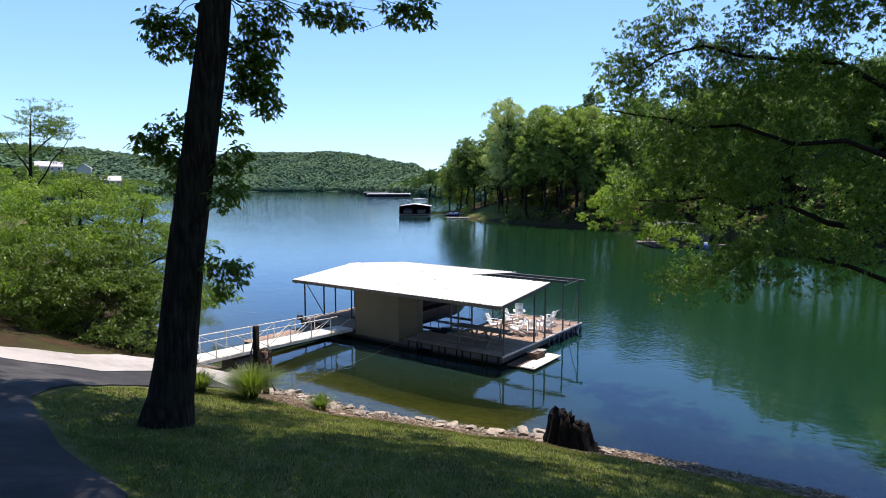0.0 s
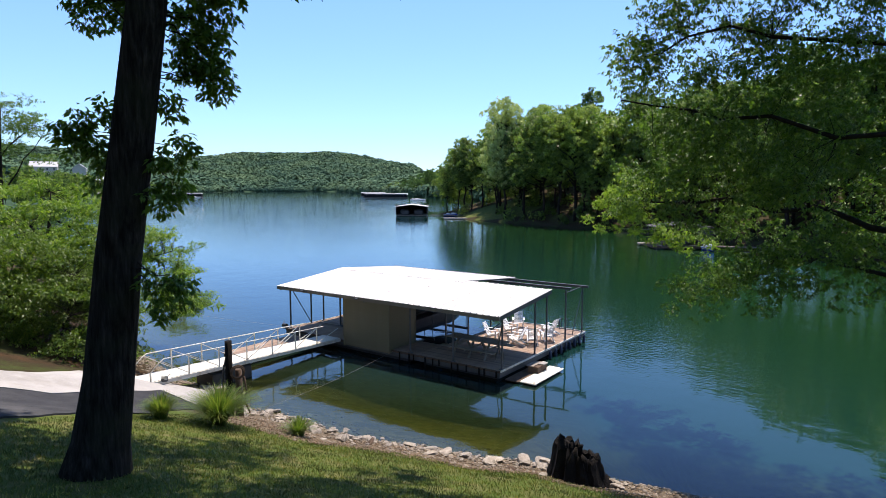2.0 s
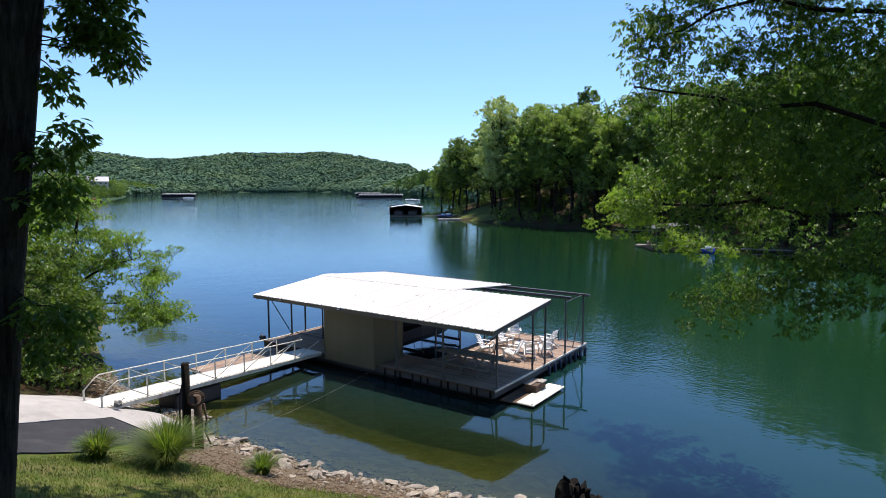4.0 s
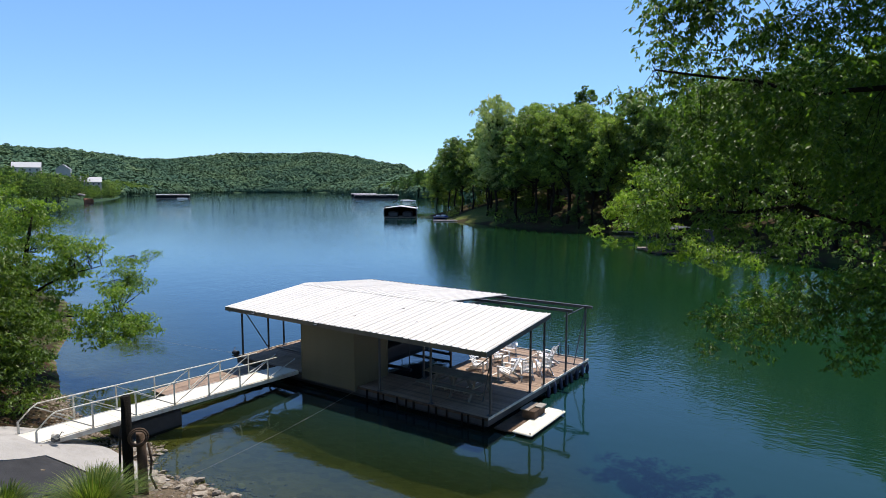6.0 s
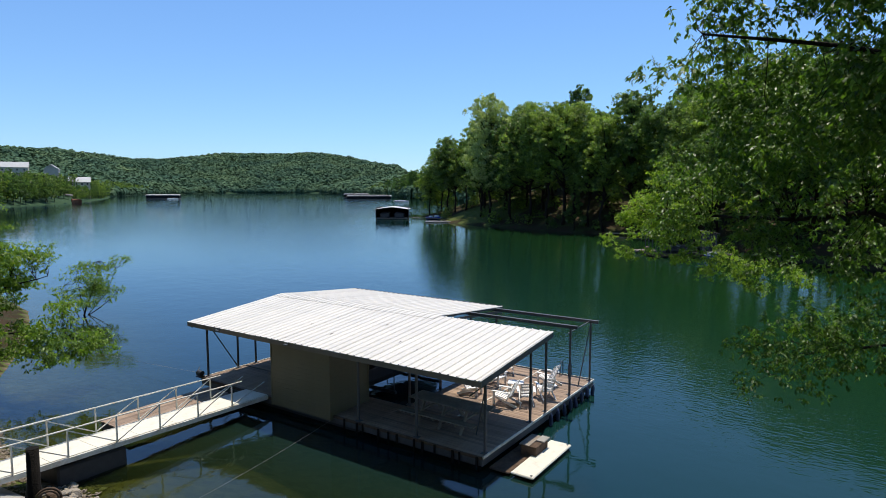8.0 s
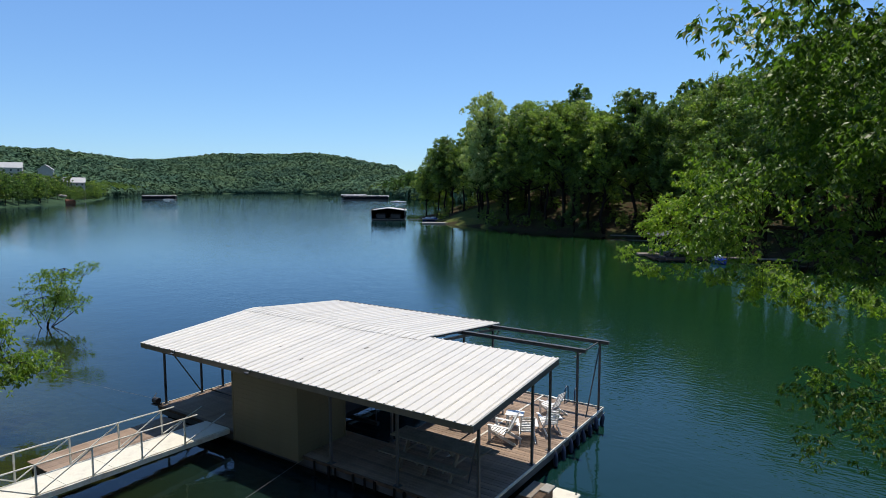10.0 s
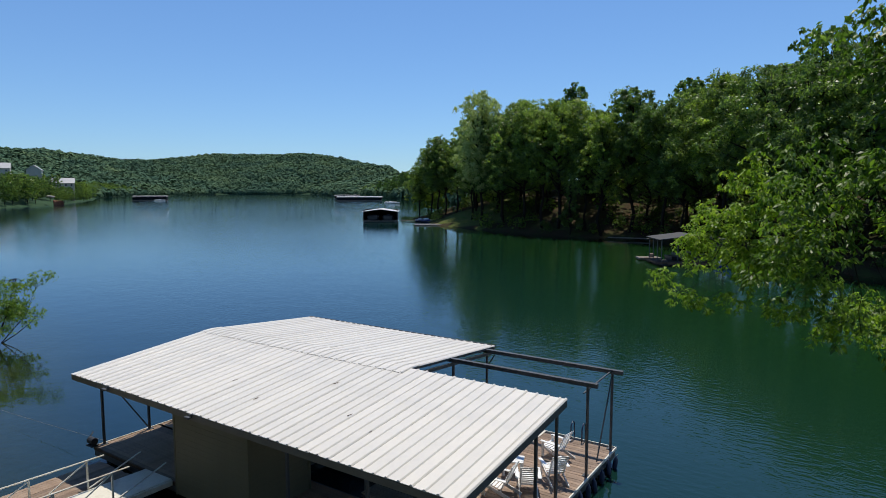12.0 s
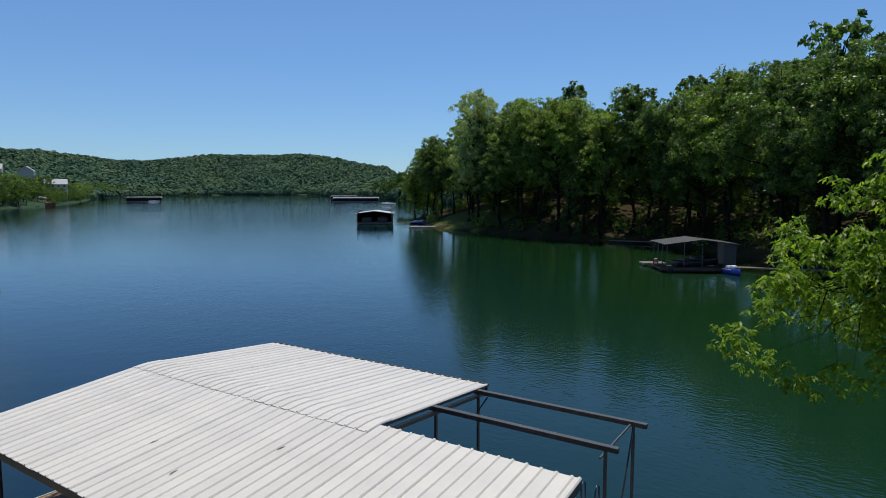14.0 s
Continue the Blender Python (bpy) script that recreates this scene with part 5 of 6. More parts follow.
near_tree("lakeside_sapling", "slender green sapling with several stems rising from the shallows",
          [(-47.4, 28.4, -0.3), (-47.3, 28.6, 0.5), (-47.0, 29.0, 1.8), (-46.8, 29.4, 3.6)], [0.06, 0.05, 0.035, 0.01],
          [([(-47.35, 28.5, -0.2), (-46.6, 29.6, 0.8), (-46.0, 30.4, 1.8)], 0.035), ([(-47.4, 28.5, -0.2), (-48.0, 28.6, 1.2), (-48.4, 28.6, 2.8)], 0.035), ([(-47.3, 28.6, -0.1), (-46.9, 29.8, 1.4), (-46.5, 30.3, 3.0)], 0.03), ([(-47.4, 28.3, -0.2), (-47.2, 27.6, 1.0), (-47.0, 27.2, 2.2)], 0.03)],
          np.concatenate([dome((-46.8, 29.3, 2.5), (1.4, 1.6, 1.6), 55, rng, 0.2), dome((-47.6, 28.6, 1.5), (1.8, 1.8, 1.3), 55, rng, 0.3), dome((-46.8, 29.2, 0.7), (1.6, 1.6, 0.6), 28, rng, 0.3)]), 0.15, SPRING_LEAF, rng, sprigs=9, leaves=4, spread_=0.42)
# an unseen oak added behind the lawn to shade the driveway
near_tree("oak_tree", "unseen broad oak added to shade the asphalt driveway",
          [(-17.5, -3.5, 3.6), (-17.4, -3.4, 7.0), (-17.0, -2.8, 11.0), (-16.6, -2.0, 15.0), (-16.2, -1.0, 19.5)], [0.6, 0.4, 0.33, 0.24, 0.05],
          [([(-17, -2.8, 11), (-15, 0.5, 15.5), (-13, 4.5, 19)], 0.16), ([(-16.9, -2.6, 12), (-18.5, 1, 16), (-19.5, 5.5, 19)], 0.16), ([(-16.7, -2.2, 14), (-12, 1, 18), (-8.5, 3.5, 20)], 0.15)],
          np.concatenate([dome((-19.0, 6.0, 20.0), (7.5, 5.5, 3.0), 190, rng), dome((-10.5, 5.0, 20.0), (6.5, 4.0, 2.6), 70, rng)]), 0.17, OAK_LEAF, rng, sprigs=16, leaves=5, spread_=0.75)

# unseen trees added behind the lawn to keep the low sky off the grass
rng = np.random.default_rng(61)
for k in range(15):
    a = radians(-100 + k * 14.5) - math.pi / 2
    x, y = -4 + (21 + 5 * (k % 2)) * math.cos(a), -3 + (15 + 5 * (k % 2)) * math.sin(a)
    plant_tree("woodland_tree", THIN[k % 3], x, y, 0.95 + 0.1 * rng.random(), rng.uniform(0, 6.28), "unseen tree added behind the lawn to block low skylight", "trees behind the lawn", 1.0)

# ---- gangway ----
gang = thing("gangway", "cream painted steel gangway with pipe railings from shore to dock", "gangway")
G0, G1 = Vector((-23.55, 13.5, 0.99)), Vector((-23.95, 23.72, 0.56))
GL = (G1 - G0).length


def on_gang(side, along, up):
    """side: metres from the middle line; along: metres from the foot."""
    return G0 + (G1 - G0) * (along / GL) + Vector((side, 0, up))


HALF = 0.62
bm = bmesh.new()
for s in (-1, 1):
    bar(bm, on_gang(s * HALF, 0, -0.08), on_gang(s * HALF, GL, -0.08), 0.06, 0.14)
for i in range(12):
    a = 0.2 + i * (GL - 0.4) / 11
    bar(bm, on_gang(-HALF + 0.03, a, -0.09), on_gang(HALF - 0.03, a, -0.09), 0.05, 0.06)
part("frame", bm, RAIL, gang)
rot = (G1 - G0).to_track_quat("Y", "Z").to_matrix().to_4x4()
n = 8
me = as_mesh("deck_plate", box(bmesh.new(), (-HALF + 0.035, 0.004, -0.012), (HALF - 0.035, GL / n - 0.004, 0.012), 0.003), PLATE)
for i in range(n):
    piece("deck_plate", me, gang, Matrix.Translation(on_gang(0, i * GL / n, 0)) @ rot)
POSTS = [1.65 + i * 1.39 for i in range(6)]
for s in (-HALF, HALF):
    bm = tube([on_gang(s, 0.05, 0.36), on_gang(s, 0.4, 0.68), on_gang(s, 0.6, 0.8), on_gang(s, POSTS[-1] + 0.45, 0.8)], [0.023] * 4, 8)
    part("top_rail", bm, RAIL, gang)
    part("end_post", bar(bmesh.new(), on_gang(s, 0.05, 0.0), on_gang(s, 0.05, 0.37), 0.05), RAIL, gang)
    for i, a in enumerate(POSTS):
        part("rail_post", bar(bmesh.new(), on_gang(s, a, 0), on_gang(s, a, 0.8), 0.04), RAIL, gang)
        if i:
            p, q = (POSTS[i - 1], a) if i > 2 else (a, POSTS[i - 1])
            part("diagonal", bar(bmesh.new(), on_gang(s, p, 0.03), on_gang(s, q, 0.77), 0.028), RAIL, gang)
    part("diagonal", bar(bmesh.new(), on_gang(s, 0.5, 0.72), on_gang(s, POSTS[0], 0.05), 0.03), RAIL, gang)
    part("diagonal", bar(bmesh.new(), on_gang(s, POSTS[-1], 0.03), on_gang(s, GL - 0.15, 0.55), 0.03), RAIL, gang)
part("hinge", bar(bmesh.new(), on_gang(-HALF - 0.15, 0.02, -0.06), on_gang(HALF + 0.2, 0.02, -0.06), 0.09, round_=True), PILE, gang)
part("float", box(bmesh.new(), (-24.4, 16.3, -0.1), (-23.2, 18.25, 0.55), 0.05), RUBBER, gang, "black float tank under the gangway")
winch = thing("hand_winch", "small grey hand winch at the gangway foot", "winch", (-22.7, 13.95, 1.0))
part("drum", bar(bmesh.new(), (-0.08, 0, 0.14), (0.12, 0, 0.14), 0.16, round_=True, seg=12), RAIL, winch)
part("bracket", box(bmesh.new(), (-0.1, -0.09, -0.02), (0.1, 0.09, 0.1), 0.01), STEEL, winch)
part("crank_handle", tube([(0.12, 0, 0.14), (0.2, 0, 0.14), (0.2, 0.1, 0.28), (0.3, 0.1, 0.28)], [0.012] * 4, 6), STEEL, winch)

# ---- low wooden float beside the gangway ----
jetty = thing("floating_platform", "low brown planked float beside the gangway", "floating platform")
part("float", box(bmesh.new(), (-26.7, 19.2, -0.15), (-24.85, 23.5, 0.26), 0.06), RUBBER, jetty)
me = as_mesh("plank", box(bmesh.new(), (0, 19.15, 0), (0.135, 23.55, 0.035), 0.004), PLANK)
for i in range(14):
    piece("plank", me, jetty, pose(-26.75 + i * 0.142, rnd.uniform(-0.02, 0.02), 0.265 + rnd.uniform(-0.003, 0.003)))
dw = thing("cable_winch", "small black cable winch at the dock's corner", "winch", (X0 - 0.05, 23.75, DECK + 0.02))
part("base", box(bmesh.new(), (-0.16, -0.12, 0.0), (0.16, 0.12, 0.05), 0.01), RUBBER, dw)
part("drum", bar(bmesh.new(), (-0.14, 0, 0.16), (0.14, 0, 0.16), 0.22, round_=True, seg=12), RUBBER, dw)
part("crank_handle", tube([(-0.14, 0, 0.16), (-0.24, 0, 0.16), (-0.24, 0.16, 0.34), (-0.32, 0.16, 0.34)], [0.016] * 4, 6), RUBBER, dw)

# ---- swim step, box, ladder and fenders on the dock ----
step = thing("swim_platform", "low cream fibreglass swim step at the dock's edge", "swim platform")
bm = box(bmesh.new(), (-13.15, 24.05, 0.08), (-12.42, 26.85, 0.15), 0.025)
part("cream_board", bm, PLATE, step)
# inner board is coloured far darker than the cream one
part("dark_board", box(bmesh.new(), (-13.86, 24.05, 0.05), (-13.18, 26.3, 0.11), 0.015), PILE, step)
for y in (24.3, 25.5, 26.6):
    part("bearer", box(bmesh.new(), (-13.9, y - 0.04, -0.06), (-12.5, y + 0.04, 0.045)), STEEL, step)
for x, y in ((-12.52, 24.15), (-12.52, 26.75)):
    part("bolt", bar(bmesh.new(), (x, y, 0.14), (x, y, 0.17), 0.07, round_=True), STEEL, step)
crate = thing("wooden_box", "brown wooden step box with grey lid on the swim platform", "box")
part("body", box(bmesh.new(), (-13.5, 25.4, 0.12), (-12.98, 26.25, 0.42), 0.012), PILE, crate)
part("lid", box(bmesh.new(), (-13.2, 25.85, 0.423), (-12.93, 26.3, 0.47), 0.008), CONCRETE, crate)
part("lid", box(bmesh.new(), (-13.55, 25.36, 0.423), (-13.2, 26.28, 0.45), 0.008), PLANK_GREY, crate)
ladder = thing("swim_ladder", "blue tube swim ladder hooked over the deck edge", "ladder")
for x in (-15.3, -14.93):
    part("rail", tube([(x, 32.5, 0.5), (x, 32.5, 0.95), (x, 32.62, 1.08), (x, 32.78, 1.0), (x, 32.82, 0.4), (x, 32.85, -0.5)], [0.022] * 6, 8), FENDER, ladder)
for z in (0.1, -0.2):
    part("rung", bar(bmesh.new(), (-15.3, 32.84, z), (-14.93, 32.84, z), 0.03, round_=True), FENDER, ladder)


def fender():
    bm = bmesh.new()
    prof = [(0.42, 0.012), (0.36, 0.03), (0.32, 0.06), (0.24, 0.075), (0.04, 0.075), (-0.03, 0.055), (-0.06, 0.02)]
    tube([(0, 0, z) for z, _ in prof], [r for _, r in prof], 10, bm)
    return as_mesh("body", bm, FENDER)


first = thing("fender", "navy vinyl fender hanging from the deck edge", "fender", (-13.8, 28.3, 0.05), group="fenders along the dock")
o = new("body", fender())
o.parent = first
part("rope", bar(bmesh.new(), (0, 0, 0.41), (-0.06, 0, 0.47), 0.014), ROPE, first)
for i, y in enumerate((28.9, 29.5, 30.05, 30.6, 31.15, 31.75, 32.3)):
    copy_thing(first, pose(-13.8, y, 0.05 + 0.03 * (i % 3 - 1), rnd.uniform(-9, 9), rnd.uniform(-6, 2), i * 40))


# ---- chairs and tables on the deck ----
def adirondack():
    c = thing("garden_chair", "white slat-backed reclining garden chair on the deck", "chair", group="chairs on the deck")
    for i in range(6):
        y = 0.30 - i * 0.095
        part("seat_slat", box(bmesh.new(), (-0.26, y - 0.04, 0.375 - i * 0.022), (0.26, y + 0.04, 0.395 - i * 0.022), 0.005), WHITE, c)
    lean = Matrix.Translation((0, -0.22, 0.27)) @ Matrix.Rotation(radians(25), 4, "X")
    for i in range(9):
        w = 0.27 - 0.012 * max(0, i - 5)
        part("back_slat", box(bmesh.new(), (-w, -0.01, 0.02 + i * 0.085), (w, 0.01, 0.08 + i * 0.085), 0.005, m=lean), WHITE, c)
    for x in (-0.24, 0.24):
        part("back_rail", box(bmesh.new(), (x - 0.025, -0.035, -0.06), (x + 0.025, -0.011, 0.79), 0.004, m=lean), WHITE, c)
    for s in (-1, 1):
        part("armrest", box(bmesh.new(), (s * 0.34 - 0.06, -0.42, 0.56), (s * 0.34 + 0.06, 0.36, 0.58), 0.012), WHITE, c)
        part("front_leg", box(bmesh.new(), (s * 0.3 - 0.015, 0.24, 0), (s * 0.3 + 0.015, 0.34, 0.56), 0.004), WHITE, c)
        m = Matrix.Translation((s * 0.27, 0.3, 0.34)) @ Matrix.Rotation(radians(19.5), 4, "X")
        part("rear_leg", box(bmesh.new(), (-0.014, -1.0, -0.05), (0.014, 0.04, 0.05), 0.004, m=m), WHITE, c)
    return c


chair = adirondack()
PLACES = [(-15.6, 28.12, 95), (-15.0, 28.73, 30), (-14.68, 29.7, 44), (-15.25, 31.1, 80), (-17.1, 28.4, -80), (-16.93, 29.95, -95), (-17.27, 31.45, -150)]
for i, (x, y, a) in enumerate(PLACES):
    m = pose(x, y, DECK + 0.012, 0, 0, a) @ Matrix.Diagonal((0.93, 0.93, 0.93, 1))
    if i:
        copy_thing(chair, m)
    else:
        chair.matrix_basis = m
for x, y, a in ((-15.75, 29.35, 20),):
    t = thing("side_table", "small white slatted side table between the chairs", "table", (x, y, DECK + 0.012), a)
    for i in range(5):
        part("top_slat", box(bmesh.new(), (-0.3, -0.24 + i * 0.098, 0.43), (0.3, -0.15 + i * 0.098, 0.452), 0.004), WHITE, t)
    for sx in (-0.24, 0.24):
        for sy in (-0.18, 0.18):
            part("leg", box(bmesh.new(), (sx - 0.03, sy - 0.03, 0), (sx + 0.03, sy + 0.03, 0.43), 0.004), WHITE, t)


def hoisted_boat():
    """A runabout on its lift in the covered slip, bow to the open water."""
    b = thing("motor_boat", "dark-hulled runabout hanging on a lift in the covered slip", "boat", (-21.75, 29.3, 0.3))
    bm = bmesh.new()
    rows_ = []
    for i in range(13):
        t = i / 12
        w = 1.16 * (1 - max(0, (t - 0.5) / 0.5) ** 2.2 * 0.96)
        lift = 0.75 * max(0, (t - 0.55) / 0.45) ** 2
        prof = [(1, 1.05 + 0.12 * t), (0.97, 0.55 + lift * 0.55), (0.86, 0.3 + lift * 0.8), (0.55, 0.16 + lift * 0.9), (0.52, 0.19 + lift * 0.9), (0, lift)]
        prof = prof + [(-a, z) for a, z in prof[-2::-1]]
        rows_.append([bm.verts.new((a * w, -3.3 + 6.6 * t, z)) for a, z in prof])
    for a, c in zip(rows_, rows_[1:]):
        for k in range(len(a) - 1):
            bm.faces.new((a[k], a[k + 1], c[k + 1], c[k]))
        bm.faces.new((a[-1], a[0], c[0], c[-1]))
    bm.faces.new(rows_[0])
    bm.faces.new(rows_[-1][::-1])
    bmesh.ops.recalc_face_normals(bm, faces=bm.faces)
    part("hull", bm, HULL_DARK, b)
    part("cover", box(bmesh.new(), (-0.9, -2.6, 1.1), (0.9, 1.2, 1.55), 0.25), RUBBER, b, "dark canvas cover")
    for s in (-1, 1):
        part("rub_rail", bar(bmesh.new(), (s * 1.17, -3.25, 1.02), (s * 1.17, 0.2, 1.08), 0.05), STEEL, b)
    for y in (-1.8, 1.4):
        part("lift_beam", box(bmesh.new(), (-1.6, y - 0.06, -0.16), (1.6, y + 0.06, -0.04)), STEEL, b)
        for s in (-1, 1):
            part("lift_cable", bar(bmesh.new(), (s * 1.5, y, -0.1), (s * 1.5, y, 2.3), 0.03), STEEL, b)
    return b


hoisted_boat()
picnic = thing("picnic_table", "grey weathered timber picnic table with benches under the roof", "picnic table")
for i in range(5):
    y = 25.08 + i * 0.165
    part("top_plank", box(bmesh.new(), (-17.65, y, 1.2), (-14.65, y + 0.15, 1.24), 0.006), TABLE, picnic)
for y in (24.5, 26.1):
    for k in range(2):
        part("bench_plank", box(bmesh.new(), (-17.6, y + k * 0.16, 0.92), (-14.7, y + 0.15 + k * 0.16, 0.96), 0.006), TABLE, picnic)
for x in (-17.1, -16.25, -15.4):
    part("cross_bar", box(bmesh.new(), (x, 24.5, 0.86), (x + 0.05, 26.4, 0.92)), TABLE, picnic)
    for s in (-1, 1):
        part("leg", bar(bmesh.new(), (x + 0.08, 25.48 + s * 0.75, DECK + 0.01), (x + 0.08, 25.48 + s * 0.3, 1.2), 0.05, 0.12), TABLE, picnic)

# a lamp bracket and a small solar panel, built alike under the eave
for x in (-25.5, -21.6):
    l = thing("flood_lamp", "small grey fixture on the eave", "lamp", (x, 23.2, 2.9))
    part("bracket", box(bmesh.new(), (-0.03, -0.02, -0.06), (0.03, 0.05, 0.03), 0.006), STEEL, l)
    part("head", box(bmesh.new(), (-0.09, -0.11, -0.06), (0.09, -0.02, 0.0), 0.012), STEEL, l)

# leaf litter on the roof
for x, y, a in ((-17.9, 25.0, 80), (-16.9, 24.6, 95), (-19.6, 26.3, 84), (-22.4, 25.2, 92), (-24.6, 26.4, 80), (-20.8, 24.6, 100)):
    z = EAVE[1] + (RIDGE[1] - EAVE[1]) * (y - EAVE[0]) / (RIDGE[0] - EAVE[0])
    tw = thing("fallen_twig", "small dry brown twig lying on the white roof", "twig", (x, y, z + 0.006), a)
    part("stem", tube([(-0.1, 0, 0.006), (0, 0.012, 0.01), (0.11, -0.005, 0.01)], [0.005, 0.006, 0.003], 5), PILE, tw)
    for k in range(3):
        part("leaf", box(bmesh.new(), (-0.07 + k * 0.05, -0.012, 0.004), (-0.04 + k * 0.05, 0.014, 0.012)), PILE, tw)

# ---- mooring post with coiled hose, and the mooring cable ----
gz0 = ground_at(-18.75, 14.0)
pile = thing("mooring_post", "weathered timber mooring posts with coiled hose by the shore", "post", (-18.75, 14.0, gz0))
part("tall_post", tube([(0, 0, -0.4), (0.01, 0, 1.0), (0.0, 0.02, 3.1 - gz0)], [0.13, 0.125, 0.115], 12), CHAR, pile)
part("short_post", tube([(0.14, 0.28, -0.4), (0.15, 0.29, 0.8), (0.14, 0.28, 1.55)], [0.13, 0.12, 0.11], 12), PILE, pile)
for k, r in enumerate((0.2, 0.225, 0.185)):
    pts = [(0.26 + 0.03 * k + r * math.cos(a) * 0.45, 0.16 - 0.02 * k + r * math.cos(a) * 0.89, 1.5 + r * math.sin(a)) for a in [i * 2 * math.pi / 24 for i in range(25)]]
    part("hose_coil", tube(pts, [0.026] * 25, 6), PILE, pile, "coil of reddish-brown hose")
part("hose", tube([(-0.15, 0, 1.9), (-0.24, -0.05, 1.5), (-0.2, -0.1, 0.8), (-0.28, -0.12, 0.1)], [0.03] * 4, 6), RUBBER, pile)
part("hose", tube([(0.34, 0.36, 1.3), (0.36, 0.42, 0.8), (0.3, 0.4, 0.4), (0.4, 0.5, 0.02)], [0.03] * 4, 6), PILE, pile)
cable = thing("mooring_cable", "thin pale mooring cable from dock to shore", "cable")
a, b = Vector((-19.85, 23.75, 0.42)), Vector((-18.5, 15.2, 0.45))
part("wire", tube([a + (b - a) * (i / 10) - Vector((0, 0, 0.12 * math.sin(math.pi * i / 10))) for i in range(11)], [0.0045] * 11, 5), ROPE, cable)
cable2 = thing("mooring_cable", "thin pale mooring cable running out from the dock's end", "cable")
a, b = Vector((X0, 24.2, 0.5)), Vector((-47, 23.0, 0.5))
part("wire", tube([a + (b - a) * (i / 10) - Vector((0, 0, 0.25 * math.sin(math.pi * i / 10))) for i in range(11)], [0.004] * 11, 5), ROPE, cable2)

# ---- burnt stump on the shore ----
stump = thing("tree_stump", "charred black hollow tree stump at the waterline", "tree stump", (-7.42, 16.85, 0.2))
bm = bmesh.new()
rng = np.random.default_rng(9)
rows_ = []
N, SEG = 10, 36
# the rim is broken, higher on one side, with torn points
jag = [0.98 - 0.2 * math.cos(k * 2 * math.pi / SEG - 0.6) + 0.05 * math.sin(k * 2.3) + 0.09 * rng.normal() for k in range(SEG)]
ridge = [0.05 * math.sin(k * 1.9) + 0.035 * rng.normal() for k in range(SEG)]
for i in range(N):
    t = i / (N - 1)
    r = 0.86 - 0.3 * t + 0.16 * (1 - t) ** 3
    rows_.append([bm.verts.new(((r + ridge[k] * (1 - 0.3 * t) + rng.normal() * 0.015) * math.cos(k * 2 * math.pi / SEG) - 0.06 * t, (r + ridge[k] + rng.normal() * 0.015) * math.sin(k * 2 * math.pi / SEG), -0.25 + t * (jag[k] + 0.25))) for k in range(SEG)])
for i in range(4):
    t = i / 3
    rows_.append([bm.verts.new(((0.38 - 0.1 * t) * math.cos(k * 2 * math.pi / SEG) - 0.06, (0.38 - 0.1 * t) * math.sin(k * 2 * math.pi / SEG), jag[k] * 0.96 - 0.45 * t)) for k in range(SEG)])
for a, b in zip(rows_, rows_[1:]):
    for k in range(SEG):
        bm.faces.new((a[k], a[(k + 1) % SEG], b[(k + 1) % SEG], b[k]))
bm.faces.new(rows_[-1])
part("bole", bm, CHAR, stump)
for k in range(9):
    a = k * 0.7 + 0.2
    p = (0.78 * math.cos(a), 0.78 * math.sin(a), 0.1)
    part("root", tube([p, (0.85 * math.cos(a), 0.85 * math.sin(a), 0.0), ((1.1 + 0.2 * math.sin(k * 3)) * math.cos(a), (1.1 + 0.2 * math.cos(k)) * math.sin(a), -0.16)], [0.16, 0.1, 0.03], 7), CHAR, stump)
for k in range(11):
    a = k * 2 * math.pi / 11 + 0.35 * math.sin(k * 5)
    h = 0.96 - 0.2 * math.cos(a - 0.6)
    r = 0.43 + 0.06 * math.sin(k * 3.1)
    lean = 0.1 * math.sin(k * 2.7)
    part("splinter", tube([(r * math.cos(a), r * math.sin(a), h - 0.3), (r * math.cos(a) * 0.98, r * math.sin(a) * 0.98, h), (r * math.cos(a) * 0.92 + lean, r * math.sin(a) * 0.92, h + 0.07 + 0.11 * math.sin(k * 7.3))], [0.12, 0.09, 0.03], 5), (CHAR, CHAR, BARK)[k % 3], stump)


# ---- ornamental grass and lawn ----
def tuft(n, height, reach, rng, width=0.012):
    """Arching blades from one crown, four quads a blade."""
    a = rng.uniform(0, 2 * math.pi, n)
    lean = rng.random(n) ** 0.6 * reach
    h = height * rng.uniform(0.6, 1.1, n)
    base = np.stack([np.cos(a), np.sin(a), np.zeros(n)], 1) * (rng.random(n) * 0.16)[:, None]
    out = np.stack([np.cos(a), np.sin(a), np.zeros(n)], 1)
    side = np.stack([-np.sin(a), np.cos(a), np.zeros(n)], 1)
    vs = []
    for t in (0, 0.35, 0.7, 0.9, 1.0):
        c = base + out * (lean * t ** 1.7)[:, None] + np.array([0, 0, 1.0]) * (h * (t - 0.42 * (lean / max(reach, 1e-6)) * t ** 2.6))[:, None]
        w = width * (1 - t ** 3) + 0.001
        vs += [c - side * w, c + side * w]
    v = np.stack(vs, 1).reshape(-1, 3)
    i = (np.arange(n) * 10)[:, None]
    f = np.concatenate([i + np.array([[2 * k, 2 * k + 1, 2 * k + 3, 2 * k + 2]]) for k in range(4)])
    return v, f


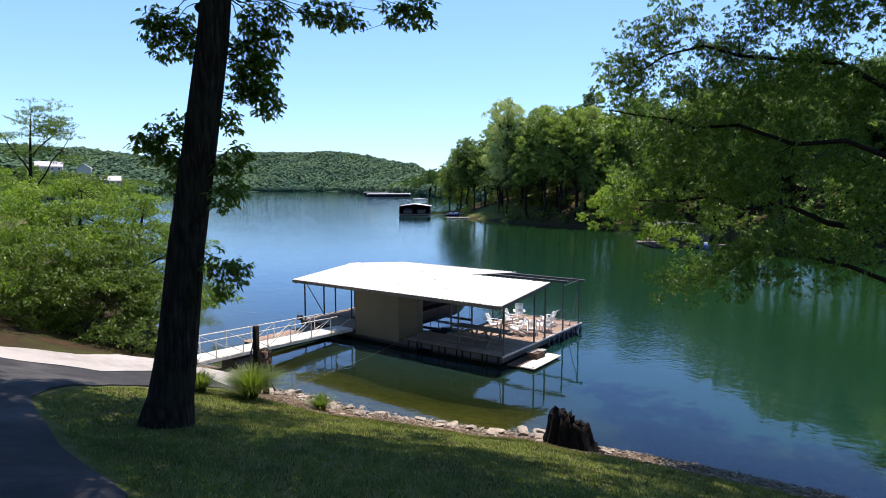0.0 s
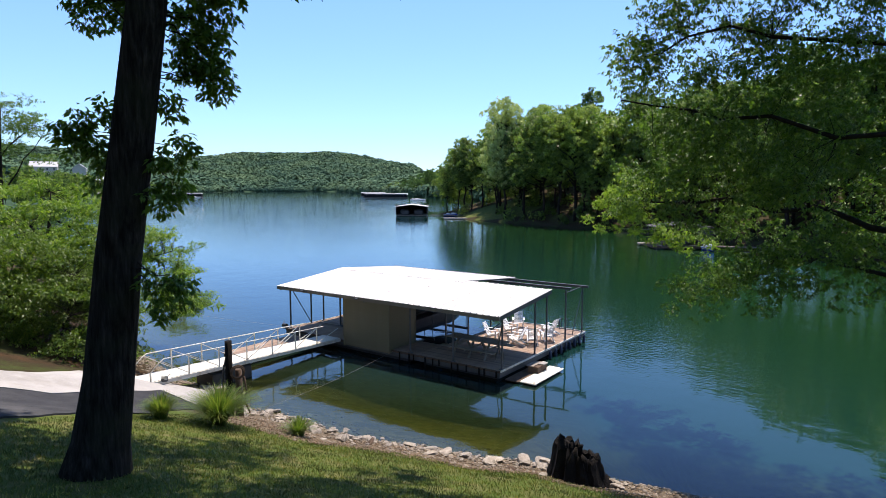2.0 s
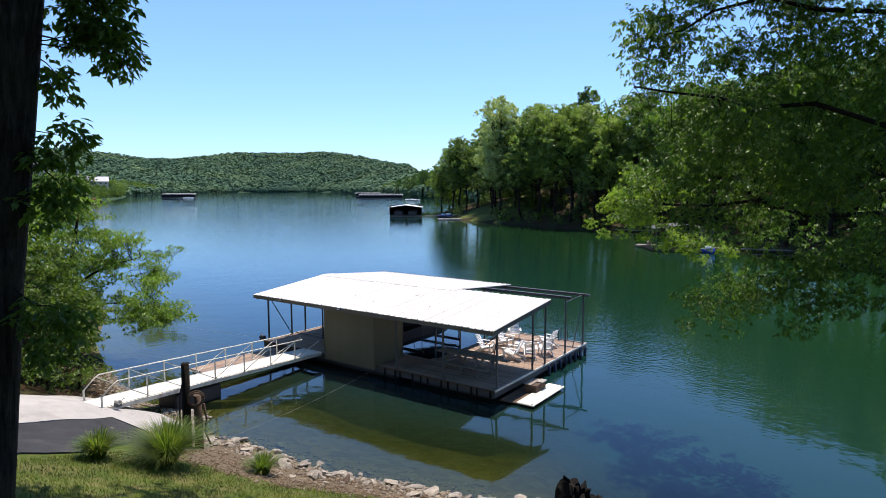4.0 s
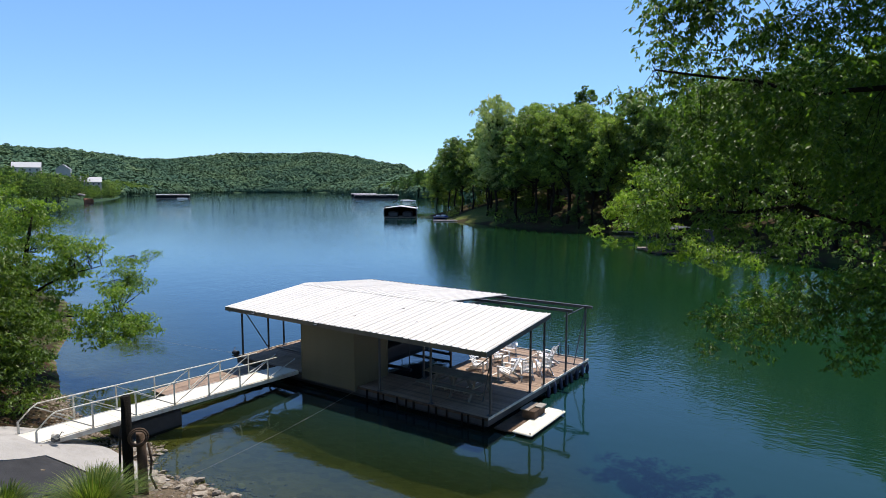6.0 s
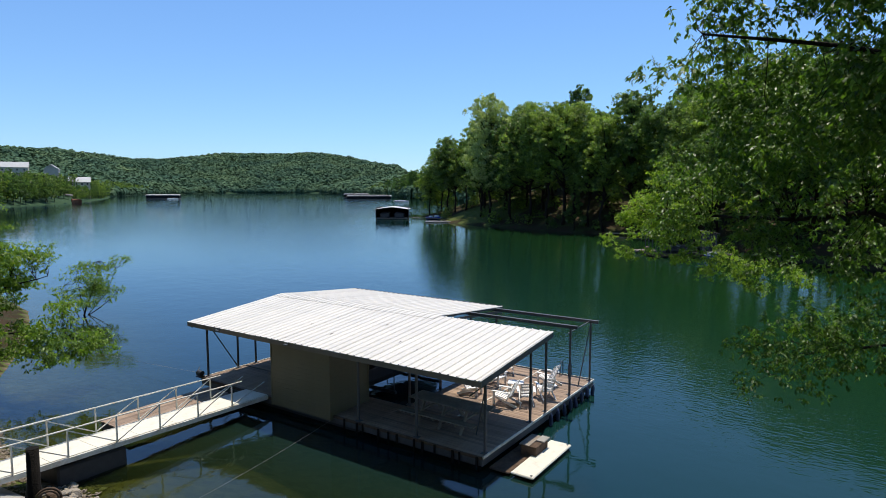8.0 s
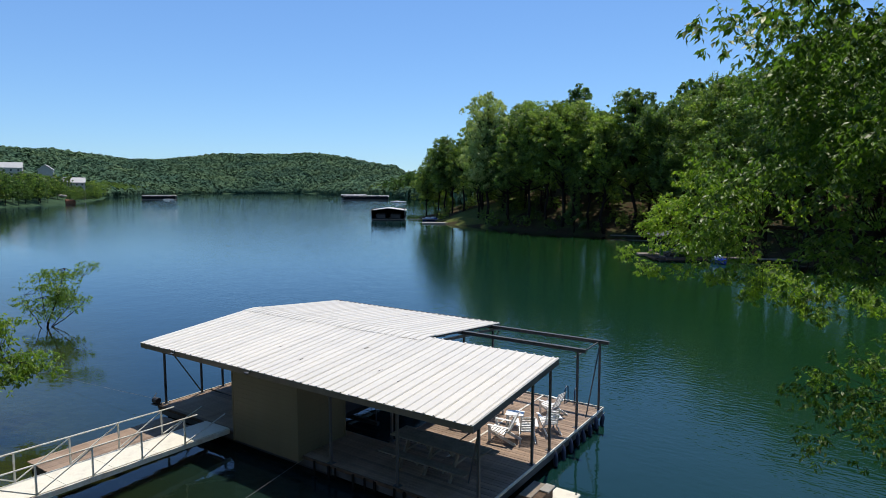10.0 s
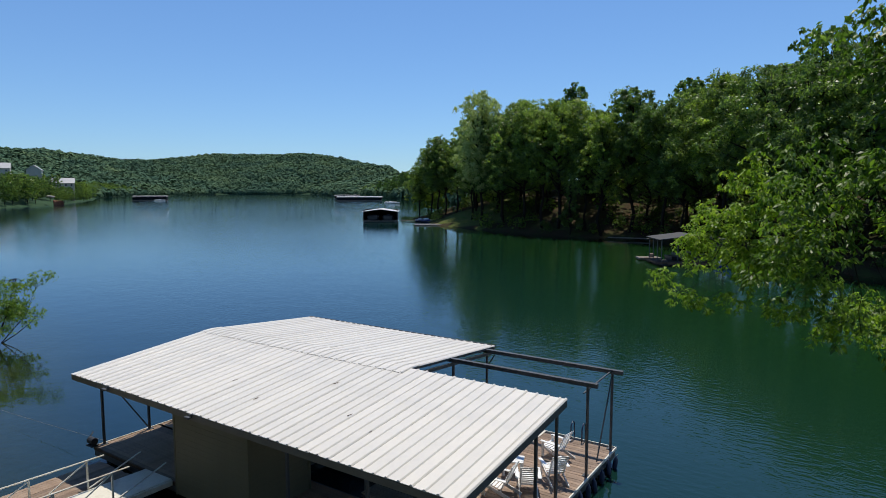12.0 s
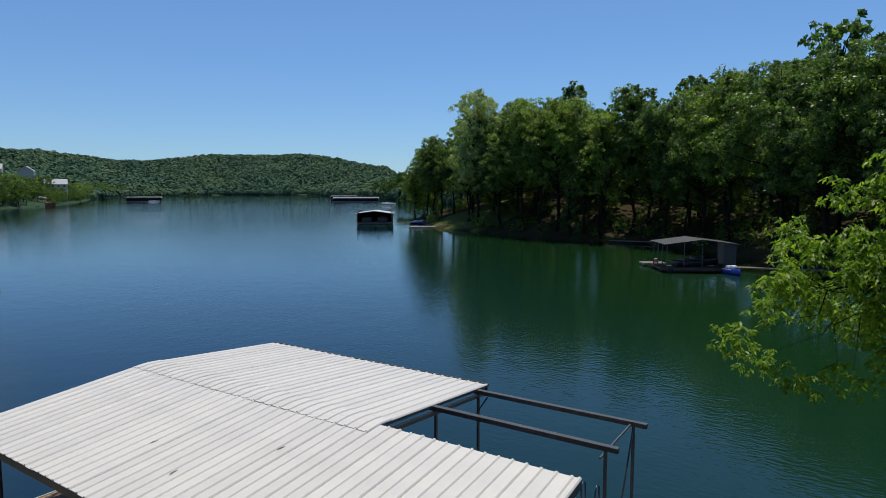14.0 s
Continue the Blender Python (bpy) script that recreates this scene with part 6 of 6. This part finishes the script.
rng = np.random.default_rng(41)
for x, y, n, h, reach, label in ((-17.45, 10.85, 800, 0.8, 0.6, "short clump of upright green grass at the asphalt edge"), (-16.45, 12.05, 1300, 1.3, 1.35, "large arching clump of ornamental grass by the shore"),
                                 (-15.6, 14.25, 500, 0.7, 0.6, "small straggly clump of grass among shore mulch"), (-18.95, 13.45, 700, 0.8, 0.55, "clump of tall grass round the mooring posts")):
    g = thing("ornamental_grass", label, "grass clump", (x, y, ground_at(x, y) - 0.03))
    v, f = tuft(n, h, reach, rng, 0.008)
    o = new("blades", raw_mesh("blades", v, f, GRASS_BLADE))
    o.parent = g
n = 170000
bx, by = rng.uniform(-19, 4, n), rng.uniform(2.5, 17.5, n)
bs = shore_distance(bx, by)
road_edge = np.interp(bx, (-18.2, -16.8, -15.4, -11.2, -8, -5, 4), (10.5, 7.8, 5.6, 4.5, 4.0, 2.2, 2.2))
need = np.interp(bx, (-17.5, -16.2, -14.6, -12, -9, -5, 0), (3.4, 3.0, 2.3, 1.8, 2.2, 2.2, 1.7)) + 0.35 * wobble(bx, by, 1.6, 5) + rng.normal(size=n) * 0.35
ok = (bs > need) & (by > road_edge) & (bx > -17.9)
bx, by = bx[ok], by[ok]
bz = land(bx, by)
n = len(bx)
ang, L = rng.uniform(0, 6.28, n), rng.uniform(0.025, 0.075, n)
tip = np.stack([bx + rng.normal(size=n) * 0.03, by + rng.normal(size=n) * 0.03, bz + L], 1)
w = 0.01
v = np.stack([np.stack([bx - np.cos(ang) * w, by - np.sin(ang) * w, bz - 0.01], 1), np.stack([bx + np.cos(ang) * w, by + np.sin(ang) * w, bz - 0.01], 1), tip], 1).reshape(-1, 3)
lawn = new("lawn_grass", raw_mesh("lawn_grass", v, np.arange(3 * n).reshape(n, 3), LAWN_BLADE))
tagged(lawn, "mown green lawn grass with dry patches", "grass", kind="stuff")


# ---- rocks ----
def rock_mesh(seed, flat=0.7, material=STONE):
    bm = bmesh.new()
    bmesh.ops.create_icosphere(bm, subdivisions=2, radius=1)
    r = np.random.default_rng(seed)
    cuts = [(Vector(r.normal(size=3)).normalized(), r.uniform(0.38, 0.78)) for _ in range(11)]
    for v in bm.verts:
        for nrm, d in cuts:
            over = v.co.dot(nrm) - d
            if over > 0:
                v.co -= nrm * over
        v.co *= 1 + 0.06 * noise.noise(v.co * 3 + Vector((seed, 0, 0)))
        v.co.z *= flat
    return as_mesh("stone", bm, material)


ROCKS = [rock_mesh(k, 0.55 + 0.06 * (k % 4)) for k in range(7)]
BROWN = [rock_mesh(k, 0.7, PILE) for k in (20, 21)]
for x, y, s, me, label in ((-13.95, 15.75, 0.3, BROWN[0], "dark brown rounded boulder in the shore mulch"), (-14.6, 15.9, 0.27, ROCKS[1], "pale angular boulder at the water's edge"), (-11.9, 16.2, 0.3, ROCKS[2], "brown-grey boulder at the water's edge"),
                           (-10.1, 17.2, 0.34, ROCKS[0], "grey boulder at the water's edge"), (-8.95, 17.6, 0.42, ROCKS[3], "flat pale slab rock beside the stump"), (-8.5, 18.0, 0.36, ROCKS[5], "pale slab rock beside the stump"),
                           (-9.2, 16.4, 0.26, BROWN[1], "small dark block of rock in the mulch"), (-15.3, 15.0, 0.2, ROCKS[4], "small grey rock in the mulch"), (-8.0, 18.3, 0.4, ROCKS[6], "pale slab rock standing in the shallows"), (-8.1, 16.0, 0.2, ROCKS[2], "small grey rock in the grass"),
                           (-9.4, 17.45, 0.5, ROCKS[5], "flat pale slab rock at the water's edge"), (-9.05, 17.95, 0.62, ROCKS[3], "broad pale slab rock beside the stump"), (-10.25, 17.0, 0.4, ROCKS[6], "pale brown boulder at the water's edge"), (-11.05, 16.9, 0.38, ROCKS[1], "flat pale rock at the water's edge"),
                           (-11.75, 16.72, 0.42, ROCKS[4], "long pale rock at the water's edge"), (-12.25, 16.75, 0.36, ROCKS[0], "pale rock with a dark underside by the water"), (-12.9, 16.5, 0.36, ROCKS[2], "grey rock half sunk in the shallows"), (-6.5, 17.3, 0.3, ROCKS[5], "grey rock beside the stump")):
    s *= 0.62
    b = new("boulder", me)
    b.matrix_basis = Matrix.Translation((x, y, max(ground_at(x, y), -0.1) + s * 0.25)) @ Euler((rnd.uniform(-0.3, 0.3), rnd.uniform(-0.3, 0.3), rnd.uniform(0, 6))).to_matrix().to_4x4() @ Matrix.Diagonal((s * 1.5, s, s * 0.66, 1))
    tagged(b, label, "rock", "boulders on the shore")


# ---- docks, houses and boats in the distance ----
def covered_dock(label, at, rz, length, depth, height, roof_mat, bays, wall_end=False, group="", dark_slips=False):
    d = thing("covered_dock", label, "boat dock", at, rz, group)
    L, D = length / 2, depth / 2
    for s in (-1, 1):
        m = Matrix.Rotation(s * -0.13, 4, "X")
        part("roof_slope", box(bmesh.new(), (-L - 0.3, min(0, s * (D + 0.4)), height + 0.38), (L + 0.3, max(0, s * (D + 0.4)), height + 0.45), m=Matrix.Translation((0, 0, 0)) @ Matrix.Translation((0, 0, height + 0.4)) @ m @ Matrix.Translation((0, 0, -height - 0.4))), roof_mat, d)
        for i in range(bays + 1):
            x = -L + i * length / bays
            part("post", box(bmesh.new(), (x - 0.05, s * D - 0.05, 0.4), (x + 0.05, s * D + 0.05, height + 0.3)), STEEL, d)
    part("deck", box(bmesh.new(), (-L, -D, 0.15), (L, -D + 1.3, 0.45)), PLANK_GREY, d)
    part("deck", box(bmesh.new(), (-L, D - 1.3, 0.15), (L, D, 0.45)), PLANK_GREY, d)
    for i in range(0, bays + 1, 2):
        x = -L + i * length / bays
        part("finger", box(bmesh.new(), (x - 0.45, -D + 1.3, 0.15), (x + 0.45, D - 1.3, 0.45)), PLANK_GREY, d)
    part("floats", box(bmesh.new(), (-L + 0.2, -D + 0.2, -0.2), (L - 0.2, D - 0.2, 0.15), 0.05), RUBBER, d)
    # added dark sheet, standing in for the shade inside the dock
    part("shade_back", box(bmesh.new(), (-L + 0.1, D - 0.12, 0.45), (L - 0.1, D - 0.06, height + 0.15)), SHADE_PANEL, d)
    part("header", box(bmesh.new(), (-L, -D - 0.05, height - 0.1), (L, -D + 0.05, height + 0.2)), STEEL, d)
    if dark_slips:
        # dark hulls and sheets added so the slips read as deep shade
        for y in (-D * 0.45, D * 0.45):
            part("filler_boat", box(bmesh.new(), (-L + 0.8, y - D * 0.32, 0.3), (L - 1.2, y + D * 0.32, 1.9), 0.35), HULL_DARK, d, "added dark boat that fills the shaded slip")
        part("dark_side_panel", box(bmesh.new(), (-L + 0.1, -D + 0.02, 0.45), (L - 0.1, -D + 0.08, height + 0.15)), SHADE_PANEL, d)
        part("shade_end", box(bmesh.new(), (L - 0.3, -D + 0.1, 0.45), (L - 0.22, D - 0.13, height + 0.2)), SHADE_PANEL, d)
    if wall_end:
        part("end_wall", box(bmesh.new(), (L - 1.4, -D + 0.05, 0.45), (L, -D + 0.12, height + 0.1)), DARK_ROOF, d)
        part("end_wall", box(bmesh.new(), (L - 0.1, -D + 0.12, 0.45), (L - 0.03, D, height + 0.1)), DARK_ROOF, d)
    return d


def small_boat(label, at, rz, length, trim=WHITE, hull=HULL_DARK):
    b = thing("motor_boat", label, "boat", at, rz)
    bm = bmesh.new()
    rows_ = []
    for i in range(9):
        t = i / 8
        w = length * 0.19 * (1 - max(0, t - 0.45) ** 2 * 3.0)
        rows_.append([bm.verts.new((-length / 2 + t * length, y * w, z + 0.18 * t * t)) for y, z in ((-1, 0.55), (-0.85, 0.1), (0, -0.15), (0.85, 0.1), (1, 0.55))])
    for a, c in zip(rows_, rows_[1:]):
        for k in range(4):
            bm.faces.new((a[k], a[k + 1], c[k + 1], c[k])).smooth = True
        bm.faces.new((a[4], a[0], c[0], c[4]))
    bm.faces.new(rows_[0])
    bm.faces.new(rows_[-1][::-1])
    part("hull", bm, hull, b)
    bm = box(bmesh.new(), (-length * 0.1, -length * 0.13, 0.6), (length * 0.12, length * 0.13, 0.95), 0.08)
    part("cabin", bm, trim, b)
    part("seat", box(bmesh.new(), (-length * 0.36, -length * 0.13, 0.56), (-length * 0.2, length * 0.13, 0.85), 0.05), trim, b)
    for s in (-1, 1):
        part("rub_rail", bar(bmesh.new(), (-length / 2, s * length * 0.192, 0.5), (length * 0.1, s * length * 0.192, 0.53), 0.07), trim, b)
    return b


BLUE = surface("blue gel coat", (0.02, 0.04, 0.22), (0.04, 0.07, 0.4), scale=2, fine=20, relief=0.02, rough=0.25)


def gable_dock(label, at, rz, length, width, eave):
    """An open dock with its gable to the front (local -x) and slips behind."""
    d = thing("covered_dock", label, "boat dock", at, rz)
    L, W = length / 2, width / 2
    for s in (-1, 1):
        tilt = Matrix.Translation((0, 0, eave + 0.5)) @ Matrix.Rotation(s * -0.125, 4, "X")
        part("roof_slope", box(bmesh.new(), (-L - 0.35, min(0, s * (W + 0.4)), -0.05), (L + 0.35, max(0, s * (W + 0.4)), 0.02), m=tilt), DARKER_SHEET, d)
        for i in range(4):
            x = -L + i * length / 3
            part("post", box(bmesh.new(), (x - 0.04, s * W - 0.04, 0.4), (x + 0.04, s * W + 0.04, eave)), STEEL, d)
        part("deck", box(bmesh.new(), (-L, s * W - 0.6, 0.2), (L, s * W + 0.6, 0.42)), PILE, d)
    for y in (-W * 0.5, -0.1, W * 0.5):
        part("post", box(bmesh.new(), (-L - 0.04, y - 0.04, 0.4), (-L + 0.04, y + 0.04, eave + 0.2)), STEEL, d)
    part("deck", box(bmesh.new(), (-L - 0.6, -W + 0.61, 0.2), (-L + 0.6, W - 0.61, 0.42)), PILE, d)
    part("floats", box(bmesh.new(), (-L + 0.1, -W + 0.1, -0.2), (L - 0.1, W - 0.1, 0.19)), RUBBER, d)
    part("end_wall", box(bmesh.new(), (-L - 0.05, -W + 0.05, 0.43), (-L + 0.02, -W + 1.25, eave)), DARKER_SHEET, d)
    part("dark_side_panel", box(bmesh.new(), (-L + 0.03, -W - 0.02, 0.43), (L, -W + 0.035, eave)), DARKER_SHEET, d)
    return d


gable_dock("grey-roofed open boat dock in the shade of the cove's wooded bank", (-23.9, 89.0, 0), 121.5, 4.6, 7.2, 2.95)
small_boat("dark covered runabout in the slip of the grey dock", (-23.7, 89.6, 0.35), 40, 5.2, HULL_DARK, HULL_DARK)
small_boat("small blue and white motor boat moored beside the grey dock", (-19.5, 86.6, 0), -45, 2.3, WHITE, BLUE)
fl = thing("swim_float", "low wooden float with a small bench beside the grey dock", "floating platform", (-28.6, 90.3, 0), 31)
part("deck", box(bmesh.new(), (-1.3, -0.9, 0.1), (1.3, 0.9, 0.36), 0.04), PLANK_GREY, fl)
part("seat", box(bmesh.new(), (0.1, -0.3, 0.36), (0.6, 0.2, 0.8), 0.05), PLANK, fl)
for at, to in (((-19.9, 90.6, 0.35), (-9.0, 93.2, 0.6)), ((-43, 118.2, 0.4), (-36, 118.9, 0.7)), ((-110.5, 147.5, 0.3), (-98.5, 148.5, 0.4))):
    d = Vector(to) - Vector(at)
    w = thing("walkway", "narrow grey walkway from the bank to the dock", "walkway", at, math.degrees(math.atan2(d.y, d.x)))
    part("deck", box(bmesh.new(), (0, -0.55, -0.1), (d.xy.length, 0.55, 0.02)), PLANK_GREY, w)
covered_dock("white-roofed double boat dock off the wooded point", (-115.5, 145.0, 0), 126, 10.0, 9.0, 3.0, ROOF, 4, dark_slips=True)
covered_dock("long white-roofed marina dock on the far shore", (-337, 388, 0), 38, 35, 14, 3.2, ROOF, 11, group="marina docks", dark_slips=True)
covered_dock("long white-roofed marina dock on the far shore", (-423, 467, 0), 42, 24, 14, 3.4, ROOF, 8, group="marina docks", dark_slips=True)
covered_dock("white-roofed boat dock far across the lake", (-500, 309, 0), 52, 26, 12, 3.4, ROOF, 9, dark_slips=True)
for x, y, a in ((-266, 338, 30), (-258, 331, 35), (-485, 308, 55)):
    small_boat("white cruiser moored at the far dock", (x, y, 0), a, 8.5, WHITE, WHITE)
small_boat("small motor boat moored by the wooded point", (-104, 150, 0), 20, 5.5, WHITE, BLUE)
raft = thing("swim_float", "pale low float moored by the grassy point", "floating platform", (-92.5, 136.2, 0), 35)
part("deck", box(bmesh.new(), (-4.2, -1.0, 0.05), (4.2, 1.0, 0.32), 0.04), CONCRETE, raft)


def house(label, at, rz, w, d, h, rise, roof_mat, wall_mat=HOUSE_WALL):
    b = thing("house", label, "house", at, rz)
    part("wall", box(bmesh.new(), (-w / 2, -d / 2, -9), (w / 2, d / 2, h)), wall_mat, b)
    bm = bmesh.new()
    v = [bm.verts.new(p) for p in ((-w / 2, -d / 2, h), (-w / 2, d / 2, h), (-w / 2, 0, h + rise * 0.93), (w / 2, -d / 2, h), (w / 2, d / 2, h), (w / 2, 0, h + rise * 0.93))]
    for f in ((0, 2, 1), (3, 4, 5), (0, 1, 4, 3), (1, 2, 5, 4), (2, 0, 3, 5)):
        bm.faces.new([v[i] for i in f])
    part("gable", bm, wall_mat, b)
    bm = bmesh.new()
    L = math.hypot(d / 2 + 0.6, rise)
    for s in (-1, 1):
        box(bm, (-w / 2 - 0.5, -0.04, 0), (w / 2 + 0.5, L, 0.18), m=Matrix.Translation((0, 0, h + rise)) @ Matrix.Rotation(math.pi if s < 0 else 0, 4, "Z") @ Matrix.Rotation(-math.atan2(rise, d / 2), 4, "X"))
    part("roof", bm, roof_mat, b)
    for i in range(4):
        x = -w / 2 + (i + 0.5) * w / 4
        for z in (0.9, 3.7)[: 1 + (h > 5)]:
            win = part("window", box(bmesh.new(), (x - 0.6, -d / 2 - 0.05, z), (x + 0.6, -d / 2 + 0.02, z + 1.4)), wall_mat, b)
            part("pane", box(bmesh.new(), (x - 0.5, -d / 2 - 0.07, z + 0.1), (x + 0.5, -d / 2 - 0.052, z + 1.3)), GLASS_DARK, win)
    return b


house("large pale house with light metal roof among hillside trees", (-502, 198.5, 17.6), 64, 17, 10, 6.2, 3.6, PALE_ROOF)
house("pale gabled house with light roof on the headland", (-494, 219.5, 18.0), 150, 9, 9, 4.8, 3.4, PALE_ROOF)
house("smaller pale house with light roof on the wooded shore", (-487.5, 235, 7.8), 64, 14, 8, 6.0, 3.4, PALE_ROOF)
cut = new("rock_outcrop", rock_mesh(77, 0.8, RED_ROCK))
cut.matrix_basis = Matrix.Translation((-386.0, 184.5, 1.0)) @ Matrix.Rotation(0.6, 4, "Z") @ Matrix.Diagonal((4.6, 3.4, 4.4, 1))
tagged(cut, "red-brown rock face at the foot of the headland", "rock")
slab = new("rock_slab", rock_mesh(78, 0.5, STONE))
slab.matrix_basis = Matrix.Translation((-388.0, 182.5, 5.0)) @ Matrix.Rotation(0.4, 4, "Z") @ Matrix.Diagonal((3.0, 2.4, 1.6, 1))
tagged(slab, "pale rock slab on top of the red rock face", "rock")
house("grey-roofed house hidden behind the woodland trees", (-47, 151, 6.5), 10, 15, 9, 4.2, 3.0, ASPHALT, SIDING)


# ---- pieces: stones of the shore, boards of the deck ----
rng = np.random.default_rng(77)
made = 0
while made < 295:
    x = rng.uniform(-20.6, -6.5) if made < 235 else rng.uniform(-23.6, -20.4)
    shore = float(np.interp(x, (-24, -22, -20.4, -18, -15.2, -12.7, -10.6, -9, -7), (16.3, 16.6, 15.7, 16.0, 15.95, 16.7, 17.15, 17.9, 18.1)))
    y = shore + rng.normal() * 0.33 - 0.25
    s = (0.07 + 0.17 * rng.random() ** 2.4) * (1.05 if x < -14 else 0.7)
    z = ground_at(x, y)
    piece("stone", ROCKS[int(rng.integers(0, 7))], ground, Matrix.Translation((x, y, z + s * 0.15)) @ Euler(rng.uniform(-0.5, 0.5, 3).tolist()).to_matrix().to_4x4() @ Matrix.Rotation(rng.uniform(0, 6), 4, "Z") @ Matrix.Diagonal((s * rng.uniform(0.9, 1.6), s, s, 1)))
    made += 1
# smaller stones and pebbles, too many to count
tet = np.array([(1, 1, 0.6), (-1, 0.8, 0.5), (0.2, -1, 0.7), (0, 0.1, 1.0), (0.9, -0.4, -0.5), (-0.8, -0.7, -0.5), (0, 1, -0.6)]) * 0.9
tetf = np.array([(0, 3, 2), (0, 1, 3), (1, 2, 3), (0, 2, 4), (4, 2, 5), (2, 1, 5), (1, 6, 5), (0, 6, 1), (0, 4, 6)])
n = 9000
x = rng.uniform(-30, 6, n)
shore = np.interp(x, (-30, -25.5, -22, -20.4, -18, -15.2, -12.7, -10.6, -9, -7, -4.7, -0.4, 8), (17.2, 16.0, 16.6, 15.5, 16.0, 15.95, 16.7, 17.15, 17.9, 18.1, 18.6, 19.0, 20))
y = shore + np.where(rng.random(n) < 0.6, rng.normal(size=n) * 0.4 - 0.1, rng.normal(size=n) * 0.9 - 0.2)
s = 0.018 + 0.06 * rng.random(n) ** 2
z = land(x, y)
a = rng.uniform(0, 6.28, n)
v = tet[None] * (1 + 0.25 * rng.normal(size=(n, 7, 1)))
vx = (v[:, :, 0] * np.cos(a)[:, None] - v[:, :, 1] * np.sin(a)[:, None]) * s[:, None] + x[:, None]
vy = (v[:, :, 0] * np.sin(a)[:, None] + v[:, :, 1] * np.cos(a)[:, None]) * s[:, None] + y[:, None]
vz = v[:, :, 2] * s[:, None] * 0.7 + z[:, None]
f = (tetf[None] + (np.arange(n) * 7)[:, None, None]).reshape(-1, 3)
pebbles = new("pebbles", raw_mesh("pebbles", np.stack([vx, vy, vz], -1).reshape(-1, 3), f, STONE_MIX))
tagged(pebbles, "pale pebbles and broken stones along the waterline", "pebbles", kind="stuff")
# bark chips and twigs strewn over the mulch
n = 7000
x = rng.uniform(-18.5, 2, n)
shore = np.interp(x, (-20.4, -18, -15.2, -12.7, -10.6, -9, -7, -4.7, -0.4, 8), (15.5, 16.0, 15.95, 16.7, 17.15, 17.9, 18.1, 18.6, 19.0, 20))
wide_ = np.interp(x, (-17.5, -16.2, -14.6, -12, -9, -5, 0), (3.4, 3.0, 2.4, 2.0, 2.4, 2.4, 1.9))
y = shore - 0.35 - wide_ * rng.random(n) ** 1.1
s = 0.012 + 0.03 * rng.random(n) ** 2
z = land(x, y)
a = rng.uniform(0, 6.28, n)
v = tet[None] * (1 + 0.25 * rng.normal(size=(n, 7, 1))) * np.array([2.0, 0.6, 0.5])
vx = (v[:, :, 0] * np.cos(a)[:, None] - v[:, :, 1] * np.sin(a)[:, None]) * s[:, None] + x[:, None]
vy = (v[:, :, 0] * np.sin(a)[:, None] + v[:, :, 1] * np.cos(a)[:, None]) * s[:, None] + y[:, None]
vz = v[:, :, 2] * s[:, None] + z[:, None] + 0.006
f = (tetf[None] + (np.arange(n) * 7)[:, None, None]).reshape(-1, 3)
chips = new("bark_chips", raw_mesh("bark_chips", np.stack([vx, vy, vz], -1).reshape(-1, 3), f, CHIPS))
tagged(chips, "brown bark chips and dry litter between lawn and stones", "mulch", kind="stuff")
# deck boards
deck = new("deck")
deck.parent = dock
W = 0.142


def boards(x0, x1, y0, y1):
    me = as_mesh("board", box(bmesh.new(), (0, 0, -0.03), (x1 - x0, W - 0.008, 0.0), 0.004), PLANK)
    for i in range(int((y1 - y0) / W)):
        piece("board", me, deck, pose(x0 + rnd.uniform(-0.006, 0.006), y0 + i * W, DECK + rnd.uniform(-0.004, 0.004)))


boards(-16.28, X1 - 0.01, Y0 + 0.005, Y1)
boards(SLIP1 + 0.005, -16.29, Y0 + 0.005, Y1)
boards(-22.9, SLIP1 - 0.005, Y0 + 0.005, SLIPY - 0.01)
boards(X0 + 0.01, -22.91, Y0 + 0.005, SLIPY - 0.01)
boards(X0 + 0.01, SLIP0 - 0.01, SLIPY + 0.01, Y1)
part("cover_strip", box(bmesh.new(), (-16.32, 26.1, DECK + 0.005), (-16.25, Y1, DECK + 0.018)), RAIL, dock)
